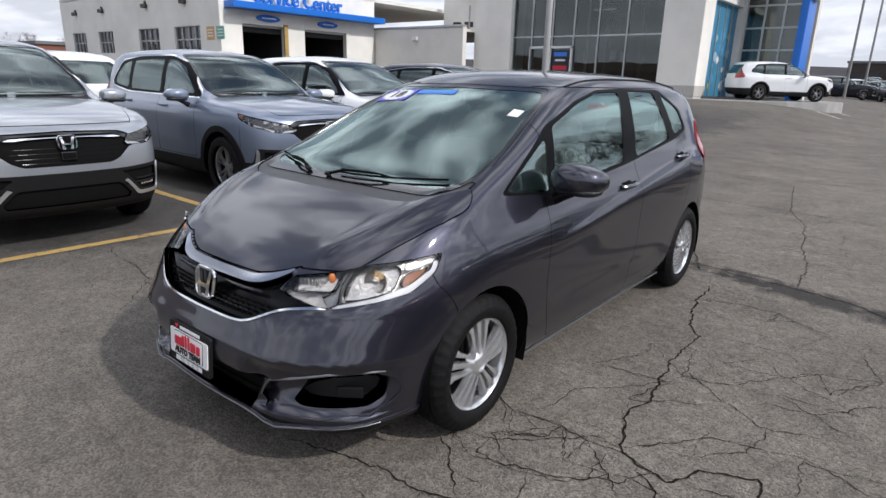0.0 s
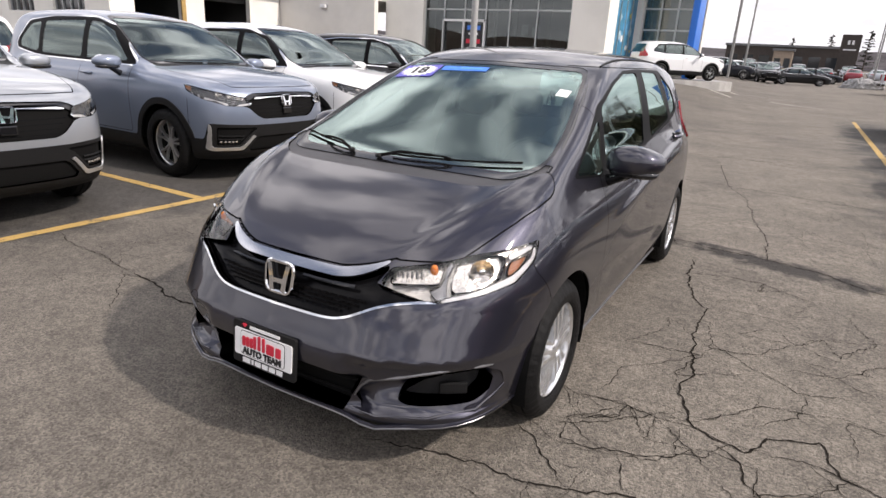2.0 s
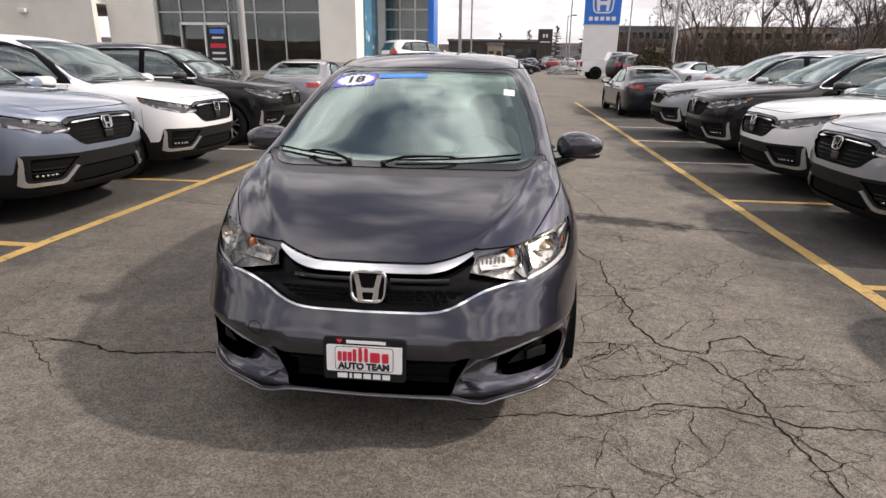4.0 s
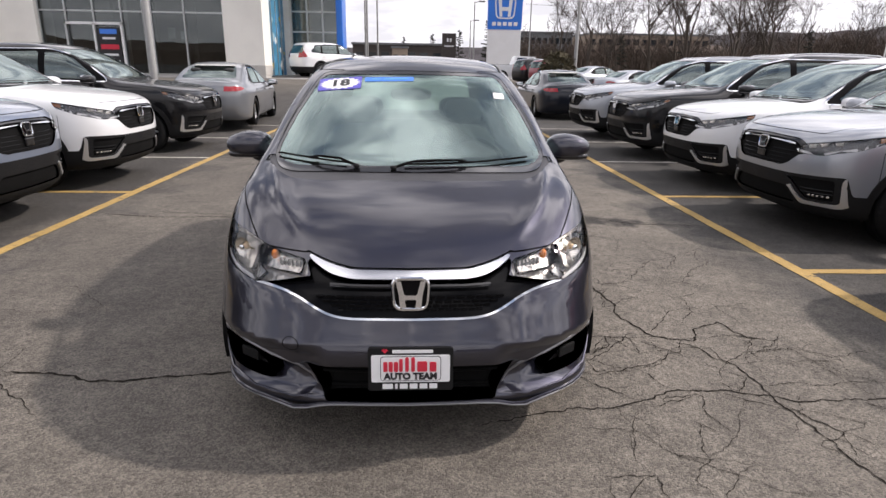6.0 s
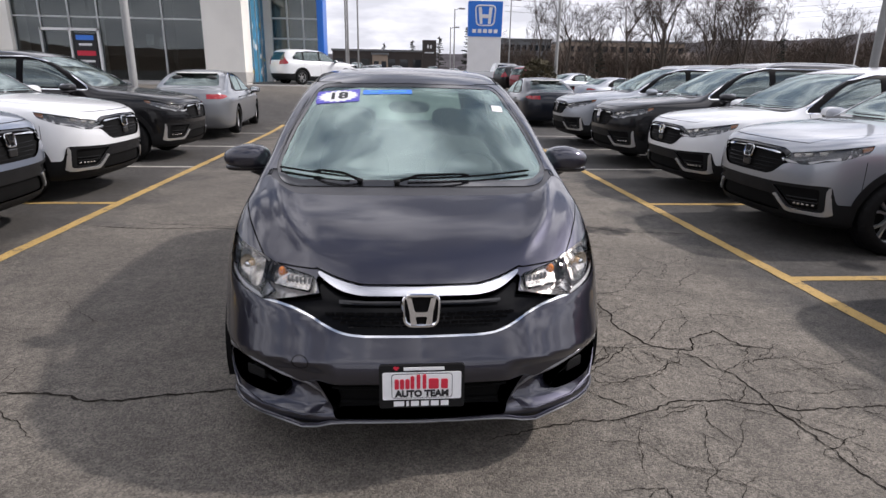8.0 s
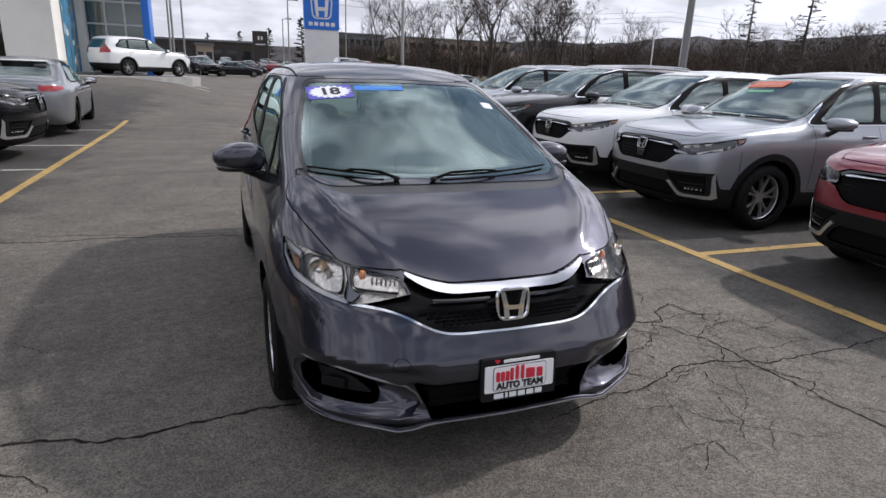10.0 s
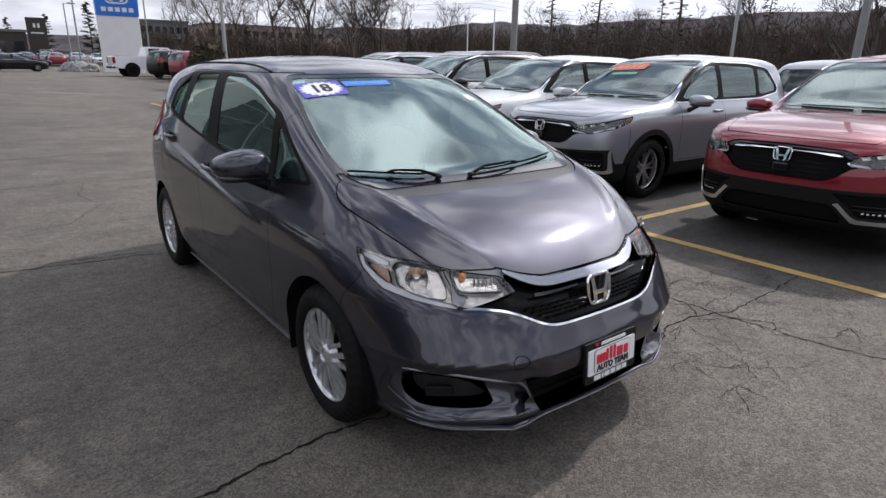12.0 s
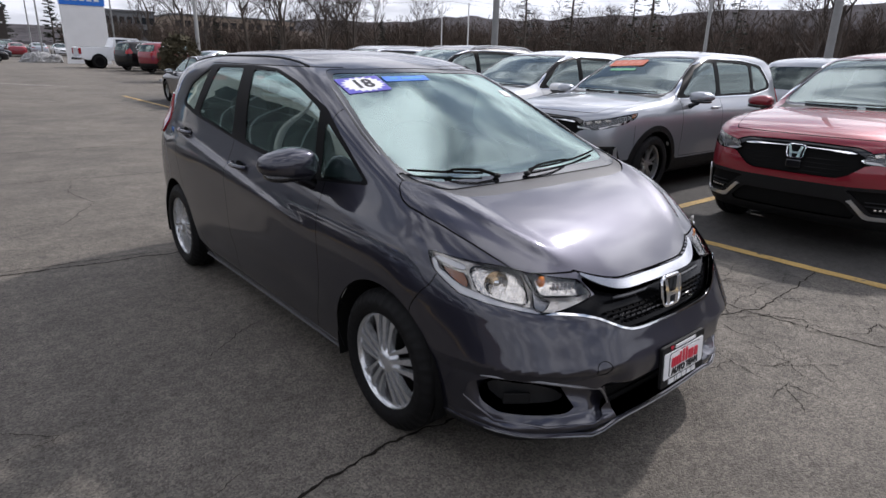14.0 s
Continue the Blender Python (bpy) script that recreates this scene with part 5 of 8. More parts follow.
def service_wing():
    t = thing("service_building", pose(0, 0, 0), "white stucco service wing with two dark vehicle doors and blue fascia", "building")
    X, Y0, Y1, top, g = -28.0, 15.6, 26.6, 6.6, 0.6
    # front wall facing +x, with two openings
    holes = [(16.9, 19.6), (21.0, 24.2)]
    for a, b in ((Y0, 16.9), (19.6, 21.0), (24.2, Y1)):
        wall_piece("wall", X - 0.35, X, a, b, 0, top, M["stucco"], t)
    for a, b in holes:
        wall_piece("lintel", X - 0.35, X, a, b, 3.98, top, M["stucco"], t, bevel=0)
        part("door_frame", block(X - 0.30, X - 0.22, a, b, 3.86, 3.98, 0.01), M["alu"], t)
        # near-black lining carries the shade inside the open bays
        part("roller_housing", block(X - 1.2, X - 0.4, a, b, 3.6, 3.98), M["room_shade"], t)
        part("bay_back", block(X - 8.2, X - 8.0, a - 0.5, b + 0.5, 0.4, 4.2), M["room_shade"], t)
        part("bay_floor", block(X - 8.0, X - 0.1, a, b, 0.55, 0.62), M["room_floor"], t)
        part("bay_side", block(X - 8.0, X - 0.36, a - 0.5, a - 0.3, 0.6, 4.2), M["room_shade"], t)
        part("bay_side", block(X - 8.0, X - 0.36, b + 0.3, b + 0.5, 0.6, 4.2), M["room_shade"], t)
        part("bay_ceiling", block(X - 8.0, X - 0.36, a - 0.5, b + 0.5, 4.15, 4.25), M["room_shade"], t)
    part("door_post", block(X + 0.02, X + 0.12, 19.5, 19.75, g, 4.1, 0.01), M["yellow"], t, "yellow steel guard post")
    # blue fascia and letters
    part("fascia", block(X, X + 0.9, 15.9, 26.7, 4.68, 5.02, 0.03), M["blue_panel"], t, "bright blue metal fascia canopy")
    for y0, y1 in ((17.7, 19.3), (21.9, 23.4)):
        bm = bmesh.new()
        lathe(bm, [(0, 0.001), (0, 0.74), (0.06, 0.78), (0.12, 0.74), (0.12, 0.001)], 28)
        bmesh.ops.transform(bm, matrix=Matrix.LocRotScale((X + 0.02, (y0 + y1) / 2, 4.34), None, (1, 1.0, 0.24)), verts=bm.verts)
        ov = part("oval_sign", bm, M["blue_panel"], t, "blue oval door sign")
        part("sign_bar", block(X + 0.145, X + 0.155, y0 + 0.35, y1 - 0.35, 4.31, 4.38), M["sign_white"], ov)
    letters("Service Center", 1.0, 0.05, M["blue_panel"], t, pose(X + 0.25, 20.6, 5.42, 0, 0, 90), "sign_lettering", 0.02)
    # wall facing -y, with square windows
    wins = [(-48.4, -46.0), (-43.8, -41.4), (-37.6, -34.9), (-33.0, -30.1)]
    zb, zt = 2.45, 3.85
    xs = [-50.2, *[e for w in wins for e in w], X - 0.35]
    for a, b in zip(xs[::2], xs[1::2]):
        wall_piece("wall", a, b, Y0, Y0 + 0.35, 0, top - 0.6, M["stucco"], t)
    for a, b in wins:
        wall_piece("wall", a, b, Y0, Y0 + 0.35, 0, zb, M["stucco"], t, bevel=0)
        wall_piece("wall", a, b, Y0, Y0 + 0.35, zt, top - 0.6, M["stucco"], t, bevel=0)
        wd = part("window", block(a, b, Y0 + 0.2, Y0 + 0.22, zb, zt), M["win_dark"], t, "dark window with pale glazing bars")
        for k in range(5):
            x = a + (b - a) * k / 4
            part("glazing_bar", block(x - 0.035, x + 0.035, Y0 + 0.12, Y0 + 0.2, zb, zt), M["alu"], wd)
        for z in (zb, (zb + zt) / 2, zt):
            part("glazing_bar", block(a, b, Y0 + 0.12, Y0 + 0.2, z - 0.035, z + 0.035), M["alu"], wd)
    for x in (-47.2, -42.6, -36.2, -31.5):
        bm = bmesh.new()
        box(bm, x - 0.16, x + 0.16, Y0 - 0.3, Y0, 5.0, 5.22, 0.03)
        box(bm, x - 0.05, x + 0.05, Y0 - 0.12, Y0, 5.2, 5.4, 0.01)
        part("wall_lamp", bm, M["pole_dark"], t, "dark bronze wall lamp")
    for x, k in ((-29.35, "board_orange"), (-28.35, "board_green")):
        nb = part("notice_board", block(x, x + 0.75, Y0 - 0.03, Y0, 3.1, 3.75, 0.005), M[k], t, "small coloured notice board")
        for z in (3.25, 3.4, 3.55):
            part("notice_bar", block(x + 0.1, x + 0.65, Y0 - 0.036, Y0 - 0.031, z, z + 0.06), M["sign_white"], nb)
    part("roof", block(-50.2, X, Y0, 38, top - 0.55, top - 0.35), M["stucco_beige"], t)
    wall_piece("parapet", X - 0.35, X, Y0, Y1, top, top + 0.5, M["stucco"], t)
    part("rear_wall", block(-50.2, -49.9, Y0 + 0.35, 38, 0, top - 0.6), M["stucco_beige"], t)


service_wing()


def link_wing():
    t = thing("link_building", pose(0, 0, 0), "low beige stucco wall joining service wing and showroom", "building")
    wall_piece("wall", -28.35, -20.6, 26.65, 27.0, 0, 4.35, M["stucco_beige"], t)
    part("coping", block(-28.35, -20.6, 26.58, 27.05, 4.35, 4.47, 0.015), M["alu"], t)
    part("flat_roof", block(-28.35, -20.6, 27.0, 36, 4.1, 4.25), M["stucco_beige"], t)
    bm = bmesh.new()
    box(bm, -24.5, -24.1, 26.4, 26.65, 3.62, 3.84, 0.04)
    part("wall_lamp", bm, M["sign_white"], t, "small white wall lamp")
    for x in (-22.5, -21.6):
        bm = bmesh.new()
        box(bm, x, x + 0.45, 28.0, 28.3, 4.45, 4.75, 0.02)
        tube(bm, [(x + 0.2, 28.1, 4.2), (x + 0.2, 28.1, 4.5)], 0.03, 6)
        part("roof_lamp", bm, M["pole_dark"], t)
    tube_b = bmesh.new()
    tube(tube_b, [(-20.9, 27.6, 4.2), (-20.9, 27.6, 5.6)], 0.05, 8)
    part("roof_pipe", tube_b, M["pole"], t)
    # upper storey set back
    wall_piece("upper_wall", -27.5, -20.6, 33.0, 33.4, 4.2, 7.4, M["stucco"], t)
    bm = bmesh.new()
    box(bm, -25.2, -22.6, 32.0, 33.0, 7.0, 8.2, 0.05)
    part("roof_unit", bm, M["pole_dark"], t, "dark rooftop air unit")


link_wing()


def island():
    """The raised display island beside the showroom."""
    bm = bmesh.new()
    pts = [(-9.6, 27.0), (-8.2, 26.6), (-6.0, 26.9), (-3.6, 28.4), (-2.3, 30.2), (-2.0, 32.5), (-3.0, 34.5), (-7.0, 34.5), (-9.6, 30.0)]
    lo = [bm.verts.new((x, y, 0.3)) for x, y in pts]
    hi = [bm.verts.new((x, y, 0.84)) for x, y in pts]
    bm.faces.new(hi)
    for i in range(len(pts)):
        j = (i + 1) % len(pts)
        bm.faces.new((lo[i], lo[j], hi[j], hi[i]))
    bmesh.ops.recalc_face_normals(bm, faces=bm.faces)
    bmesh.ops.bevel(bm, geom=[e for e in bm.edges if all(v.co.z > 0.8 for v in e.verts)], offset=0.03, segments=2, affect="EDGES")
    tagged(part("kerb_island", bm, M["kerb"]), "raised pale concrete display island with kerb", "kerb", kind="structure")


island()
bm = block(-21, -9.6, 26.5, 27.9, 0.3, 0.86, 0.02)
tagged(part("pavement", bm, M["kerb"]), "pale concrete walk along the showroom front", "pavement", kind="structure")

# ---- the grey hatchback ----
def build_hatch(m):
    S = HATCH
    car = thing("hatchback_car", m, "dark metallic grey five-door hatchback parked on the asphalt lane", "car")
    G, GAP = M["paint_grey"], 0.0022
    body = S.skin(0.0145)
    inner = Sheet(body.p - body.n * 0.014, body.n, list(body.f))

    def arch(r):
        return lambda x, y, z: np.where(x > 0.42, np.minimum(np.hypot(y - 0.012, z - 0.30), np.hypot(y - 2.53, z - 0.30)) - r, 9.0)
    body = body.parted(arch(0.345))[1]
    inner = inner.parted(arch(0.350))[1]
    under, body = body.parted(lambda x, y, z: z - np.where(y < -0.15, 0.222, 0.190))
    part("underbody", under.both(), M["black_matte"], car)

    # windows
    def front_glass(pts, grow=0.0):
        g = polygon(*rounded(pts, 0.05))
        return lambda x, y, z: np.where((y > -0.35) & (y < 1.4), g(x, z) - grow, 9.0)
    WS = [(-0.7, 1.004), (0.56, 1.008), (0.648, 1.045), (0.612, 1.19), (0.515, 1.408), (-0.7, 1.432)]
    seal, body = body.parted(front_glass(WS, 0.014))
    pane, seal = seal.parted(front_glass(WS, -0.004))
    inner = inner.parted(front_glass(WS, -0.012))[1]
    part("windshield", pane.sunk(0.004, False).both(), M["glass"], car, "greenish windshield")
    part("windshield_seal", seal.sunk(0.002, False).both(), M["black_gloss"], car)

    def side(pts, grow=0.0, r=0.03):
        g = polygon(*rounded(pts, r))
        return lambda x, y, z: np.where(x > 0.4, g(y, z) - grow, 9.0)
    Q = [(0.245, 0.992), (0.600, 0.954), (0.640, 1.205)]
    D = [(0.675, 0.965), (1.465, 1.022), (1.575, 1.405), (1.30, 1.402), (1.02, 1.345), (0.71, 1.245)]
    R = [(1.655, 1.035), (2.235, 1.108), (2.105, 1.405), (1.72, 1.412)]
    T = [(2.335, 1.125), (2.560, 1.165), (2.500, 1.285), (2.225, 1.400)]
    DLO = [(0.205, 0.984), (0.63, 0.940), (1.5, 1.006), (2.32, 1.098), (2.595, 1.150), (2.535, 1.288), (2.22, 1.422), (1.6, 1.426), (1.29, 1.416), (1.0, 1.358), (0.672, 1.256)]
    trim, body = body.parted(side(DLO))
    inner = inner.parted(side(DLO, -0.02))[1]
    for nm, pts, key in (("quarter_window", Q, "glass"), ("front_door_window", D, "glass"), ("rear_door_window", R, "glass"), ("quarter_window", T, "glass")):
        w, trim = trim.parted(side(pts))
        w = w.sunk(0.004, False)
        for o in (w, w.mirrored()):
            part(nm, o, M[key], car)
    for o in (trim, trim.mirrored()):
        part("window_surround", o, M["black_satin"], car, "satin black window surround")
    # rear window and lamps
    rear = polygon(*rounded([(-0.7, 1.02), (0.60, 1.05), (0.52, 1.36), (-0.7, 1.38)], 0.05))
    rw, body = body.parted(lambda x, y, z: np.where(y > 2.75, rear(x, z), 9.0))
    inner = inner.parted(lambda x, y, z: np.where(y > 2.75, rear(x, z) + 0.01, 9.0))[1]
    part("rear_window", rw.sunk(0.004, False).both(), M["glass"], car)
    tl = polygon(*rounded([(2.80, 1.02), (2.90, 1.20), (3.10, 1.20), (3.3, 0.93), (2.86, 0.93)], 0.03))
    lamp, body = body.parted(lambda x, y, z: np.where(x > 0.5, tl(y, z), 9.0))
    for o in (lamp, lamp.mirrored()):
        part("tail_light", o.sunk(-0.010), M["tail_red"], car, "red tail light")

    # headlights
    cb, sb = math.cos(radians(35)), math.sin(radians(35))
    HL = polygon(*rounded([(-0.066, 0.700), (-0.024, 0.746), (0.139, 0.774), (0.270, 0.802), (0.517, 0.830), (0.495, 0.765), (0.415, 0.704), (0.298, 0.684), (0.127, 0.661)], 0.016, 3))

    def head(grow=0.0):
        return lambda x, y, z: np.where((y < 0.2) & (x > 0.2), HL(cb * x + sb * y, z) - grow, 9.0)
    hl, body = body.parted(head())
    inner = inner.parted(head(-0.004))[1]
    slant = lambda pts: (lambda x, y, z, q=polygon(*pts): q(cb * x + sb * y, z))
    STRIP = [(0.506, 0.812), (0.499, 0.763), (0.412, 0.707), (0.298, 0.687), (0.135, 0.664), (0.135, 0.676), (0.293, 0.703), (0.400, 0.731), (0.476, 0.776), (0.485, 0.806)]
    BROW = [(0.498, 0.822), (0.385, 0.797), (0.388, 0.779), (0.440, 0.790), (0.490, 0.804)]
    WEDGE = [(0.481, 0.790), (0.392, 0.772), (0.374, 0.729), (0.400, 0.732), (0.430, 0.746)]
    BOWL = rounded([(0.379, 0.783), (0.355, 0.801), (0.208, 0.787), (0.184, 0.740), (0.176, 0.694), (0.246, 0.697), (0.353, 0.720)], 0.014)
    DIVIDE = [(0.196, 0.785), (0.168, 0.778), (0.143, 0.714), (0.100, 0.698), (0.128, 0.670), (0.160, 0.676), (0.164, 0.735)]
    TURN = rounded([(0.160, 0.774), (-0.012, 0.749), (-0.034, 0.706), (0.136, 0.717)], 0.008)
    for k in (1, -1):
        flip = (lambda s: s) if k > 0 else (lambda s: s.mirrored())
        h = part("headlight", flip(hl.sunk(0.032)), M["reflector"], car, "clear halogen headlight with chrome reflector and amber turn lamp")
        part("lens", flip(hl.sunk(0.002, False)), M["lens"], h)
        for nm, pts, deep, key, lb in (("lamp_strip", STRIP, 0.009, "lamp_white", "bright outline strip"), ("lamp_brow", BROW, 0.011, "lamp_white", "bright outline strip"),
                                       ("side_reflector", WEDGE, 0.018, "amber_dark", "dark amber side reflector"), ("reflector", BOWL, 0.027, "chrome_facet", "chrome main reflector"),
                                       ("divider", DIVIDE, 0.016, "lamp_grey", "grey divider"), ("turn_pocket", TURN, 0.022, "chrome_facet", "bright turn lamp pocket")):
            piece = hl.parted(slant(pts))[0]
            if piece.f:
                part(nm, flip(piece.sunk(deep)), M[key], h, lb)

        def dish(cx, cy, cz, r, deep, turn, mt, nm):
            bm = bmesh.new()
            lathe(bm, [(-deep, 0.001), (-deep, r * 0.22), (-deep * 0.92, r * 0.45), (-deep * 0.6, r * 0.75), (0.0, r)], 26)
            return part(nm, bm, mt, h, smooth=True, at=pose(k * cx, cy, cz, 0, 0, -90 + k * turn))
        d = dish(0.672, -0.462, 0.752, 0.042, 0.016, 32, M["chrome_facet"], "reflector_bowl")
        part("bulb", blob(0, 0, 0, 0.012, 0.012, 0.012, 2.2, 6), M["amber_glow"], d, at=pose(-0.012, 0, 0))
        part("bulb_cap", blob(0, 0, 0, 0.008, 0.011, 0.011, 2.6, 8), M["chrome"], d, smooth=True, at=pose(0.004, 0, 0))
        part("turn_lamp", blob(0, 0, 0, 0.014, 0.012, 0.020, 2.2, 8), M["amber"], h, "amber turn bulb", smooth=True, at=pose(k * 0.527, -0.540, 0.747))
        for i in range(6):
            x = 0.418 + 0.016 * i
            bm = block(-0.0035, 0.0035, -0.006, 0.006, -0.011, 0.013, 0.002)
            part("lamp_fin", bm, M["lamp_grey"], h, at=pose(k * x, nose_y(S, x, 0.726) + 0.026, 0.724 + 0.10 * (x - 0.42), 0, 0, k * 18))

    # grille
    bar_top = curve((0.0, 0.716), (0.2, 0.717), (0.264, 0.726), (0.33, 0.742), (0.392, 0.764))
    bar_low = curve((0.0, 0.691), (0.2, 0.692), (0.27, 0.700), (0.33, 0.720), (0.378, 0.747))
    low_edge = curve((0.0, 0.573), (0.2, 0.574), (0.26, 0.578), (0.31, 0.591), (0.36, 0.614), (0.41, 0.638), (0.47, 0.656), (0.53, 0.665), (0.585, 0.669))
    slot_top = curve((0.0, 0.724), (0.2, 0.725), (0.264, 0.734), (0.33, 0.750), (0.40, 0.773))
    slot_line = lambda x: np.interp(x, [0.0, *V], [0.724, *slot_top(V)])
    U, V, W = np.linspace(0.02, 0.378, 14), np.linspace(0.02, 0.392, 14), np.linspace(0.585, 0.02, 22)
    GR = [(-0.2, 0.691), *[(u, float(bar_low(u))) for u in U], (0.394, 0.747), (0.374, 0.700), *[(u, float(low_edge(u))) for u in W], (-0.2, 0.573)]
    BAR = [(-0.2, 0.716), *[(u, float(bar_top(u))) for u in V], *[(u, float(bar_low(u))) for u in U[::-1]], (-0.2, 0.691)]
    SLOT = [(-0.2, 0.724), *[(u, float(slot_top(u))) for u in V], *[(u, float(bar_top(u))) for u in V[::-1]], (-0.2, 0.716)]

    def front(pts, grow=0.0, r=None):
        g = polygon(*(rounded(pts, r) if r else pts))
        return lambda x, y, z: np.where(y < -0.3, g(x, z) - grow, 9.0)
    slot, body = body.parted(front(SLOT))
    bar, body = body.parted(front(BAR))
    gr, body = body.parted(front(GR))
    part("hood_gap", slot.sunk(0.02, False).both(), M["gap"], car)
    part("grille_bar", bar.sunk(-0.008).both(), M["chrome_bar"], car, "chrome upper grille bar")
    gp = part("grille", gr.sunk(0.030).both(), M["grille_black"], car, "gloss black grille")
    strip, body = body.parted(lambda x, y, z: np.where(y < -0.3, np.maximum(polygon(*GR)(x, z) - 0.0075, z - 0.676), 9.0))
    part("grille_strip", strip.sunk(-0.006).both(), M["chrome"], car, "thin chrome lower grille strip")
    bm = bmesh.new()
    for z, w in ((0.592, 0.27), (0.606, 0.30), (0.620, 0.33), (0.634, 0.355)):
        for i in range(-9, 10):
            x = i * w / 9.5
            y = nose_y(S, abs(x), z) + 0.025
            box(bm, x - w / 24, x + w / 24, y - 0.006, y + 0.004, z - 0.0035, z + 0.0035)
    tagged(part("grille_mesh", bm, M["grille_black"], gp), kind="stuff")
    for a, b in ((0.075, 0.30), (-0.30, -0.075)):
        bm = bmesh.new()
        pts = [(x, nose_y(S, abs(x), 0.67) + 0.016, 0.67 + 0.05 * max(0, abs(x) - 0.2)) for x in np.linspace(a, b, 8)]
        tube(bm, pts, 0.008, 6)
        part("grille_wing", bm, M["black_gloss"], gp, smooth=True)
    emblem(car, pose(0, nose_y(S, 0, 0.645) - 0.005, 0.653, -9) @ Matrix.Diagonal((1, 1, 1.12, 1)), 1.0)

    # bumper openings
    RECESS = [(0.352, 0.300), (0.372, 0.338), (0.418, 0.382), (0.516, 0.410), (0.631, 0.439), (0.735, 0.440), (0.772, 0.40), (0.776, 0.345), (0.757, 0.310), (0.725, 0.272), (0.607, 0.264), (0.446, 0.256), (0.375, 0.262)]
    FOG = [(0.505, 0.322), (0.545, 0.372), (0.592, 0.412), (0.650, 0.430), (0.735, 0.432), (0.758, 0.39), (0.750, 0.335), (0.720, 0.304), (0.580, 0.298), (0.530, 0.300)]
    LOW = [(-0.2, 0.398), (0.395, 0.398), (0.338, 0.290), (0.322, 0.236), (-0.2, 0.228)]
    crease = curve((0.34, 0.285), (0.372, 0.338), (0.418, 0.384), (0.516, 0.414), (0.631, 0.441), (0.735, 0.444), (0.78, 0.44))
    blade = curve((0.34, 0.252), (0.446, 0.254), (0.607, 0.262), (0.725, 0.270), (0.78, 0.33))

    def pod_depth(x, y, z):
        """Deep right under the crease, running out in a blade that faces up."""
        s = np.clip((crease(x) - z) / np.maximum(crease(x) - blade(x), 0.01), 0, 1)
        return (0.028 + 0.030 * ramp((x - 0.38) / 0.14)) * np.clip(s / 0.22, 0, 1) * (1 - 0.95 * ramp((s - 0.40) / 0.58)) * ramp((0.782 - x) / 0.05)
    low, body = body.parted(front(LOW, 0, 0.015))
    recess, body = body.parted(front(RECESS, 0, 0.012))
    fog, recess = recess.parted(front(FOG, 0, 0.012))
    inner = inner.parted(front(RECESS, 0.004))[1].parted(front(LOW, 0.004))[1].parted(front(GR, 0.004))[1].parted(front(SLOT, 0.002))[1]
    for flip in ((lambda s: s), (lambda s: s.mirrored())):
        part("bumper_recess", flip(recess.carved(pod_depth)), G, car)
        part("fog_pocket", flip(fog.sunk(0.075)), M["black_pocket"], car, "black fog lamp pocket")
    part("lower_grille", low.sunk(0.065).both(), M["gap"], car, "black lower air intake")
    for k in (1, -1):
        # the crease's highlight is painted as a paler satin tube on body-coloured bumper
        for nm, line, rad in (("fog_trim", ((0.755, 0.436), (0.735, 0.442), (0.631, 0.441), (0.516, 0.412), (0.418, 0.384), (0.372, 0.340), (0.350, 0.298)), [0.003, 0.006, 0.007, 0.007, 0.006, 0.005, 0.003]),
                              ("fog_blade", ((0.776, 0.338), (0.757, 0.306), (0.725, 0.268), (0.607, 0.260), (0.446, 0.252), (0.390, 0.256)), [0.003, 0.006, 0.007, 0.006, 0.005, 0.003])):
            bm = bmesh.new()
            tube(bm, [(k * x, nose_y(S, x, z) + 0.001, z) for x, z in line], rad, 8)
            part(nm, bm, M["satin_dark"] if nm == "fog_trim" else G, car, smooth=True)
        bm = block(-0.05, 0.05, -0.006, 0.006, -0.022, 0.022, 0.006)
        part("fog_blank", bm, M["black_matte"], car, "black blanking plate", at=pose(k * 0.645, nose_y(S, 0.645, 0.33) + 0.066, 0.340, 0, 0, k * 38))
    for z in (0.275, 0.335):
        bm = bmesh.new()
        w = 0.30 + 0.5 * (z - 0.265)
        tube(bm, [(x, nose_y(S, abs(x), z) + 0.055, z) for x in np.linspace(-w, w, 13)], 0.006, 5)
        part("intake_slat", bm, M["gap"], car)

    # panels
    hood_line = polygon(*rounded([(-0.3, -0.80), (0.46, -0.80), (0.602, -0.480), (0.647, -0.390), (0.697, -0.272), (0.731, -0.157), (0.741, -0.06), (0.735, 0.01), (0.700, 0.065), (0.668, 0.062), (0.600, -0.075), (0.54, -0.130), (0.40, -0.152), (-0.3, -0.163)], 0.03))

    def hood_at(x, y, z):
        return np.where((z > 0.705) & (y < 0.4), np.maximum(hood_line(x, y), np.where(np.abs(x) < 0.392, slot_line(np.abs(x)), 0.766 + 0.06 * (np.abs(x) - 0.392)) - z), 9.0)
    hood = body.parted(lambda x, y, z: hood_at(x, y, z) + GAP)[0]
    body = body.parted(lambda x, y, z: hood_at(x, y, z) - GAP)[1]
    part("hood", hood.both(), G, car)
    cowl_line = polygon((-0.3, -0.20), (0.40, -0.20), (0.56, -0.16), (0.69, 0.02), (0.68, 0.12), (0.60, 0.10), (-0.3, 0.06))
    cowl, body = body.parted(lambda x, y, z: np.where((z > 0.9) & (z < 1.06), cowl_line(x, y), 9.0))
    part("cowl", cowl.sunk(0.006, False).both(), M["cowl"], car, "dark grey plastic cowl under the wipers")
    bump_line = curve((0.1, -0.30), (0.59, -0.18), (0.68, -0.225), (0.72, -0.26), (0.9, -0.30))

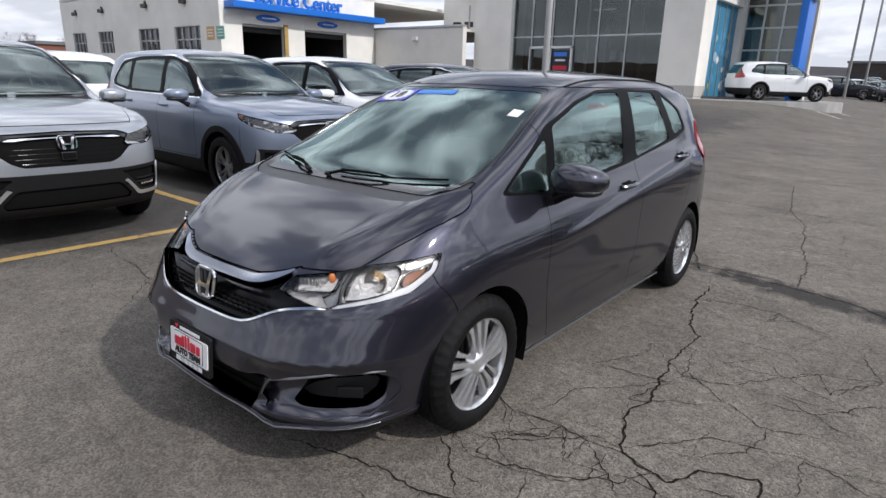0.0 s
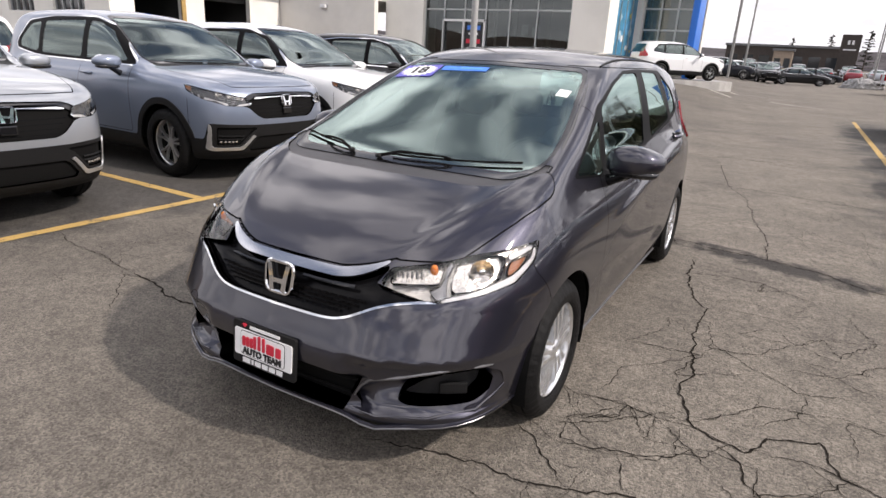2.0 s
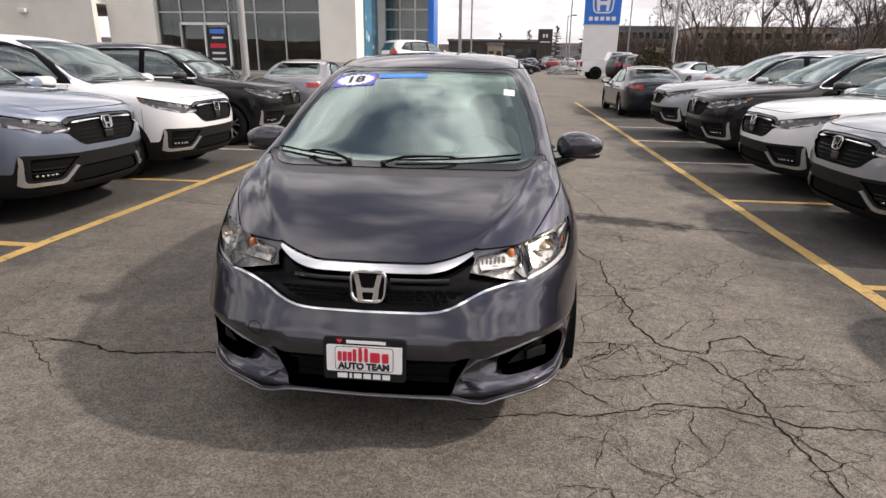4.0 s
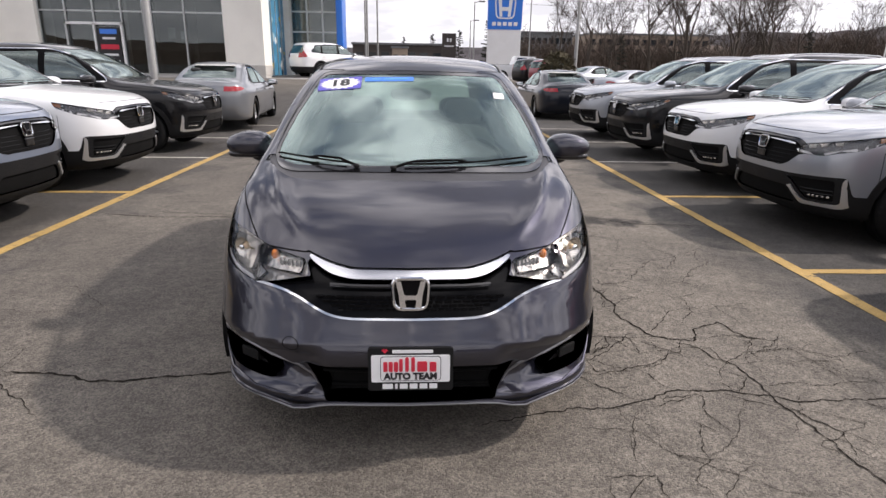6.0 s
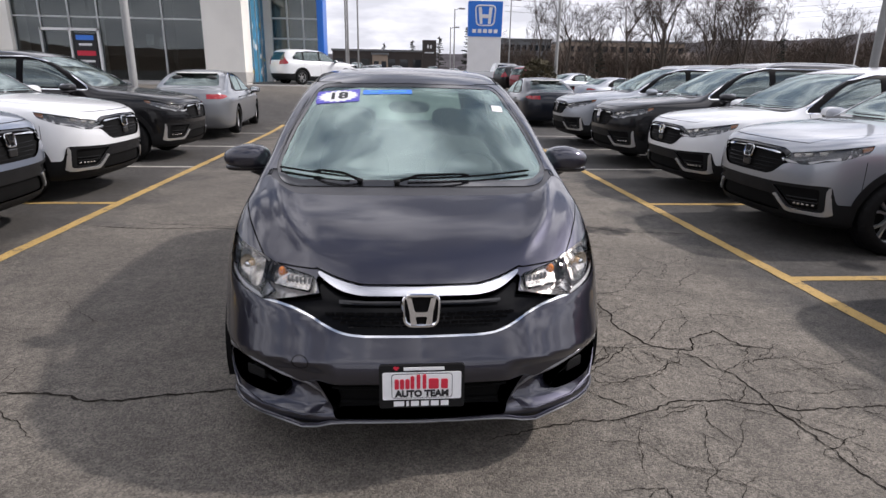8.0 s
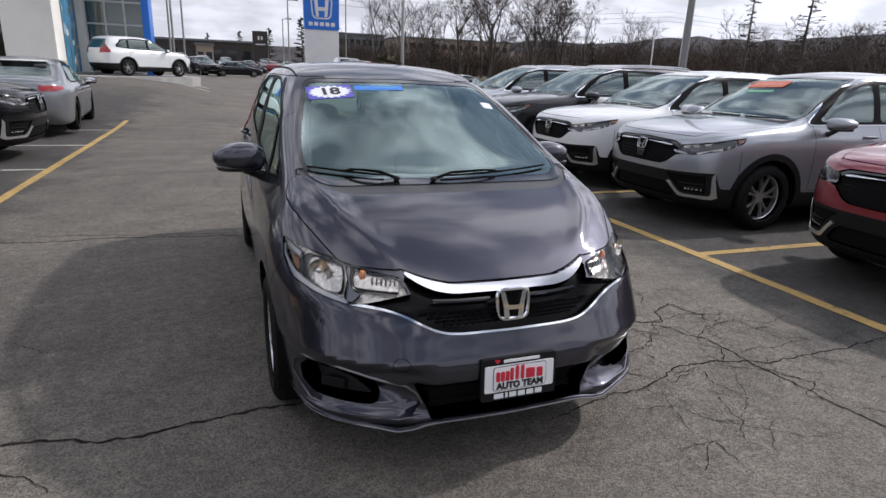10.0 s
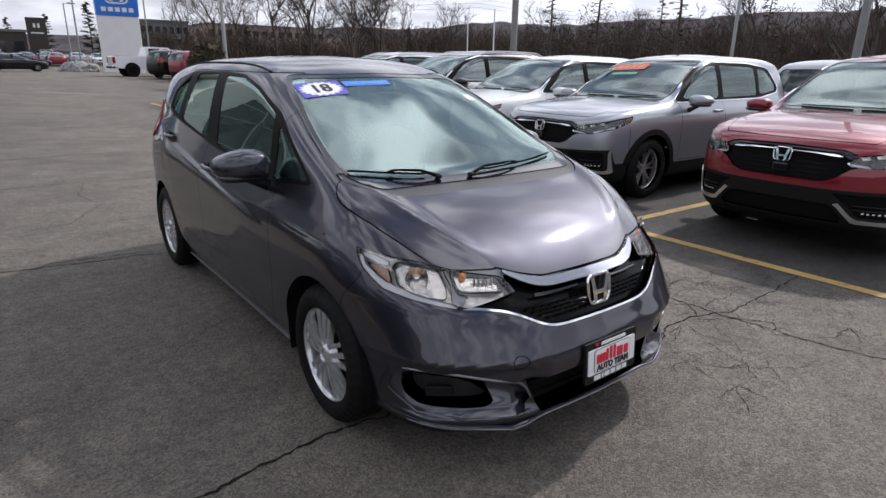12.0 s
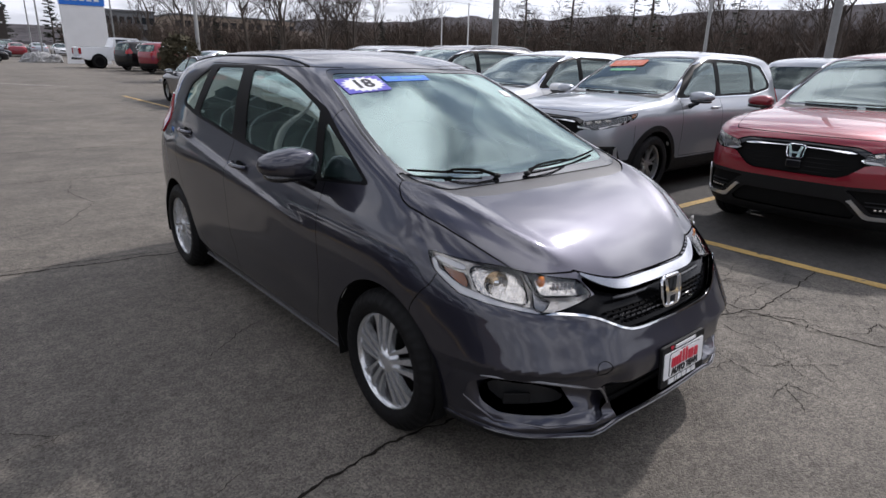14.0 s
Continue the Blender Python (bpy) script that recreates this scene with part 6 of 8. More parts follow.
    def bump_at(x, y, z):
        return np.where(z < 0.80, y - bump_line(z), 9.0)
    bumper = body.parted(lambda x, y, z: bump_at(x, y, z) + GAP)[0]
    body = body.parted(lambda x, y, z: bump_at(x, y, z) - GAP)[1]
    part("front_bumper", bumper.both(), G, car)
    tail_b = body.parted(lambda x, y, z: np.where(z < 0.92, 2.86 - y, 9.0) + GAP)[0]
    body = body.parted(lambda x, y, z: np.where(z < 0.92, 2.86 - y, 9.0) - GAP)[1]
    part("rear_bumper", tail_b.both(), G, car)
    d1 = curve((0.15, 0.62), (0.25, 0.575), (0.55, 0.485), (0.9, 0.53), (1.5, 0.66))
    d2 = curve((0.15, 1.50), (0.4, 1.535), (0.9, 1.585), (1.45, 1.66))
    d3 = curve((0.15, 1.90), (0.30, 2.05), (0.5, 2.24), (0.70, 2.37), (0.9, 2.46), (1.05, 2.46), (1.2, 2.38), (1.5, 2.2))
    sill = lambda x, y, z: np.where(x > 0.45, z - 0.232, 9.0)
    belt = lambda x, y, z: np.where((x > 0.4), 1.43 - z, -9.0)
    door_zone = lambda x, y, z: np.minimum(sill(x, y, z), belt(x, y, z))
    for nm, a, b in (("front_door", d1, d2), ("rear_door", d2, d3)):
        f = lambda x, y, z, a=a, b=b: -np.minimum(np.minimum(y - a(z), b(z) - y), door_zone(x, y, z))
        d = body.parted(lambda x, y, z: f(x, y, z) + GAP)[0]
        body = body.parted(lambda x, y, z: f(x, y, z) - GAP)[1]
        for o in (d, d.mirrored()):
            part(nm, o, G, car)
    fend, body = body.parted(lambda x, y, z: np.where(z < 1.06, y - d1(z), 9.0))
    for o in (fend, fend.mirrored()):
        part("front_fender", o, G, car)
    part("body_shell", body.both(), G, car)
    # dark lining behind the panel gaps, and wheel housings
    part("body_lining", inner.both(), M["gap"], car)
    for y0 in (0.0, 2.53):
        for k in (1, -1):
            bm = bmesh.new()
            n = 26
            a0, a1 = radians(-18), radians(198)
            rows = []
            for x in (0.50, 0.828):
                r = 0.349
                rows.append([bm.verts.new((k * x, y0 + (0.012 if y0 == 0 else 0.0) + r * math.cos(a0 + (a1 - a0) * i / n), 0.30 + r * math.sin(a0 + (a1 - a0) * i / n))) for i in range(n + 1)])
            for u, v in zip(rows, rows[1:]):
                for i in range(n):
                    bm.faces.new((u[i], u[i + 1], v[i + 1], v[i]))
            c = bm.verts.new((k * 0.50, y0, 0.30))
            for i in range(n):
                bm.faces.new((c, rows[0][i], rows[0][i + 1]))
            part("wheel_housing", bm, M["gap"], car)
    tyre, rim, disc = tyre_mesh(0.301, 0.185, 0.205), cover_rim_mesh(0.209), disc_mesh(0.20)
    for y0 in (0.0, 2.53):
        for k in (1, -1):
            wheel(car, pose(k * 0.748, y0, 0.301, 17 * y0 + 20, 0, 0 if k > 0 else 180), tyre, rim, disc)
    # lip, sills, mirrors, handles, wipers
    bm = bmesh.new()
    pts = []
    for a in np.linspace(-78, 78, 41):
        d = np.array([math.sin(radians(a)), -math.cos(radians(a)), 0.0])
        p = S.cast(np.array([0.0, -0.12, 0.222]), d[None])[0]
        pts.append((p[0] + d[0] * 0.004, p[1] + d[1] * 0.008, 0.228 - 0.022 * math.exp(-((abs(p[0]) - 0.43) / 0.07) ** 2) + 0.012 * smooth01((abs(p[0]) - 0.55) / 0.25)))
    tube(bm, pts, 0.008, 8)
    lip = part("front_lip", bm, G, car, smooth=True)
    # thin paler tube: the lip's highlight put into its colour
    bm = bmesh.new()
    tube(bm, [(x * 1.006, y - 0.006 * (1 if abs(x) < 0.6 else 0.3), z - 0.004) for x, y, z in pts[4:-4]], 0.004, 6)
    part("lip_edge", bm, M["satin_dark"], lip, "paler grey line painted as the lip's highlight", smooth=True)
    for k in (1, -1):
        bm = bmesh.new()
        tube(bm, [(k * (side_x(S, y, 0.23) - 0.012), y, 0.192) for y in np.linspace(0.40, 2.14, 12)], 0.006, 8)
        part("sill_trim", bm, M["satin_dark"], car, smooth=True)
        door_mirror(car, k, 0.900, 0.600, 1.025, 1.04, G, "grey")
        for y, z in ((1.425, 0.893), (2.36, 0.985)):
            x = side_x(S, y, z)
            # thin near-black oval on the panel: painted shade of the handle hollow
            bm = blob(0, 0, 0, 0.004, 0.055, 0.032, 2.3, 8)
            part("handle_recess", bm, M["gap"], car, smooth=True, at=pose(k * (x + 0.001), y - 0.01, z))
            bm = bmesh.new()
            tube(bm, [(k * 0.000, -0.095, 0), (k * 0.026, -0.07, 0.002), (k * 0.034, 0.0, 0.004), (k * 0.026, 0.075, 0.006), (0, 0.10, 0.008)], [0.012, 0.013, 0.014, 0.013, 0.012], 8)
            part("door_handle", bm, G, car, smooth=True, at=pose(k * x, y, z))

    def wiper(x0, x1, dy):
        bm = bmesh.new()
        pts = []
        for t in np.linspace(0, 1, 14):
            x = x0 + (x1 - x0) * t
            y = -0.012 + 0.22 * x * x + dy * t
            pts.append((x, y, top_z(S, x, y) + 0.010))
        tube(bm, pts, 0.005, 6)
        w = part("wiper", bm, M["gap"], car, "black windscreen wiper", smooth=True)
        bm = bmesh.new()
        mid = pts[6]
        a = (x0 - 0.05 * (1 if x1 > x0 else -1), pts[0][1] - 0.035, top_z(S, x0, pts[0][1] - 0.035) + 0.010)
        tube(bm, [a, (pts[1][0], pts[1][1] - 0.014, pts[1][2] + 0.016), (pts[4][0], pts[4][1] - 0.010, pts[4][2] + 0.016), (mid[0], mid[1] - 0.003, mid[2] + 0.012)], [0.008, 0.007, 0.006, 0.004], 6)
        part("wiper_pivot", blob(a[0], a[1], a[2], 0.016, 0.016, 0.011, 2.2, 8), M["black_matte"], w, smooth=True)
        box(bm, mid[0] - 0.018, mid[0] + 0.018, mid[1] - 0.006, mid[1] + 0.006, mid[2] - 0.004, mid[2] + 0.011, 0.003)
        part("wiper_arm", bm, M["gap"], w, smooth=True)
    for k in (1, -1):
        bm = bmesh.new()
        tube(bm, [(k * 0.672, 0.075, 1.020), (k * 0.664, 0.20, 1.062), (k * 0.640, 0.42, 1.168), (k * 0.590, 0.70, 1.300), (k * 0.545, 0.92, 1.392)], [0.006, 0.008, 0.008, 0.008, 0.005], 6)
        part("pillar_line", bm, M["black_gloss"], car, "black windshield edge strip", smooth=True)
    wiper(-0.03, 0.56, 0.02)
    wiper(-0.30, -0.63, 0.03)
    # round cover of the towing eye
    bm = bmesh.new()
    ring = [Vector((-0.44 + 0.030 * math.cos(a), nose_y(S, 0.44 - 0.030 * math.cos(a), 0.478 + 0.026 * math.sin(a)) - 0.0004, 0.478 + 0.026 * math.sin(a))) for a in [2 * math.pi * i / 24 for i in range(25)]]
    tube(bm, ring, 0.0014, 5, False)
    part("tow_cover_line", bm, M["gap"], car)
    # roof seams
    for k in (1, -1):
        bm = bmesh.new()
        tube(bm, [(k * (0.555 - 0.01 * abs(y - 1.7)), y, top_z(S, 0.555 - 0.01 * abs(y - 1.7), y) + 0.001) for y in np.linspace(1.05, 2.7, 16)], 0.006, 6)
        part("roof_seam", bm, M["black_matte"], car, smooth=True)
    bm = bmesh.new()
    pts = [(x, 2.95, 1.412 - 0.10 * x * x) for x in np.linspace(-0.50, 0.50, 15)]
    tube(bm, pts, [0.012] + [0.022] * 13 + [0.012], 8)
    part("rear_spoiler", bm, G, car, smooth=True)
    cabin(car, 0.36, 0.30, 0.98, 1.88, 0.47, 0.66, 1.30)
    part("cabin_floor", block(-0.66, 0.66, 0.05, 3.0, 0.30, 0.34), M["interior"], car)
    part("headliner", blob(0, 1.85, 1.405, 0.44, 0.72, 0.02, 4, 10), M["headliner"], car, smooth=True)
    for k in (1, -1):
        bm = bmesh.new()
        tube(bm, [(k * 0.615, 0.22, 1.00), (k * 0.565, 0.58, 1.175), (k * 0.495, 0.99, 1.365)], 0.024, 8)
        part("pillar_trim", bm, M["cowl"], car, "dark grey pillar trim", smooth=True)
    return car


M["cowl"] = mat("dark_grey_plastic", (0.05, 0.05, 0.054), 0.45, grain=0.15, size=200, stain=0.1, stain_size=6)
M["satin_dark"] = mat("satin_grey_trim", (0.20, 0.20, 0.21), 0.3, 0.7)
HERO = build_hatch(pose(-0.004, -0.008, 0, 0, 0, 0.6))


def plate():
    """A dealer plate in a black frame on the front bumper."""
    t = thing("licence_plate", HERO.matrix_world @ pose(0, nose_y(HATCH, 0, 0.40) - 0.016, 0.402, -4) @ Matrix.Diagonal((0.95, 1.0, 0.95, 1.0)), "white dealer plate with red wordmark bars in a black frame", "plate")
    part("plate_frame", slab(rounded([(-0.163, -0.088), (0.163, -0.088), (0.163, 0.086), (-0.163, 0.086)], 0.012), 0.012), M["black_matte"], t, "black plastic frame")
    part("plate_sheet", slab(rounded([(-0.150, -0.052), (0.150, -0.052), (0.150, 0.058), (-0.150, 0.058)], 0.008), 0.006, pose(0, -0.004, 0)), M["white_plate"], t)
    part("plate_panel", slab(rounded([(-0.116, -0.046), (0.116, -0.046), (0.116, 0.054), (-0.116, 0.054)], 0.014), 0.003, pose(0, -0.0055, 0)), M["black_ink"], t)
    part("plate_field", slab(rounded([(-0.1135, -0.0435), (0.1135, -0.0435), (0.1135, 0.0515), (-0.1135, 0.0515)], 0.012), 0.003, pose(0, -0.0068, 0)), M["white_plate"], t)
    # red wordmark, as plain bars
    x = -0.104
    for w, h in ((0.016, 0.040), (0.016, 0.040), (0.016, 0.040), (0.014, 0.052), (0.014, 0.058), (0.014, 0.058), (0.038, 0.041), (0.026, 0.039)):
        part("wordmark_bar", slab(rounded([(x, 0.0), (x + w, 0.0), (x + w, h), (x, h)], 0.006), 0.003, pose(0, -0.0095, -0.007)), M["red_ink"], t)
        x += w + (0.004 if w == 0.016 else 0.009)
    letters("AUTO TEAM", 0.036, 0.001, M["black_ink"], t, pose(0, -0.0085, -0.027), "plate_lettering", 0.0019)
    x = -0.108
    for w in (0.040, 0.010, 0.030, 0.030, 0.030, 0.030):
        part("dealer_bar", slab([(x, -0.080), (x + w, -0.080), (x + w, -0.060), (x, -0.060)], 0.003, pose(0, -0.003, 0)), M["white_plate"], t, "white block in place of a name")
        x += w + 0.008
    part("top_bar", slab([(-0.07, 0.066), (0.085, 0.066), (0.085, 0.078), (-0.07, 0.078)], 0.003, pose(0, -0.003, 0)), M["white_plate"], t)
    part("red_heart", slab([(-0.098, 0.066), (-0.086, 0.078), (-0.092, 0.083), (-0.098, 0.079), (-0.104, 0.083), (-0.110, 0.078)], 0.003, pose(0, -0.004, 0)), M["red_ink"], t)


plate()


def stickers():
    """Window stickers inside the windshield."""
    def on_glass(x, y):
        p = np.array([x, y, top_z(HATCH, x, y)])
        n = HATCH.normal(p[None])[0]
        zax = Vector(n)
        xax = Vector((1, 0, 0)) - zax * zax.x
        xax.normalize()
        yax = zax.cross(xax)
        # slab lies in x, z and faces -y: map -y to the outward normal
        mtx = Matrix((xax, -zax, yax)).transposed().to_4x4()
        mtx.translation = Vector(p) - zax * 0.0022
        return HERO.matrix_world @ mtx
    m = on_glass(-0.405, 0.770)
    t = thing("year_sticker", m, "violet price sticker with white starburst and number inside windshield", "sticker")
    part("sticker_sheet", slab(rounded([(-0.122, -0.078), (0.122, -0.078), (0.122, 0.078), (-0.122, 0.078)], 0.01), 0.001), M["violet_ink"], t)
    star = []
    for i in range(36):
        a = 2 * math.pi * i / 36
        r = 1.0 if i % 2 else 0.80
        star.append((0.120 * r * math.cos(a), 0.077 * r * math.sin(a)))
    part("starburst", slab(star, 0.001, pose(0, -0.0015, 0)), M["white_plate"], t)
    letters("18", 0.115, 0.0006, M["black_ink"], t, pose(0, -0.0025, 0), "sticker_lettering", 0.0035)
    t = thing("blue_sticker", on_glass(-0.125, 0.795), "bright blue banner sticker with pale bars inside windshield", "sticker")
    part("sticker_sheet", slab([(-0.14, -0.028), (0.14, -0.028), (0.14, 0.028), (-0.14, 0.028)], 0.001), M["blue_ink"], t)
    part("sticker_bar", slab([(-0.10, -0.010), (-0.05, -0.010), (-0.05, 0.012), (-0.10, 0.012)], 0.001, pose(0, -0.0015, 0)), M["mural_sky"], t)
    part("sticker_bar", slab([(-0.03, -0.010), (0.11, -0.010), (0.11, 0.012), (-0.03, 0.012)], 0.001, pose(0, -0.0015, 0)), M["mural_sky"], t)
    t = thing("white_sticker", on_glass(0.495, 0.67), "small white service sticker inside windshield", "sticker")
    part("sticker_sheet", slab([(-0.03, -0.035), (0.03, -0.035), (0.03, 0.035), (-0.03, 0.035)], 0.001), M["white_plate"], t)


stickers()

# ---- the other cars ----
SUV = Shape(
    top=curve((-1.1, 0.86), (-0.88, 0.955), (-0.5, 1.04), (0.0, 1.10), (0.38, 1.135), (0.8, 1.365), (1.2, 1.565), (1.5, 1.64), (2.0, 1.675), (2.8, 1.665), (3.4, 1.60), (3.65, 1.52), (3.9, 1.40)),
    wide=curve((-1.1, 0.76), (-0.7, 0.86), (-0.4, 0.905), (0.0, 0.925), (1.5, 0.92), (2.7, 0.925), (3.2, 0.90), (3.6, 0.84), (3.9, 0.75)),
    side=curve((0.15, -0.06), (0.3, -0.02), (0.5, -0.008), (0.62, 0.0), (0.8, 0.0), (0.95, -0.012), (1.03, -0.05), (1.1, -0.095), (1.3, -0.145), (1.55, -0.23), (1.8, -0.4)),
    nose=curve((0.1, -0.68), (0.22, -0.80), (0.32, -0.875), (0.5, -0.915), (0.66, -0.93), (0.8, -0.915), (0.92, -0.88), (1.0, -0.80), (1.2, -0.5)),
    plan=curve((0.0, 0.0), (0.3, 0.014), (0.5, 0.05), (0.65, 0.11), (0.75, 0.18), (0.85, 0.32), (0.92, 0.52), (1.0, 0.9)),
    tail=curve((0.15, 3.40), (0.4, 3.62), (0.7, 3.69), (1.0, 3.68), (1.2, 3.60), (1.5, 3.43), (1.6, 3.36), (1.8, 3.2)),
    tail_plan=curve((0.0, 0.0), (0.4, 0.015), (0.6, 0.06), (0.75, 0.14), (0.85, 0.28), (0.92, 0.5), (1.0, 0.9)),
    bottom=0.22, axle=2.66, hub=0.35,
    crown=curve((-1.0, 0.06), (0.0, 0.05), (0.5, 0.06), (1.0, 0.10), (2.0, 0.10), (3.4, 0.12), (3.9, 0.15)), sharp=26.0)
SEDAN = Shape(
    top=curve((-1.1, 0.66), (-0.85, 0.76), (-0.4, 0.86), (0.0, 0.92), (0.42, 0.965), (0.9, 1.20), (1.3, 1.37), (1.7, 1.435), (2.1, 1.44), (2.6, 1.37), (3.1, 1.19), (3.45, 1.06), (3.9, 1.03), (4.1, 0.95)),
    wide=curve((-1.1, 0.76), (-0.7, 0.86), (-0.3, 0.915), (0.0, 0.925), (2.8, 0.925), (3.3, 0.90), (3.8, 0.84), (4.1, 0.75)),
    side=curve((0.1, -0.06), (0.25, -0.02), (0.5, 0.0), (0.75, -0.002), (0.85, -0.03), (0.92, -0.08), (1.0, -0.12), (1.2, -0.20), (1.4, -0.31), (1.6, -0.45)),
    nose=curve((0.1, -0.75), (0.2, -0.86), (0.4, -0.92), (0.6, -0.92), (0.72, -0.86), (0.8, -0.78), (1.0, -0.4)),
    plan=curve((0.0, 0.0), (0.3, 0.02), (0.5, 0.06), (0.65, 0.13), (0.75, 0.21), (0.85, 0.36), (0.92, 0.55), (1.0, 0.9)),
    tail=curve((0.1, 3.75), (0.3, 3.92), (0.5, 3.97), (0.75, 3.96), (0.95, 3.90), (1.05, 3.86), (1.3, 3.8)),
    tail_plan=curve((0.0, 0.0), (0.4, 0.03), (0.6, 0.09), (0.75, 0.18), (0.85, 0.34), (0.92, 0.55), (1.0, 0.9)),
    bottom=0.17, axle=2.83, hub=0.33,
    crown=curve((-1.0, 0.06), (0.4, 0.06), (1.0, 0.12), (2.2, 0.12), (3.2, 0.10), (4.0, 0.08)), sharp=26.0)

SUV_FORM = dict(
    shape=SUV, arch=0.400, clad=0.065, sill=0.40, tyre=(0.352, 0.235, 0.235), track=0.80,
    ws=[(-0.8, 1.140), (0.64, 1.142), (0.715, 1.175), (0.66, 1.35), (0.575, 1.575), (-0.8, 1.592)], ws_y=(0.1, 1.6),
    panes=[[(0.66, 1.135), (1.50, 1.135), (1.50, 1.530), (1.30, 1.515), (1.05, 1.435)], [(1.60, 1.135), (2.48, 1.150), (2.47, 1.510), (1.60, 1.535)], [(2.56, 1.155), (3.05, 1.21), (3.02, 1.30), (2.80, 1.470), (2.56, 1.505)]],
    dlo=[(0.50, 1.100), (2.5, 1.115), (3.10, 1.185), (3.12, 1.25), (2.85, 1.505), (2.3, 1.560), (1.45, 1.565), (1.0, 1.460)],
    rear=[(-0.9, 1.12), (0.66, 1.14), (0.56, 1.50), (-0.9, 1.52)], rear_y=3.2,
    head=[(-0.115, 0.778), (-0.082, 0.862), (0.10, 0.890), (0.32, 0.930), (0.545, 0.975), (0.50, 0.905), (0.36, 0.838), (0.10, 0.775)],
    tail=[(3.36, 1.02), (3.46, 1.16), (3.50, 1.42), (3.62, 1.40), (3.75, 1.05), (3.75, 0.93), (3.42, 0.95)],
    grille=[(-0.3, 0.648), (0.33, 0.650), (0.40, 0.680), (0.505, 0.770), (0.575, 0.778), (0.575, 0.812), (0.500, 0.880), (0.42, 0.902), (-0.3, 0.922)], bar_z=(0.888, 0.925),
    wing=[(-0.3, 0.870), (0.388, 0.864), (0.440, 0.847), (0.512, 0.794), (0.60, 0.793), (0.60, 0.776), (0.503, 0.776), (0.424, 0.832), (0.380, 0.847), (-0.3, 0.852)],
    low=[(-0.3, 0.592), (0.44, 0.594), (0.60, 0.600), (0.825, 0.606), (0.84, 0.450), (0.95, 0.450), (0.95, 0.22), (-0.3, 0.22)], mouth=[(-0.3, 0.478), (0.37, 0.476), (0.405, 0.462), (0.51, 0.350), (0.49, 0.332), (-0.3, 0.328)],
    trim=[(-0.3, 0.516), (0.40, 0.514), (0.450, 0.500), (0.572, 0.374), (0.800, 0.366), (0.808, 0.600), (0.822, 0.602), (0.828, 0.352), (0.800, 0.336), (0.560, 0.336), (0.434, 0.478), (0.385, 0.493), (-0.3, 0.495)],
    pod=[(0.40, 0.566), (0.780, 0.574), (0.774, 0.392), (0.592, 0.398), (0.490, 0.502)],
    strip=[(-0.112, 0.782), (0.10, 0.778), (0.36, 0.840), (0.50, 0.907), (0.508, 0.925), (0.34, 0.860), (0.10, 0.797), (-0.104, 0.804)],
    emblem=0.822, hood=(0.955, 0.33), mirror=(1.045, 0.70, 1.17), dash=(0.75, 1.45, 2.35, 0.72, 0.72, 1.42))
SEDAN_FORM = dict(
    shape=SEDAN, arch=0.365, clad=0.0, sill=0.0, tyre=(0.33, 0.225, 0.225), track=0.80,
    ws=[(-0.8, 0.975), (0.62, 0.978), (0.69, 1.01), (0.62, 1.18), (0.52, 1.365), (-0.8, 1.385)], ws_y=(0.1, 1.6),
    panes=[[(0.70, 0.965), (1.62, 0.965), (1.62, 1.335), (1.30, 1.300), (1.0, 1.170)], [(1.72, 0.965), (2.55, 0.985), (2.45, 1.240), (2.15, 1.330), (1.72, 1.345)]],
    dlo=[(0.55, 0.930), (2.6, 0.945), (2.95, 1.02), (2.50, 1.290), (2.1, 1.375), (1.5, 1.375), (0.98, 1.200)],
    rear=[(-0.9, 1.08), (0.60, 1.08), (0.50, 1.33), (-0.9, 1.36)], rear_y=2.55,
    head=[(-0.06, 0.63), (-0.06, 0.68), (0.12, 0.70), (0.36, 0.74), (0.50, 0.76), (0.45, 0.70), (0.30, 0.66), (0.12, 0.62)],
    tail=[(3.58, 0.865), (3.64, 0.905), (3.80, 0.915), (4.10, 0.915), (4.10, 0.815), (3.80, 0.815)],
    grille=[(-0.3, 0.50), (0.40, 0.50), (0.44, 0.62), (0.40, 0.68), (-0.3, 0.70)], bar_z=(0.665, 0.70),
    low=[(-0.3, 0.30), (0.60, 0.30), (0.70, 0.17), (-0.3, 0.17)], mouth=[(-0.3, 0.42), (0.4, 0.42), (0.36, 0.32), (-0.3, 0.32)],
    emblem=0.60, hood=(0.72, 0.36), mirror=(1.02, 0.78, 1.0), dash=(0.75, 1.5, 2.45, 0.55, 0.70, 1.25))
CAR_CACHE = {}


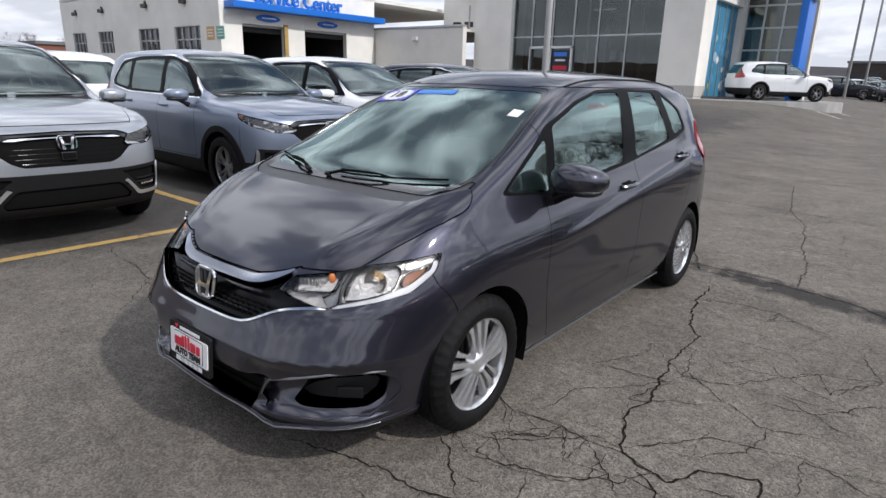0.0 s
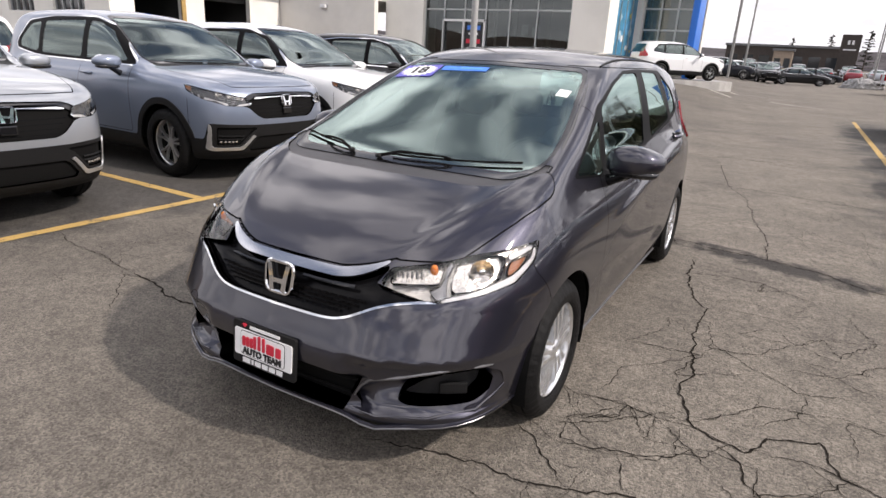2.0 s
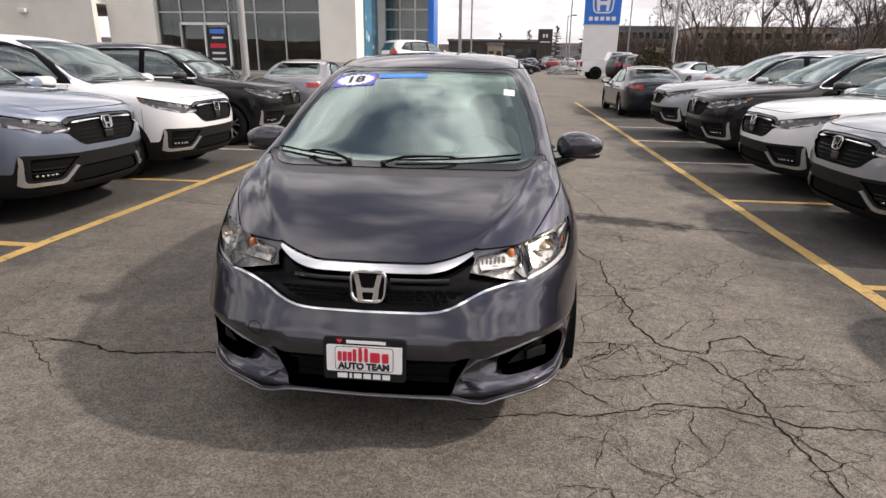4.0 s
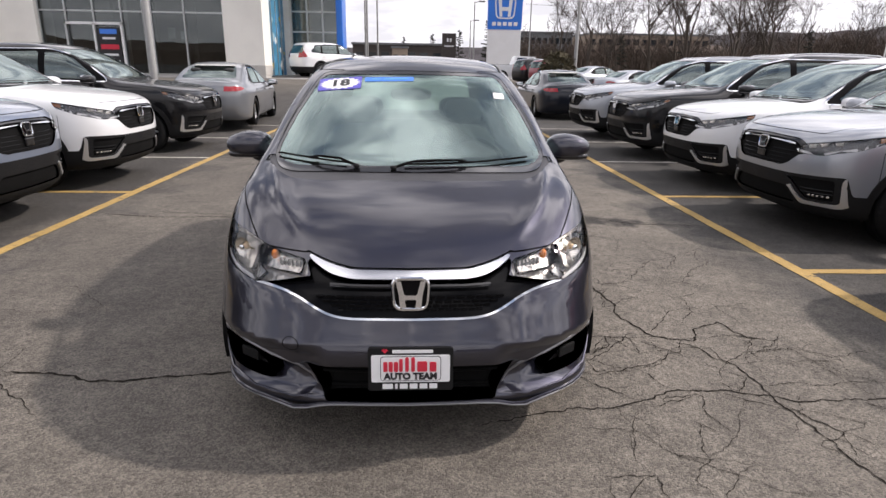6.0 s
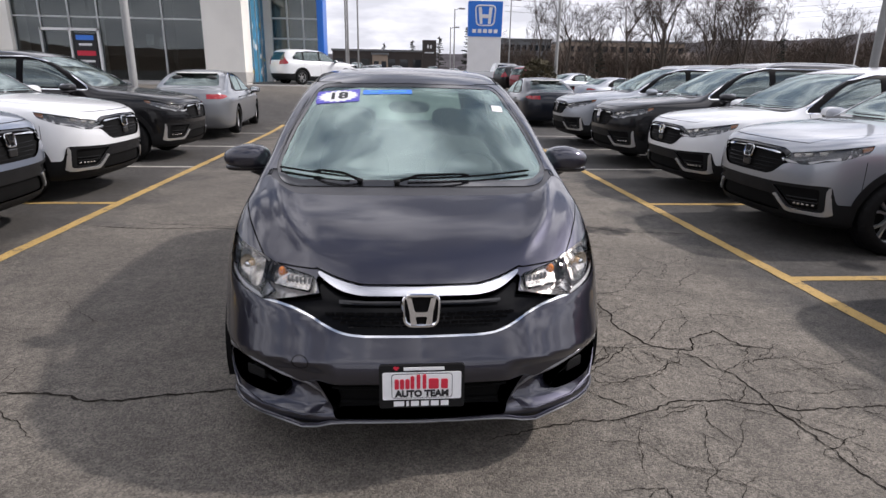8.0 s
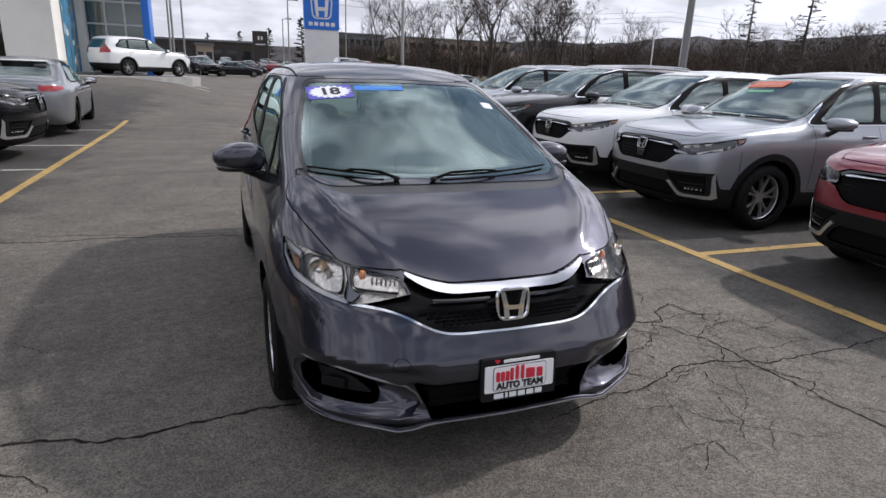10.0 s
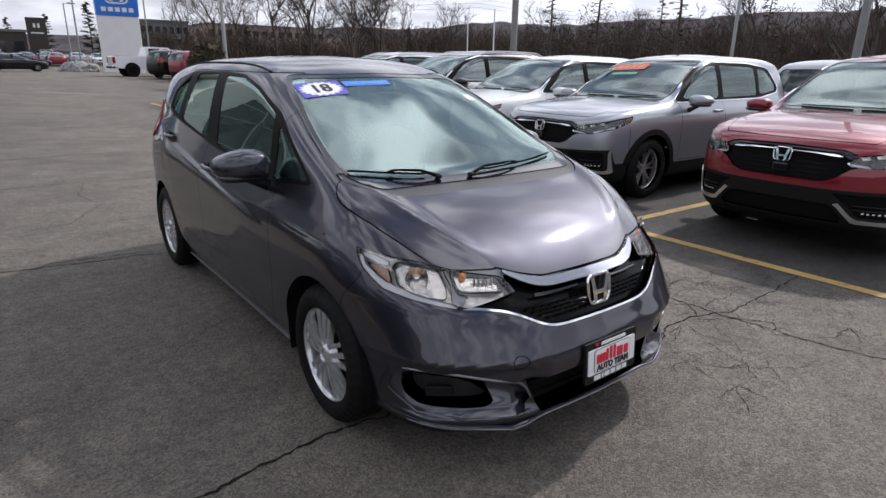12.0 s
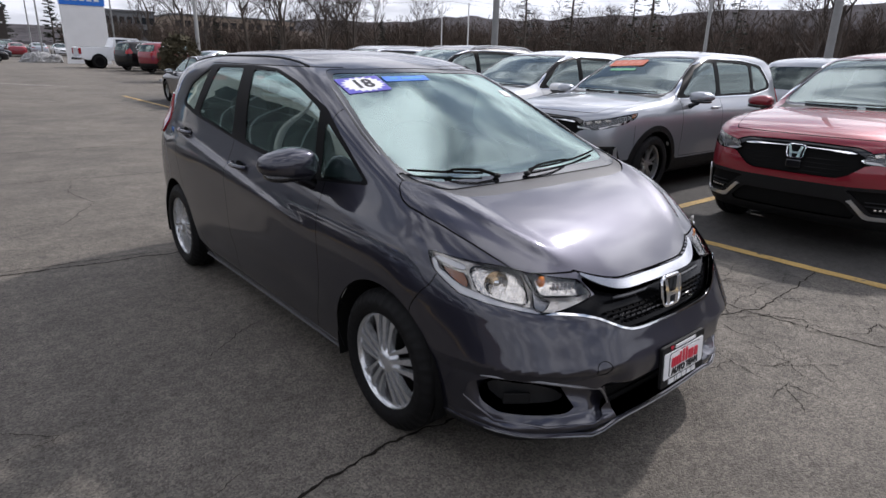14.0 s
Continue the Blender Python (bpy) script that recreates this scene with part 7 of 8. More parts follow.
def car_meshes(form, fine):
    """The panels of a car of one form, cut once and shared: (name, mesh, parent name, label); paint goes on later."""
    S = form["shape"]
    out = []
    body = S.skin(fine)
    inner = Sheet(body.p - body.n * 0.02, body.n, list(body.f))
    R, ax, hub = form["arch"], S.axle, S.hub

    def arch(r):
        return lambda x, y, z: np.where(x > 0.45, np.minimum(np.hypot(y, z - hub), np.hypot(y - ax, z - hub)) - r, 9.0)
    body, inner = body.parted(arch(R))[1], inner.parted(arch(R + 0.01))[1]
    GAP = 0.0028

    def add(nm, sheet, key, label="", pair=False, sunk=0.0, wall=True):
        if not sheet.f:
            return
        s = sheet.sunk(sunk, wall) if sunk else sheet
        for o in ((s, s.mirrored()) if pair else (s.both(),)):
            out.append((nm, mesh_of(nm, o, M[key] if key != "paint" else M["paint_silver"]), key, label))

    ws = polygon(*rounded(form["ws"], 0.05))
    y0, y1 = form["ws_y"]
    wsf = lambda grow: (lambda x, y, z: np.where((y > y0) & (y < y1), ws(x, z) - grow, 9.0))
    seal, body = body.parted(wsf(0.018))
    pane, seal = seal.parted(wsf(-0.004))
    inner = inner.parted(wsf(-0.01))[1]
    add("windshield", pane, "glass_car", "", sunk=0.004, wall=False)
    add("windshield_seal", seal, "black_gloss")
    g = lambda pts, r=0.03, grow=0.0: (lambda x, y, z, q=polygon(*rounded(pts, r)): np.where(x > 0.45, q(y, z) - grow, 9.0))
    line, rest = body.parted(g(form["dlo"], 0.05, 0.013))
    trim, line = line.parted(g(form["dlo"], 0.05))
    body = rest
    inner = inner.parted(g(form["dlo"], 0.05, -0.02))[1]
    add("window_trim", line, "chrome", "thin chrome window trim", True, -0.004)
    for i, pts in enumerate(form["panes"]):
        w, trim = trim.parted(g(pts))
        add("side_window", w, "glass_car" if i == 0 else "glass_dark", "", True, 0.004, False)
    add("window_surround", trim, "black_satin", "", True)
    rw = polygon(*rounded(form["rear"], 0.05))
    ry = form["rear_y"]
    w, body = body.parted(lambda x, y, z: np.where(y > ry, rw(x, z), 9.0))
    inner = inner.parted(lambda x, y, z: np.where(y > ry, rw(x, z) + 0.01, 9.0))[1]
    add("rear_window", w, "glass_dark", "", False, 0.004, False)
    cb, sb = math.cos(radians(35)), math.sin(radians(35))
    hq = polygon(*rounded(form["head"], 0.015, 3))
    hf = lambda x, y, z: np.where((y < 0.3) & (x > 0.25), hq(cb * x + sb * y, z), 9.0)
    h, body = body.parted(hf)
    inner = inner.parted(hf)[1]
    add("headlight", h, "lamp_dark", "clear headlight with dark housing", True, 0.04)
    add("headlight_lens", h, "lens", "", True, 0.003, False)
    if "strip" in form:
        st = h.parted(lambda x, y, z, q=polygon(*form["strip"]): q(cb * x + sb * y, z))[0]
        add("running_light", st, "lamp_white", "bright running light strip", True, 0.005)
        st = h.parted(lambda x, y, z, q=polygon((0.42, 0.892), (0.50, 0.922), (0.540, 0.970), (0.44, 0.950)): q(cb * x + sb * y, z))[0]
        add("side_reflector", st, "amber_dark", "amber side reflector", True, 0.014)
    tq = polygon(*rounded(form["tail"], 0.03))
    t, body = body.parted(lambda x, y, z: np.where(x > 0.42, tq(y, z), 9.0))
    add("tail_light", t, "tail_red", "red tail light", True, -0.012)
    fr = lambda pts: (lambda x, y, z, q=polygon(*pts): np.where(y < -0.3, q(x, z), 9.0))
    gr, body = body.parted(fr(form["grille"]))
    z0 = form["bar_z"][0]
    bar, gr = gr.parted(lambda x, y, z: z0 - 0.05 * np.clip(x - 0.15, 0, 1) - 0.48 * np.clip(x - 0.40, 0, 1) - z)
    if "wing" in form:
        wing, gr = gr.parted(fr(form["wing"]))
        add("grille_wing", wing, "chrome", "chrome grille wing", False, -0.008)
        add("grille_brow", bar, "black_gloss", "", False, 0.012)
    else:
        add("grille_bar", bar, "chrome", "chrome grille bar", False, -0.006)
    add("grille", gr, "grille_black", "gloss black grille", False, 0.03)
    low, body = body.parted(fr(form["low"]))
    if "trim" in form:
        tr, low = low.parted(fr(form["trim"]))
        pod, low = low.parted(fr(form["pod"]))
        add("bumper_trim", tr, "satin", "satin silver bumper trim", True, -0.012)
        add("fog_pod", pod, "black_pocket", "black fog lamp pod", True, 0.028)
    mouth, low = low.parted(fr(form["mouth"]))
    add("lower_bumper", low, "black_matte", "black lower bumper cladding")
    add("lower_intake", mouth, "gap", "", False, 0.05)
    if form["clad"]:
        c, body = body.parted(lambda x, y, z: np.where(x > 0.5, np.minimum(arch(R + form["clad"])(x, y, z), np.where((y > 0) & (y < ax), z - form["sill"], 9)), 9.0))
        add("arch_cladding", c, "black_matte", "black plastic arch and sill cladding", True, -0.012)
        c, body = body.parted(lambda x, y, z: np.where(y > ax, z - 0.52, 9.0))
        add("rear_cladding", c, "black_matte", "", False)
    hz, hy = form["hood"]
    hl = polygon((-0.3, -1.2), (0.50, -1.2), (0.60, -0.72), (0.76, -0.1), (0.74, hy), (0.60, hy - 0.05), (-0.3, hy - 0.09))
    hood_at = lambda x, y, z: np.where((z > hz - 0.05) & (y < 0.7), np.maximum(hl(x, y), hz - z), 9.0)
    hood = body.parted(lambda x, y, z: hood_at(x, y, z) + GAP)[0]
    body = body.parted(lambda x, y, z: hood_at(x, y, z) - GAP)[1]
    add("hood", hood, "paint")
    cowl, body = body.parted(lambda x, y, z: np.where((np.abs(x) < 0.72) & (z > hz) & (z < form["ws"][0][1] + 0.03), np.maximum(hy - 0.12 - y, y - hy - 0.25), 9.0))
    add("cowl", cowl, "black_matte")
    ya, yb, yc = form["panes"][0][0][0] - 0.10, (form["panes"][0][1][0] + form["panes"][1][0][0]) / 2, form["panes"][1][1][0] + 0.06
    zt = form["dlo"][0][1] + 0.01
    for nm, a, b in (("front_door", ya, yb), ("rear_door", yb, yc)):
        f = lambda x, y, z, a=a, b=b: np.where((x > 0.5), -np.minimum(np.minimum(y - a, b - y - (0.0 if b == yb else 1) * np.clip(0.75 - z, 0, 1) * 0.9), np.minimum(z - max(form["sill"], 0.24) - 0.02, zt + 0.3 - z)), 9.0)
        d = body.parted(lambda x, y, z: f(x, y, z) + GAP)[0]
        body = body.parted(lambda x, y, z: f(x, y, z) - GAP)[1]
        add(nm, d, "paint", "", True)
    fb = lambda x, y, z: np.where(z < hz - 0.1, y + 0.40, 9.0)
    b = body.parted(lambda x, y, z: fb(x, y, z) + GAP)[0]
    body = body.parted(lambda x, y, z: fb(x, y, z) - GAP)[1]
    add("front_bumper", b, "paint")
    add("body_shell", body, "paint")
    add("body_lining", inner, "gap")
    return out


M["glass_car"] = glass("car_glass", (0.48, 0.54, 0.52), 0.13, (0.86, 1.0, 0.98))
M["lamp_dark"] = mat("smoked_lamp_housing", (0.075, 0.077, 0.082), 0.22, 0.4)


def build_car(form, name, m, key, label, fine=0.034, group="parked cars", full=True, rim_key="rim_dark", category="car"):
    S = form["shape"]
    ck = (id(form), fine)
    if ck not in CAR_CACHE:
        r, w, q = form["tyre"]
        CAR_CACHE[ck] = (car_meshes(form, fine), tyre_mesh(r, w, q), alloy_rim_mesh(q + 0.004, M[rim_key]), disc_mesh(q - 0.01), {})
    panels, tyre, rim, disc, painted = CAR_CACHE[ck]
    car = thing(name, m, label, category, group)
    for nm, me, k, lb in panels:
        if k == "paint":
            pk = (me.name, key)
            if pk not in painted:
                painted[pk] = me.copy()
                painted[pk].materials.clear()
                painted[pk].materials.append(M[key])
            me = painted[pk]
        part(nm, me, None, car, lb)
    for y0 in (0.0, S.axle):
        for k in (1, -1):
            wheel(car, pose(k * form["track"], y0, form["tyre"][0], 31 * y0 + 10, 0, 0 if k > 0 else 180), tyre, rim, disc)
            bm = bmesh.new()
            n = 16
            rr = form["arch"] + 0.005
            rows = [[bm.verts.new((k * x, y0 + rr * math.cos(math.pi * (1.1 * i / n - 0.05)), S.hub + rr * math.sin(math.pi * (1.1 * i / n - 0.05)))) for i in range(n + 1)] for x in (0.50, 0.87)]
            c = bm.verts.new((k * 0.50, y0, S.hub))
            for i in range(n):
                bm.faces.new((rows[0][i], rows[0][i + 1], rows[1][i + 1], rows[1][i]))
                bm.faces.new((c, rows[0][i], rows[0][i + 1]))
            if full:
                part("wheel_housing", bm, M["gap"], car)
            else:
                bm.free()
    part("underbody", block(-0.6, 0.6, -0.5, S.axle + 0.6, S.bottom + 0.03, S.bottom + 0.08), M["gap"], car)
    mx, my, mz = form["mirror"]
    for k in (1, -1):
        door_mirror(car, k, mx - 0.01, my, mz - 0.045, 1.12, M[key], key, 0.80)
    if not full:
        return car
    emblem(car, pose(0, nose_y(S, 0, form["emblem"]) - 0.004, form["emblem"], -8), 1.05)
    yd, yf, yr, z, wd, tp = form["dash"]
    cabin(car, 0.37, yd, yf, yr, z, wd, tp)
    part("headliner", blob(0, yf + 0.75, tp + 0.10, 0.48, 0.62, 0.02, 4, 8), M["headliner"], car, smooth=True)
    hy = form["hood"][1]
    for x0, x1 in ((0.05, 0.58), (-0.50, -0.02)):
        bm = bmesh.new()
        pts = [(x, hy + 0.10 + 0.16 * x * x, top_z(S, x, hy + 0.10 + 0.16 * x * x) + 0.012) for x in np.linspace(x0, x1, 9)]
        tube(bm, pts, 0.005, 5)
        part("wiper", bm, M["black_matte"], car)
    for k in (1, -1):
        for y, dz in ((form["panes"][0][1][0] - 0.12, 0), (form["panes"][1][1][0] - 0.05, 0.02)):
            z = form["dlo"][0][1] - 0.12 + dz
            x = side_x(S, y, z)
            bm = bmesh.new()
            tube(bm, [(0, -0.10, 0), (k * 0.03, -0.07, 0), (k * 0.036, 0, 0), (k * 0.03, 0.07, 0), (0, 0.10, 0)], 0.014, 6)
            part("door_handle", bm, M[key], car, smooth=True, at=pose(k * x, y, z))
    if form is SUV_FORM:
        suv_face(car)
        for k in (1, -1) if "large" in name else ():
            bm = bmesh.new()
            pts = [(k * 0.60, y, top_z(S, 0.60, y) + (0.035 if 1.5 < y < 3.1 else 0.0)) for y in np.linspace(1.35, 3.25, 14)]
            tube(bm, pts, 0.013, 6)
            part("roof_rail", bm, M["satin"], car, smooth=True)
    return car


def suv_face(car):
    """Lamp cells, fog lamps and slats on the nose of the sport-utility cars."""
    S = SUV
    for k in (1, -1):
        for i in range(3):
            x = 0.56 + 0.085 * i
            z = 0.834 + 0.20 * (x - 0.5)
            part("lamp_cell", block(-0.032, 0.032, 0, 0.02, -0.018, 0.014, 0.005), M["chrome_facet"], car, "bright lamp cell", at=pose(k * x, nose_y(S, x, z) + 0.028, z, 0, -k * 9, k * 30))
        for i in range(5):
            x = 0.61 + 0.032 * i
            part("fog_cell", block(-0.010, 0.010, -0.004, 0.01, -0.008, 0.008, 0.003), M["reflector"], car, at=pose(k * x, nose_y(S, x, 0.425) + 0.022, 0.425, 0, 0, k * 30))
        for z in (0.450, 0.482):
            bm = bmesh.new()
            tube(bm, [(k * x, nose_y(S, x, z) + 0.012, z) for x in np.linspace(0.545, 0.765, 6)], 0.007, 5)
            part("fog_slat", bm, M["black_matte"], car)
    for i in range(4):
        bm = bmesh.new()
        z = 0.675 + 0.036 * i
        w = 0.33 + 0.035 * i
        tube(bm, [(x, nose_y(S, abs(x), z) + 0.024, z) for x in np.linspace(-w, w, 15)], 0.005, 5)
        part("grille_slat", bm, M["grille_black"], car)
    for i in range(3):
        bm = bmesh.new()
        z = 0.365 + 0.035 * i
        tube(bm, [(x, nose_y(S, abs(x), z) + 0.030, z) for x in np.linspace(-0.40, 0.40, 11)], 0.006, 5)
        part("intake_slat", bm, M["black_matte"], car)
    part("radar_panel", block(-0.060, 0.060, -0.004, 0.02, -0.035, 0.035, 0.012), M["black_gloss"], car, "gloss black sensor panel", at=pose(0, nose_y(S, 0, 0.72), 0.725))


def park(form, name, x, y, heading, key, label, **kw):
    """heading: degrees; 0 faces -y, 90 faces +x, -90 faces -x."""
    scale = kw.pop("scale", (1.0, 1.0, 1.05) if form is SUV_FORM else None)
    m = pose(x, y, kw.pop("z", land(x, y)), 0, 0, heading)
    if scale:
        m = m @ Matrix.Diagonal((*scale, 1))
    return build_car(form, name, m, key, label, **kw)


ROW_L, ROW_R = "cars parked along the lane, facing it from the showroom side", "cars parked along the lane, facing it from the trees"
park(SUV_FORM, "sport_utility_car", -4.28, -0.10, 90, "paint_silver", "silver sport-utility car with chrome grille in a yellow-lined bay", group=ROW_L)
park(SUV_FORM, "sport_utility_car", -4.38, 2.73, 90, "paint_blue", "grey-blue sport-utility car with alloy wheels in a bay", group=ROW_L)
park(SUV_FORM, "sport_utility_car", -4.40, 5.02, 90, "paint_white", "white sport-utility car with black lower bumper in a bay", group=ROW_L)
park(SUV_FORM, "sport_utility_car", -4.52, 8.25, 90, "paint_black", "black sport-utility car with silver bumper trim in a bay", group=ROW_L)
park(SEDAN_FORM, "saloon_car", -4.93, 14.5, 184.5, "paint_steel", "steel grey saloon car seen from its red tail lights", group=ROW_L)
park(SUV_FORM, "sport_utility_car", 4.28, 0.10, -90, "paint_red", "dark red sport-utility car with black lower bumper", group=ROW_R, scale=None)
SIGNED = park(SUV_FORM, "sport_utility_car", 4.28, 2.85, -90, "paint_lunar", "silver-grey sport-utility car with red windshield sign", group=ROW_R, scale=None)
park(SUV_FORM, "sport_utility_car", 4.42, 5.17, -90, "paint_white", "white sport-utility car in a bay under bare trees", group=ROW_R, scale=None)
park(SUV_FORM, "large_sport_utility_car", 4.50, 7.85, -90, "paint_black", "large black sport-utility car in a bay", group=ROW_R, scale=(1.06, 1.07, 1.06))
park(SUV_FORM, "large_sport_utility_car", 4.55, 10.95, -90, "paint_silver", "large silver-grey sport-utility car in a bay", group=ROW_R, scale=(1.06, 1.07, 1.06))
park(SEDAN_FORM, "saloon_car", 4.5, 18.9, 181, "paint_navy", "dark saloon car seen from its red tail lights", group=ROW_R)
# rows behind
park(SUV_FORM, "sport_utility_car", 12.4, -0.6, 90, "paint_red", "dark red sport-utility car in the row behind", fine=0.034, scale=None, group="cars in the second row")
park(SUV_FORM, "sport_utility_car", 12.6, 2.3, 90, "paint_silver", "silver sport-utility car in the row behind", fine=0.034, scale=None, group="cars in the second row")
park(SUV_FORM, "sport_utility_car", 12.4, 5.0, 90, "paint_steel", "grey sport-utility car in the row behind", fine=0.034, scale=None, group="cars in the second row")
park(SUV_FORM, "sport_utility_car", -13.4, 2.4, -90, "paint_white", "white sport-utility car parked behind the first row", group="cars in the second row")
park(SUV_FORM, "sport_utility_car", -3.45, 31.3, 130, "paint_white", "white sport-utility car displayed on a concrete island", group="display cars", z=0.845)


def windshield_sign():
    """Sale signs behind the windshield of the silver-grey car."""
    for x, y, w, hgt, key, label in ((-0.26, 1.06, 0.27, 0.085, "orange_ink", "faded red-orange sale sign behind a windshield"), (-0.24, 0.90, 0.20, 0.028, "green_ink", "pale green sale sign behind a windshield")):
        p = np.array([x, y, top_z(SUV, x, y)])
        n = Vector(SUV.normal(p[None])[0])
        ax = (Vector((1, 0, 0)) - n * n.x).normalized()
        mtx = Matrix((ax, -n, n.cross(ax))).transposed().to_4x4()
        mtx.translation = Vector(p) - n * 0.001
        t = thing("sale_sign", SIGNED.matrix_world @ mtx, label, "sign")
        part("sign_sheet", slab(rounded([(-w, -hgt), (w, -hgt), (w, hgt), (-w, hgt)], 0.02), 0.001), M[key], t)
        if key == "orange_ink":
            for k in range(4):
                part("sign_bar", slab([(-0.21 + 0.11 * k, -0.03), (-0.13 + 0.11 * k, -0.03), (-0.13 + 0.11 * k, 0.04), (-0.21 + 0.11 * k, 0.04)], 0.001, pose(0, -0.002, 0)), M["sign_faded"], t)


M["sign_faded"] = mat("faded_pink_ink", (0.66, 0.27, 0.20), 0.6)
windshield_sign()

# ---- poles, sign, trees and distance ----
def light_pole(x, y, r, h, key, heads=2, label="tall grey steel lamp post", turn=0, base=True):
    t = thing("street_lamp", pose(x, y, land(x, y), 0, 0, turn), label, "lamp post", "lamp posts")
    bm = bmesh.new()
    tube(bm, [(0, 0, 0), (0, 0, h * 0.5), (0, 0, h)], [r, r * 0.85, r * 0.7], 12)
    part("pole", bm, M[key], t, smooth=True)
    if base:
        bm = bmesh.new()
        lathe(bm, [(0.0, 0.001), (0.0, r * 2.6), (0.55, r * 2.6), (0.60, r * 2.4), (0.60, 0.001)], 16, "Z")
        part("base", bm, M["kerb"], t, "round concrete base")
    for k in range(heads):
        s = 1 if k == 0 else -1
        bm = bmesh.new()
        tube(bm, [(0, 0, h - 0.1), (s * 0.6, 0, h + 0.05)], 0.03, 6)
        box(bm, min(s * 0.55, s * 1.25), max(s * 0.55, s * 1.25), -0.18, 0.18, h, h + 0.14, 0.03)
        part("lamp_head", bm, M["pole_dark"], t)


light_pole(-6.32, 12.27, 0.095, 9.5, "pole", 2, "tall pale steel lamp post beside the parked cars")
light_pole(8.65, 30.9, 0.10, 10.5, "pole", 2, "tall pale steel lamp post beyond the parked cars")
light_pole(14.34, 15.02, 0.13, 11.0, "pole_grey", 2, "thick grey lamp post behind the parked row")
light_pole(21.4, 6.1, 0.14, 11.0, "pole_grey", 2, "thick grey lamp post behind the parked row")
light_pole(33.6, 16.9, 0.11, 10.0, "pole", 1, "pale lamp post with a curved arm")
for x, y, h in ((6.5, 70, 8.2), (13.4, 72, 9.5), (7.4, 86, 7.0), (-4.9, 56, 12.0), (-4.4, 52, 12.0), (-3.9, 58, 10.0)):
    light_pole(x, y, 0.09, h, "pole_grey", 1, "thin distant lamp post", 20, False)
for y, x in ((58, 47), (52, 46)):
    bm = bmesh.new()
    tube(bm, [(0, 0, 0), (0, 0, 7.2)], 0.07, 8)
    t = thing("flag_pole", pose(x, y, land(x, y)), "thin white pole before the far woods", "pole")
    part("pole", bm, M["sign_white"], t)


def pylon():
    """The tall dealer sign: a blue square on a white pier."""
    g = land(8.3, 58)
    t = thing("pylon_sign", pose(8.35, 58, 0, 0, 0, -3), "tall white pylon sign with a blue badge panel", "sign")
    part("pier", block(-1.6, 1.6, -0.45, 0.45, g - 0.2, 5.05, 0.05), M["sign_white"], t, "white metal pier")
    p = part("sign_panel", slab(rounded([(-1.62, 5.05), (1.62, 5.05), (1.66, 8.25), (-1.66, 8.25)], 0.12), 1.0, pose(0, -0.5, 0)), M["blue_panel"], t, "bright blue sign panel")
    # badge: a rounded outline with two bars and a cross bar, and a row of plain blocks
    bm = bmesh.new()
    ring = [Vector((x, -0.53, z)) for x, z in rounded([(-0.82, 6.05), (0.82, 6.05), (0.98, 7.85), (-0.98, 7.85)], 0.42)]
    tube(bm, ring + [ring[0]], 0.07, 6, False)
    part("badge_frame", bm, M["sign_white"], p)
    for k in (-1, 1):
        part("badge_bar", slab([(k * 0.26, 6.2), (k * 0.52, 6.2), (k * 0.68, 7.7), (k * 0.36, 7.7)], 0.04, pose(0, -0.54, 0)), M["sign_white"], p)
    part("badge_cross", slab([(-0.35, 6.72), (0.35, 6.72), (0.35, 7.05), (-0.35, 7.05)], 0.04, pose(0, -0.54, 0)), M["sign_white"], p)
    for i in range(5):
        x = -1.22 + 0.52 * i
        part("word_block", slab([(x, 5.38), (x + 0.36, 5.38), (x + 0.36, 5.72), (x, 5.72)], 0.04, pose(0, -0.54, 0)), M["sign_white"], p)


pylon()


def dark_pylon():
    t = thing("dark_pylon_sign", pose(4.7, 92, 0), "dark grey pylon sign with pale bars", "sign")
    g = land(4.7, 92)
    part("pier", block(-1.05, 1.05, -0.3, 0.3, g - 0.2, 6.4, 0.05), M["block_brown"], t)
    for x0, x1, z0, z1 in ((-0.35, -0.1, 5.2, 5.7), (0.1, 0.35, 5.2, 5.7), (-0.7, 0.7, 4.5, 4.65)):
        part("sign_bar", block(x0, x1, -0.34, -0.3, z0, z1), M["sign_white"], t)


dark_pylon()


def far_block(name, x0, x1, y0, y1, h, key, label, floors=2, bays=8, face="y"):
    """A distant building: walls, roof edge, and windows sunk in its face."""
    g = min(land(x0, y0), land(x1, y1))
    t = thing(name, pose(0, 0, 0), label, "building", "distant buildings")
    part("wall", block(x0, x1, y0, y1, g - 0.5, h), M[key], t)
    part("roof_edge", block(x0 - 0.2, x1 + 0.2, y0 - 0.2, y1 + 0.2, h, h + 0.35), M["block_grey"], t)
    fh = (h - g - 0.6) / floors
    for f in range(floors):
        for b in range(bays):
            w = (x1 - x0) / bays
            x = x0 + w * (b + 0.18)
            z = g + 0.7 + fh * f
            part("window", block(x, x + w * 0.64, y0 - 0.03, y0 + 0.05, z, z + fh * 0.55), M["win_dark"], t)


far_block("commercial_building", -12, 4.6, 112, 124, 5.3, "block_brown", "long low dark brown commercial building far behind", 1, 7)
far_block("commercial_building", -4.6, -1.9, 108, 110, 4.6, "block_tan", "small tan commercial building far behind", 1, 2)
far_block("office_building", 20.0, 31.0, 122, 136, 8.3, "block_grey", "grey office building with window bands behind trees", 3, 9)
far_block("brick_office_building", 36.0, 62.0, 128, 142, 8.6, "block_tan", "tan office building half hidden by bare trees", 3, 14)
far_block("brick_house", -98.0, -78.0, 22, 31, 3.9, "brick_far", "low red brick building beyond the lot", 1, 6)


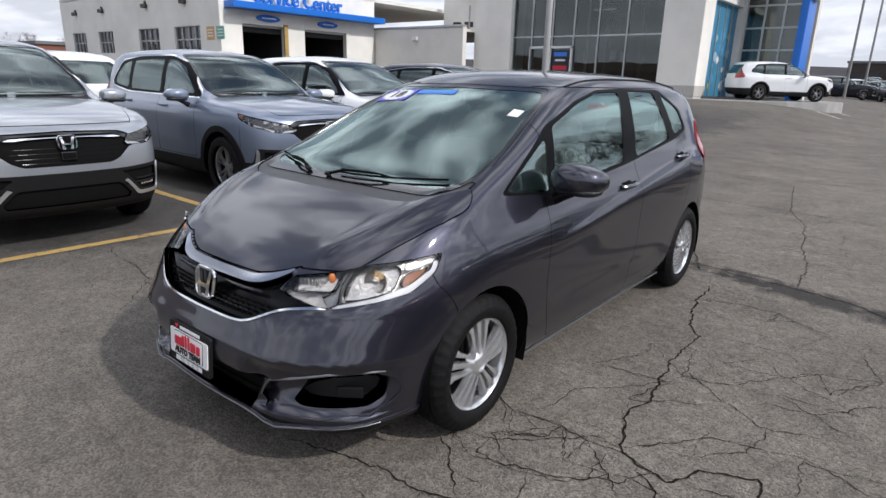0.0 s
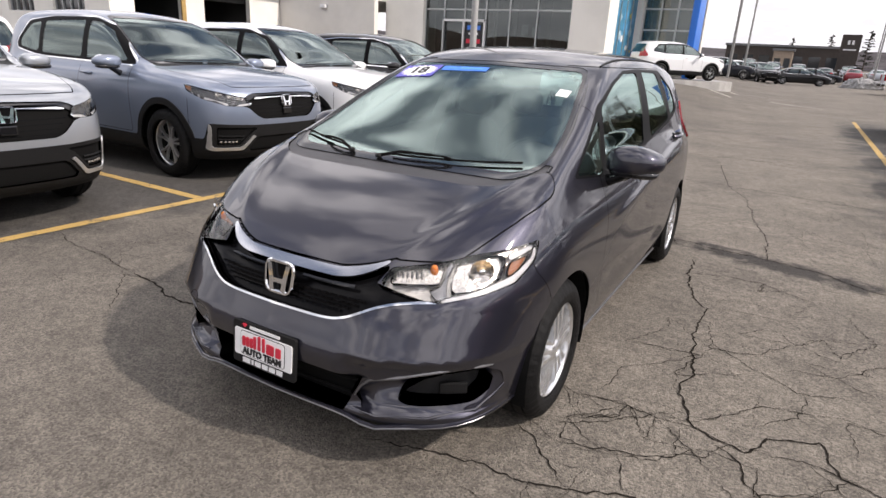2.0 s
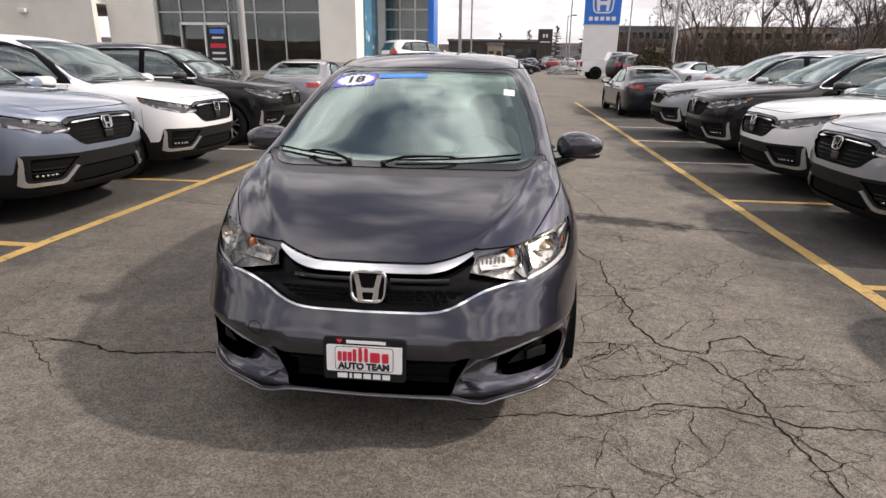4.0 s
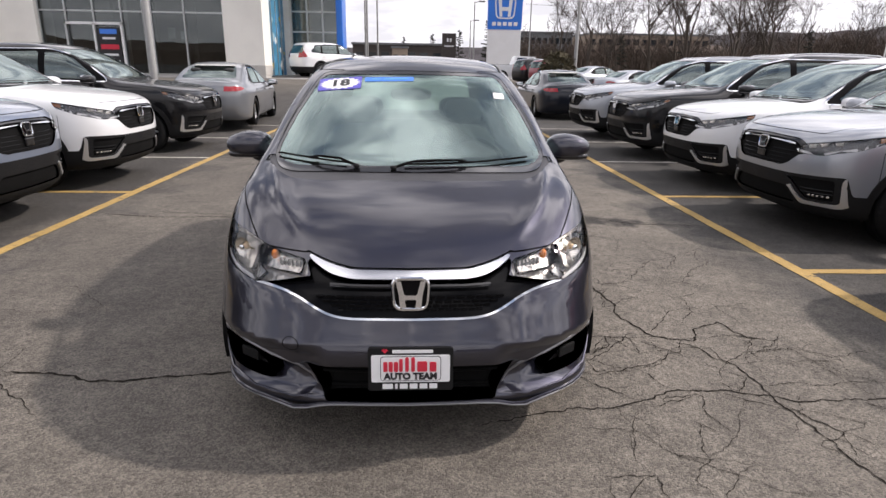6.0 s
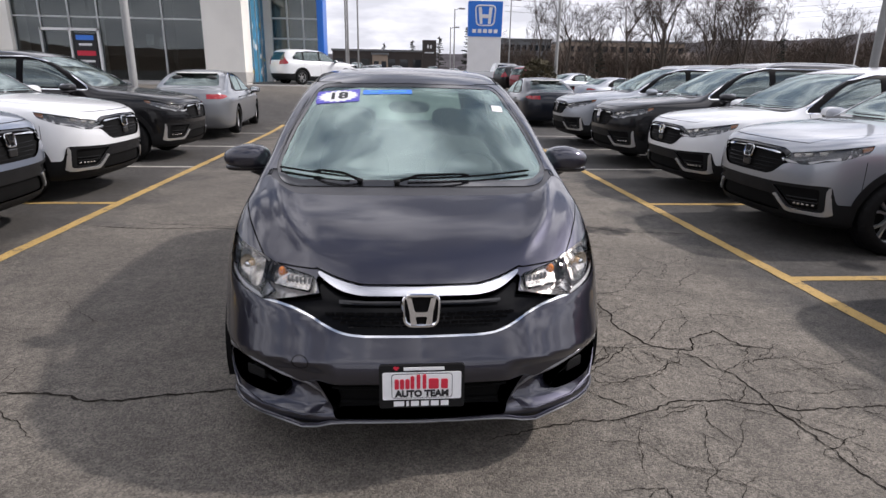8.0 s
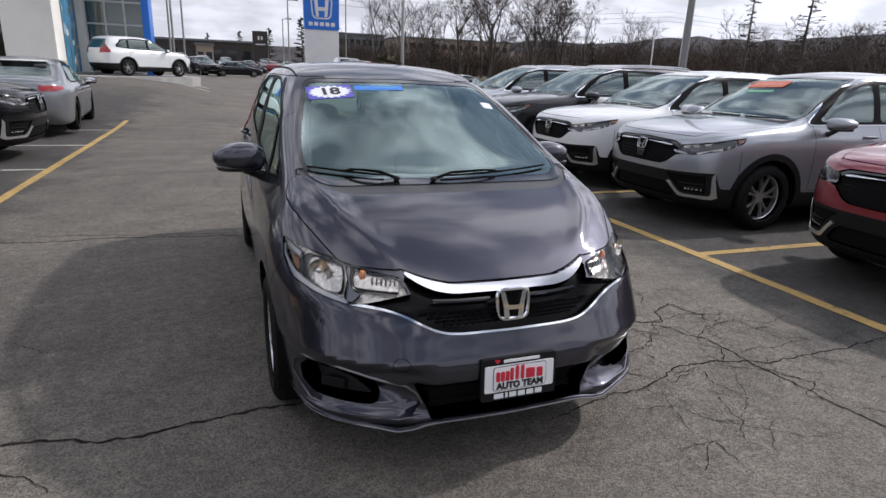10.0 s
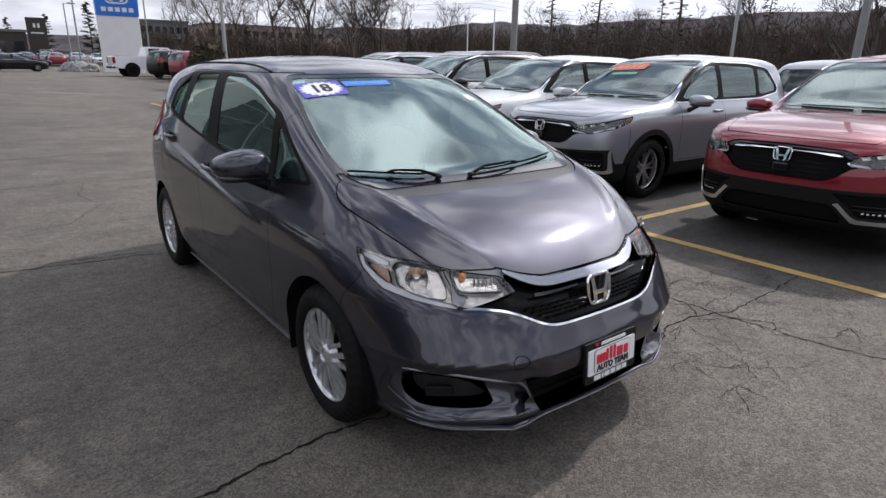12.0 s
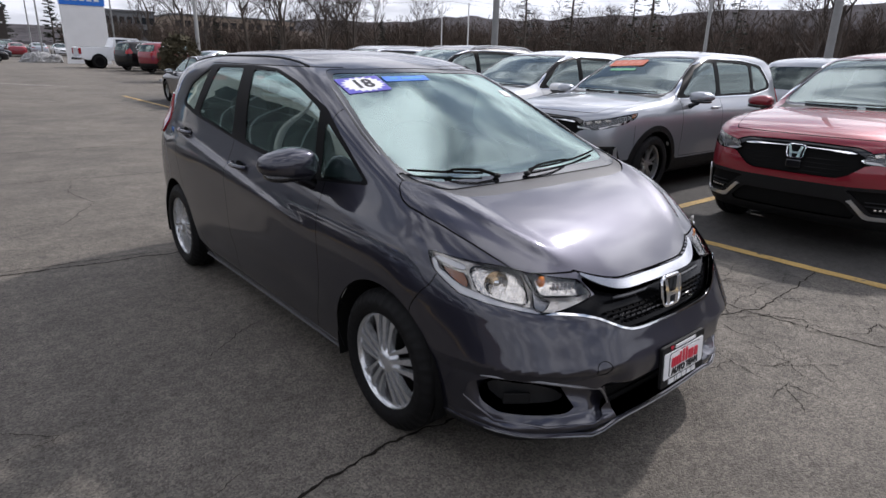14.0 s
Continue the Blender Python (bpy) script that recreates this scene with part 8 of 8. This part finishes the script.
def bare_tree_meshes(seed, h, spread=0.5, levels=5):
    """A leafless broad tree: trunk and limbs, and a crown of thin twigs."""
    rng = random.Random(seed)
    wood, twig = bmesh.new(), bmesh.new()

    def grow(p, d, length, r, level):
        pts, rad = [p], [r]
        n = 3
        q, dd = p.copy(), d.copy()
        for i in range(n):
            dd = (dd + Vector((rng.uniform(-1, 1), rng.uniform(-1, 1), rng.uniform(-0.1, 0.7))) * 0.16).normalized()
            q = q + dd * (length / n)
            pts.append(q.copy())
            rad.append(r * (1 - 0.5 * (i + 1) / n))
        tube(wood if level < 2 else twig, pts, rad, 7 if level == 0 else (5 if level == 1 else 3), False)
        if level >= levels:
            return
        for i in range(rng.randint(3, 4) if level else rng.randint(5, 7)):
            t = rng.uniform(0.35, 1.0) if level else rng.uniform(0.30, 1.0)
            k = min(n - 1, int(t * n))
            s = pts[k].lerp(pts[k + 1], t * n - k)
            a = rng.uniform(0, 2 * math.pi)
            out = (dd.orthogonal().normalized() * math.cos(a) + dd.cross(dd.orthogonal()).normalized() * math.sin(a))
            nd = (dd * rng.uniform(0.5, 0.9) + out * spread * rng.uniform(0.8, 1.5) + Vector((0, 0, 0.15))).normalized()
            grow(s, nd, length * rng.uniform(0.5, 0.74), max(0.013, r * 0.46), level + 1)
    grow(Vector((0, 0, -0.3)), Vector((0, 0, 1)), h * 0.48, h * 0.016, 0)
    return mesh_of("trunk", wood, M["bark"], True), mesh_of("crown", twig, M["twig"])


def conifer_meshes(seed, h, dense):
    """A conifer with level boughs; dense: how full its needles are."""
    rng = random.Random(seed)
    wood, leaf = bmesh.new(), bmesh.new()
    tube(wood, [(0, 0, -0.3), (0.1, 0, h * 0.5), (0, 0.05, h)], [h * 0.016, h * 0.011, 0.02], 7)
    n = int(h * 6)
    for i in range(n):
        z = h * (0.14 + 0.84 * i / n)
        L = (h * 0.20) * (1.02 - i / n) * rng.uniform(0.6, 1.15) + 0.25
        a = rng.uniform(0, 2 * math.pi)
        d = Vector((math.cos(a), math.sin(a), rng.uniform(-0.1, 0.22)))
        p0, p1 = Vector((0, 0, z)), Vector((0, 0, z)) + d * L
        tube(wood, [p0, p0.lerp(p1, 0.5) + Vector((0, 0, 0.05)), p1], [0.035, 0.022, 0.008], 3, False)
        for j in range(dense):
            t = rng.uniform(0.2, 1.0)
            c = p0.lerp(p1, t)
            for _ in range(2):
                v = [leaf.verts.new(c + Vector((rng.uniform(-1, 1), rng.uniform(-1, 1), rng.uniform(-0.5, 0.4))) * 0.24) for _ in range(3)]
                leaf.faces.new(v)
    return mesh_of("trunk", wood, M["bark"], True), mesh_of("crown", leaf, M["needle"])


TREES = [bare_tree_meshes(s, h, sp) for s, h, sp in ((11, 10.5, 0.55), (23, 12.0, 0.5), (37, 9.0, 0.65), (41, 11.0, 0.6))]
CONIFERS = [conifer_meshes(3, 9.5, 3), conifer_meshes(8, 10.5, 3), conifer_meshes(15, 7.5, 16)]


def plant(name, meshes, x, y, s, turn, label, group, drop=0.0):
    t = thing(name, pose(x, y, land(x, y) - drop, 0, 0, turn) @ Matrix.Diagonal((s, s, s, 1)), label, "tree", group)
    part("trunk", meshes[0], None, t)
    part("crown", meshes[1], None, t)


rng = random.Random(77)
BT, GB = "bare broad-leaved tree with grey-brown twigs in early spring", "bare trees beyond the lot"
for i, (x, y, s) in enumerate(((19.5, 82, 0.95), (23.6, 84, 1.0), (27.0, 80, 0.85), (32.2, 82, 1.15), (36.5, 80, 1.2), (41.5, 78, 1.1), (44.6, 82, 1.25), (47.4, 79, 1.2), (51.8, 80, 1.0), (56, 74, 0.85), (17.0, 95, 0.8), (29.5, 92, 1.0), (39.0, 90, 1.0),
                              (66, 62, 0.8), (64, 50, 0.85), (58, 28.5, 0.95), (62, 21, 0.9), (55, 17, 0.95), (60, 12, 0.9), (57, 40, 0.7), (56, 6, 0.8), (-108, 24, 0.42), (-106, 28, 0.5), (-110, 31, 0.48), (-107, 34.5, 0.45), (34.5, 77, 1.15), (39.5, 74, 1.1), (49.5, 84, 1.2))):
    plant("bare_tree", TREES[i % 4], x, y, s * rng.uniform(1.12, 1.3), rng.uniform(0, 360), BT, GB)
for x, y, k, s in ((45, 42.3, 0, 1.0), (46, 37.0, 1, 1.0), (46, 28.6, 1, 1.05), (50, 33, 0, 0.85), (52, 24, 0, 0.9)):
    plant("larch_tree", CONIFERS[k], x, y, s, rng.uniform(0, 360), "sparse larch with level boughs above the scrub", "larches by the lot")
for x, y, s in ((11.6, 100, 1.1), (14.5, 104, 0.9), (30, 88, 0.75), (38.5, 86, 0.85), (57, 86, 0.9), (-70, 70, 0.8), (-64, 66, 0.7), (3, 128, 0.9), (8.5, 126, 1.0), (-3, 130, 0.8)):
    plant("conifer_tree", CONIFERS[2], x, y, s, rng.uniform(0, 360), "dark green conifer in the distance", "dark conifers")


def bush(x, y, h):
    t = thing("shrub", pose(x, y, land(x, y)), "rounded brown-green evergreen shrub", "shrub")
    r = random.Random(5)
    bm = bmesh.new()
    for i in range(1400):
        a, b = r.uniform(0, 2 * math.pi), math.acos(r.uniform(-0.3, 1))
        q = r.uniform(0.75, 1.05)
        c = Vector((math.cos(a) * math.sin(b) * h * 0.42 * q, math.sin(a) * math.sin(b) * h * 0.42 * q, h * 0.42 + math.cos(b) * h * 0.56 * q))
        v = [bm.verts.new(c + Vector((r.uniform(-1, 1), r.uniform(-1, 1), r.uniform(-1, 1))) * 0.16) for _ in range(3)]
        bm.faces.new(v)
    part("crown", bm, M["needle_brown"], t)
    bm = bmesh.new()
    tube(bm, [(0, 0, -0.1), (0, 0, h * 0.6)], 0.12, 6)
    part("trunk", bm, M["bark"], t)


M["needle_brown"] = mat("brown_green_needles", (0.075, 0.062, 0.030), 0.9, grain=0.5, size=3, stain=0.3, stain_size=0.7)
bush(7.6, 30.5, 2.3)


def scrub(name, label, count, area, hmin, hmax, key, seed):
    """A thicket of countless bare stems, one object."""
    r = random.Random(seed)
    vs, fs = [], []
    for i in range(count):
        x, y = area(r)
        h = r.uniform(hmin, hmax)
        g = land(x, y)
        lean = Vector((r.uniform(-0.12, 0.12), r.uniform(-0.12, 0.12), 1))

        def blade(p, q, w):
            k = len(vs)
            s = (q - p).cross(Vector((r.uniform(-1, 1), r.uniform(-1, 1), 0.2))).normalized() * w
            vs.extend([p - s, p + s, q])
            fs.append((k, k + 1, k + 2))
        base = Vector((x, y, g - 0.2))
        tip = base + lean * h
        blade(base, tip, 0.09)
        blade(base, tip, 0.09)
        for j in range(12):
            t = r.uniform(0.25, 0.95)
            p = base.lerp(tip, t)
            a = r.uniform(0, 2 * math.pi)
            L = h * 0.36 * (1.15 - t)
            q = p + Vector((math.cos(a) * L * 0.7, math.sin(a) * L * 0.7, L))
            blade(p, q, 0.045)
            for _ in range(3):
                u = p.lerp(q, r.uniform(0.3, 0.9))
                b = r.uniform(0, 2 * math.pi)
                blade(u, u + Vector((math.cos(b) * L * 0.4, math.sin(b) * L * 0.4, L * 0.45)), 0.03)
    me = bpy.data.meshes.new(name)
    me.from_pydata([tuple(v) for v in vs], [], fs)
    me.materials.append(M[key])
    tagged(new(name, me), label, "woods", kind="stuff")


scrub("woodland", "thicket of bare brown winter trees behind the lot", 2300, lambda r: (r.uniform(66, 92), r.uniform(-45, 128)), 4.6, 8.6, "brush", 2)
scrub("woodland", "thicket of bare brown winter trees behind the lot", 700, lambda r: (r.uniform(14, 80), r.uniform(98, 112)), 3.5, 6.0, "brush", 3)
scrub("woodland", "low brown scrub along the edge of the lot", 500, lambda r: (r.uniform(62, 68), r.uniform(-40, 90)), 2.0, 3.6, "brush", 4)


def ridge(name, label, r0, a0, a1, h0, h1, key, seed, step=0.35, grow=0.0, fall=0.0):
    """A wooded skyline at a distance, with an uneven top."""
    bm = bmesh.new()
    last = None
    a = a0
    while a <= a1:
        t = radians(a)
        n = noise.noise(Vector((a * 0.11, seed, 0))) * 0.5 + noise.noise(Vector((a * 0.7, seed, 3))) * 0.12 + noise.noise(Vector((a * 4.0, seed, 7))) * 0.05
        h = (h0 + (h1 - h0) * (0.5 + n)) * (1 + grow * smooth01((a - 30) / 45)) * (1 - fall * (1 - smooth01((a - 8) / 22)))
        c, s = math.sin(t), math.cos(t)
        row = [bm.verts.new((r * c, r * s, z)) for r, z in ((r0, -2), (r0 + 4, h * 0.6), (r0 + 30, h), (r0 + 90, h * 0.9))]
        if last:
            for i in range(3):
                bm.faces.new((last[i], row[i], row[i + 1], last[i + 1]))
        last = row
        a += step
    bmesh.ops.recalc_face_normals(bm, faces=bm.faces)
    tagged(part(name, bm, M[key], None, smooth=True), label, "hill", kind="structure")


ridge("backdrop", "brown wooded rise behind the bare trees", 118, 14, 150, 5.0, 8.5, "brush", 1.0)
ridge("backdrop", "long wooded hill on the horizon", 420, -60, 170, 22, 31, "hill", 5.0, 0.5, 0.45, 0.45)
ridge("backdrop", "distant wooded skyline beyond the buildings", 190, -100, 16, 4.5, 8.0, "hill", 9.0)
# unseen: added behind the camera so car panels mirror a skyline
ridge("backdrop", "unseen brown wooded rise added behind the camera for reflections", 150, 150, 262, 6.0, 11.0, "brush", 13.0)
# grass verge and old snow at the far end
bm = bmesh.new()
pts = [(16, 66), (70, 66), (70, 98), (12, 98)]
bm.faces.new([bm.verts.new((x, y, land(x, y) + 0.02)) for x, y in pts])
tagged(part("verge", bm, M["grass"]), "dry winter grass verge under the bare trees", "grass", kind="structure")
r = random.Random(9)
bm = blob(0, 0, 0, 1.6, 1.0, 0.75, 2.0, 24)
for v in bm.verts:
    v.co += Vector((noise.noise(v.co * 1.3), noise.noise(v.co * 1.3 + Vector((5, 0, 0))), noise.noise(v.co * 1.7))) * 0.35 + Vector((noise.noise(v.co * 6), noise.noise(v.co * 6 + Vector((3, 1, 0))), noise.noise(v.co * 5))) * 0.16
t = thing("snow_heap", pose(5.2, 61, land(5.2, 61) + 0.1), "small heap of dirty old snow by the drive", "snow")
part("snow_mound", bm, M["snow"], t, smooth=True)


def pickup(x, y, heading, key, label):
    """A crew-cab pickup: cab, bed, wheels."""
    t = thing("pickup_truck", pose(x, y, land(x, y), 0, 0, heading), label, "truck")
    side = rounded([(-0.95, 0.55), (-1.0, 1.0), (-0.75, 1.18), (0.45, 1.27), (1.15, 1.88), (2.55, 1.92), (2.75, 1.30), (4.65, 1.30), (4.68, 0.62), (4.2, 0.5), (-0.6, 0.42)], 0.08)
    bm = slab([(a, b) for a, b in side], 1.9, pose(-0.95, 0, 0, 0, 0, 90) @ pose(0, -1.9, 0))
    for v in bm.verts:
        if v.co.z > 1.35:
            v.co.x *= 1 - 0.22 * (v.co.z - 1.35) / 0.55
    bmesh.ops.bevel(bm, geom=[e for e in bm.edges if e.calc_face_angle(0) > 0.9], offset=0.05, segments=2, affect="EDGES")
    part("body", bm, M[key], t, smooth=True)
    for k in (1, -1):
        for a, b in (((0.95, 1.35), (1.62, 1.78)), ((1.75, 1.35), (2.5, 1.80))):
            pts = [(a[0], a[1]), (b[0], a[1]), (b[0] - 0.04, b[1]), (a[0] + (0.3 if a[0] < 1 else 0.0), b[1])]
            bm = bmesh.new()
            bm.faces.new([bm.verts.new((k * (0.955 - 0.22 * 0.95 * max(0, z - 1.35) / 0.55), yy, z)) for yy, z in pts])
            part("side_window", bm, M["win_dark"], t)
        part("tail_light", block(min(k * 0.80, k * 0.97), max(k * 0.80, k * 0.97), 4.55, 4.70, 0.85, 1.22, 0.02), M["tail_red"], t)
    # near-black sheet on the closed top stands for the shaded open bed
    part("bed_floor", block(-0.78, 0.78, 2.9, 4.5, 1.285, 1.315), M["gap"], t)
    part("rear_bumper", block(-0.95, 0.95, 4.6, 4.8, 0.5, 0.68, 0.03), M["chrome"], t)
    ty, rm, dc = tyre_mesh(0.40, 0.26, 0.25), alloy_rim_mesh(0.254, M["rim"]), disc_mesh(0.24)
    for y0 in (0.0, 3.6):
        for k in (1, -1):
            wheel(t, pose(k * 0.86, y0, 0.40, 0, 0, 0 if k > 0 else 180), ty, rm, dc)
            # near-black disc on the flat side stands for the arch's shade
            bm = bmesh.new()
            lathe(bm, [(0, 0.001), (0, 0.47)], 24)
            part("wheel_housing", bm, M["gap"], t, at=pose(k * 0.962, y0, 0.43))


pickup(9.8, 43.8, 92, "paint_white", "white crew-cab pickup truck parked across the lane end")
FAR = "cars parked far off"
park(SUV_FORM, "sport_utility_car", 10.8, 38.3, 115, "paint_red", "dark red sport-utility car far down the lot", fine=0.07, group=FAR, full=False)
park(SUV_FORM, "sport_utility_car", 10.1, 41.0, 115, "paint_black", "dark sport-utility car far down the lot", fine=0.07, group=FAR, full=False)
park(SEDAN_FORM, "saloon_car", 12.6, 35.6, 115, "paint_silver", "silver saloon car far down the lot", fine=0.07, group=FAR, full=False)
park(SEDAN_FORM, "saloon_car", 12.5, 28.0, 110, "paint_silver", "silver saloon car behind the parked row", fine=0.07, group=FAR, full=False)
park(SUV_FORM, "sport_utility_car", -1.9, 58.0, 25, "paint_black", "dark sport-utility car beside the showroom", fine=0.07, group=FAR, full=False)
park(SUV_FORM, "sport_utility_car", -2.9, 61.0, 95, "paint_white", "white sport-utility car beside the showroom", fine=0.07, group=FAR, full=False)
park(SUV_FORM, "sport_utility_car", -3.6, 55.5, 95, "paint_navy", "dark blue sport-utility car beside the showroom", fine=0.07, group=FAR, full=False)
park(SEDAN_FORM, "saloon_car", 2.0, 60.5, 95, "paint_black", "black saloon car across the far drive", fine=0.07, group=FAR, full=False)
park(SEDAN_FORM, "saloon_car", 3.2, 72.0, 95, "paint_navy", "dark saloon car in a far row", fine=0.07, group=FAR, full=False)
keys = ["paint_silver", "paint_black", "paint_steel", "paint_white", "paint_red", "paint_navy"]
names = {"paint_silver": "silver", "paint_black": "black", "paint_steel": "grey", "paint_white": "white", "paint_red": "red", "paint_navy": "dark blue"}
for i in range(12):
    k = keys[rng.randrange(6)]
    f = (SUV_FORM, "sport_utility_car") if rng.random() < 0.5 else (SEDAN_FORM, "saloon_car")
    park(f[0], f[1], 5.0 + 2.75 * i if i < 4 else -14 + 2.75 * (i - 4), 86.0 if i < 4 else 82.0, rng.choice((0, 180)), k, names[k] + " car in a far row of parked cars", fine=0.07, group=FAR, full=False)

# overhead wires
bm = bmesh.new()
for z, y in ((9.2, 76), (9.9, 76.4), (10.6, 76.2)):
    tube(bm, [(13.4 + 13 * i, y + 0.5 * i, z + 0.35 * i - 1.2 * math.sin(math.pi * (i % 4) / 4)) for i in range(9)], 0.018, 3, False)
tagged(part("overhead_wire", bm, M["pole_dark"]), "thin overhead power lines strung past the trees", "wire")


def planter(x, y, r):
    """A low round kerb with a bed of soil under the shrub."""
    bm = bmesh.new()
    lathe(bm, [(-0.1, r), (0.12, r), (0.15, r - 0.03), (0.15, r - 0.12), (0.10, r - 0.15), (0.10, 0.001)], 28, "Z")
    ob = part("planter_kerb", bm, M["kerb"], None, smooth=True, at=pose(x, y, land(x, y)))
    tagged(ob, "low round concrete kerb bed under a shrub", "kerb", kind="structure")


planter(7.6, 30.5, 1.1)
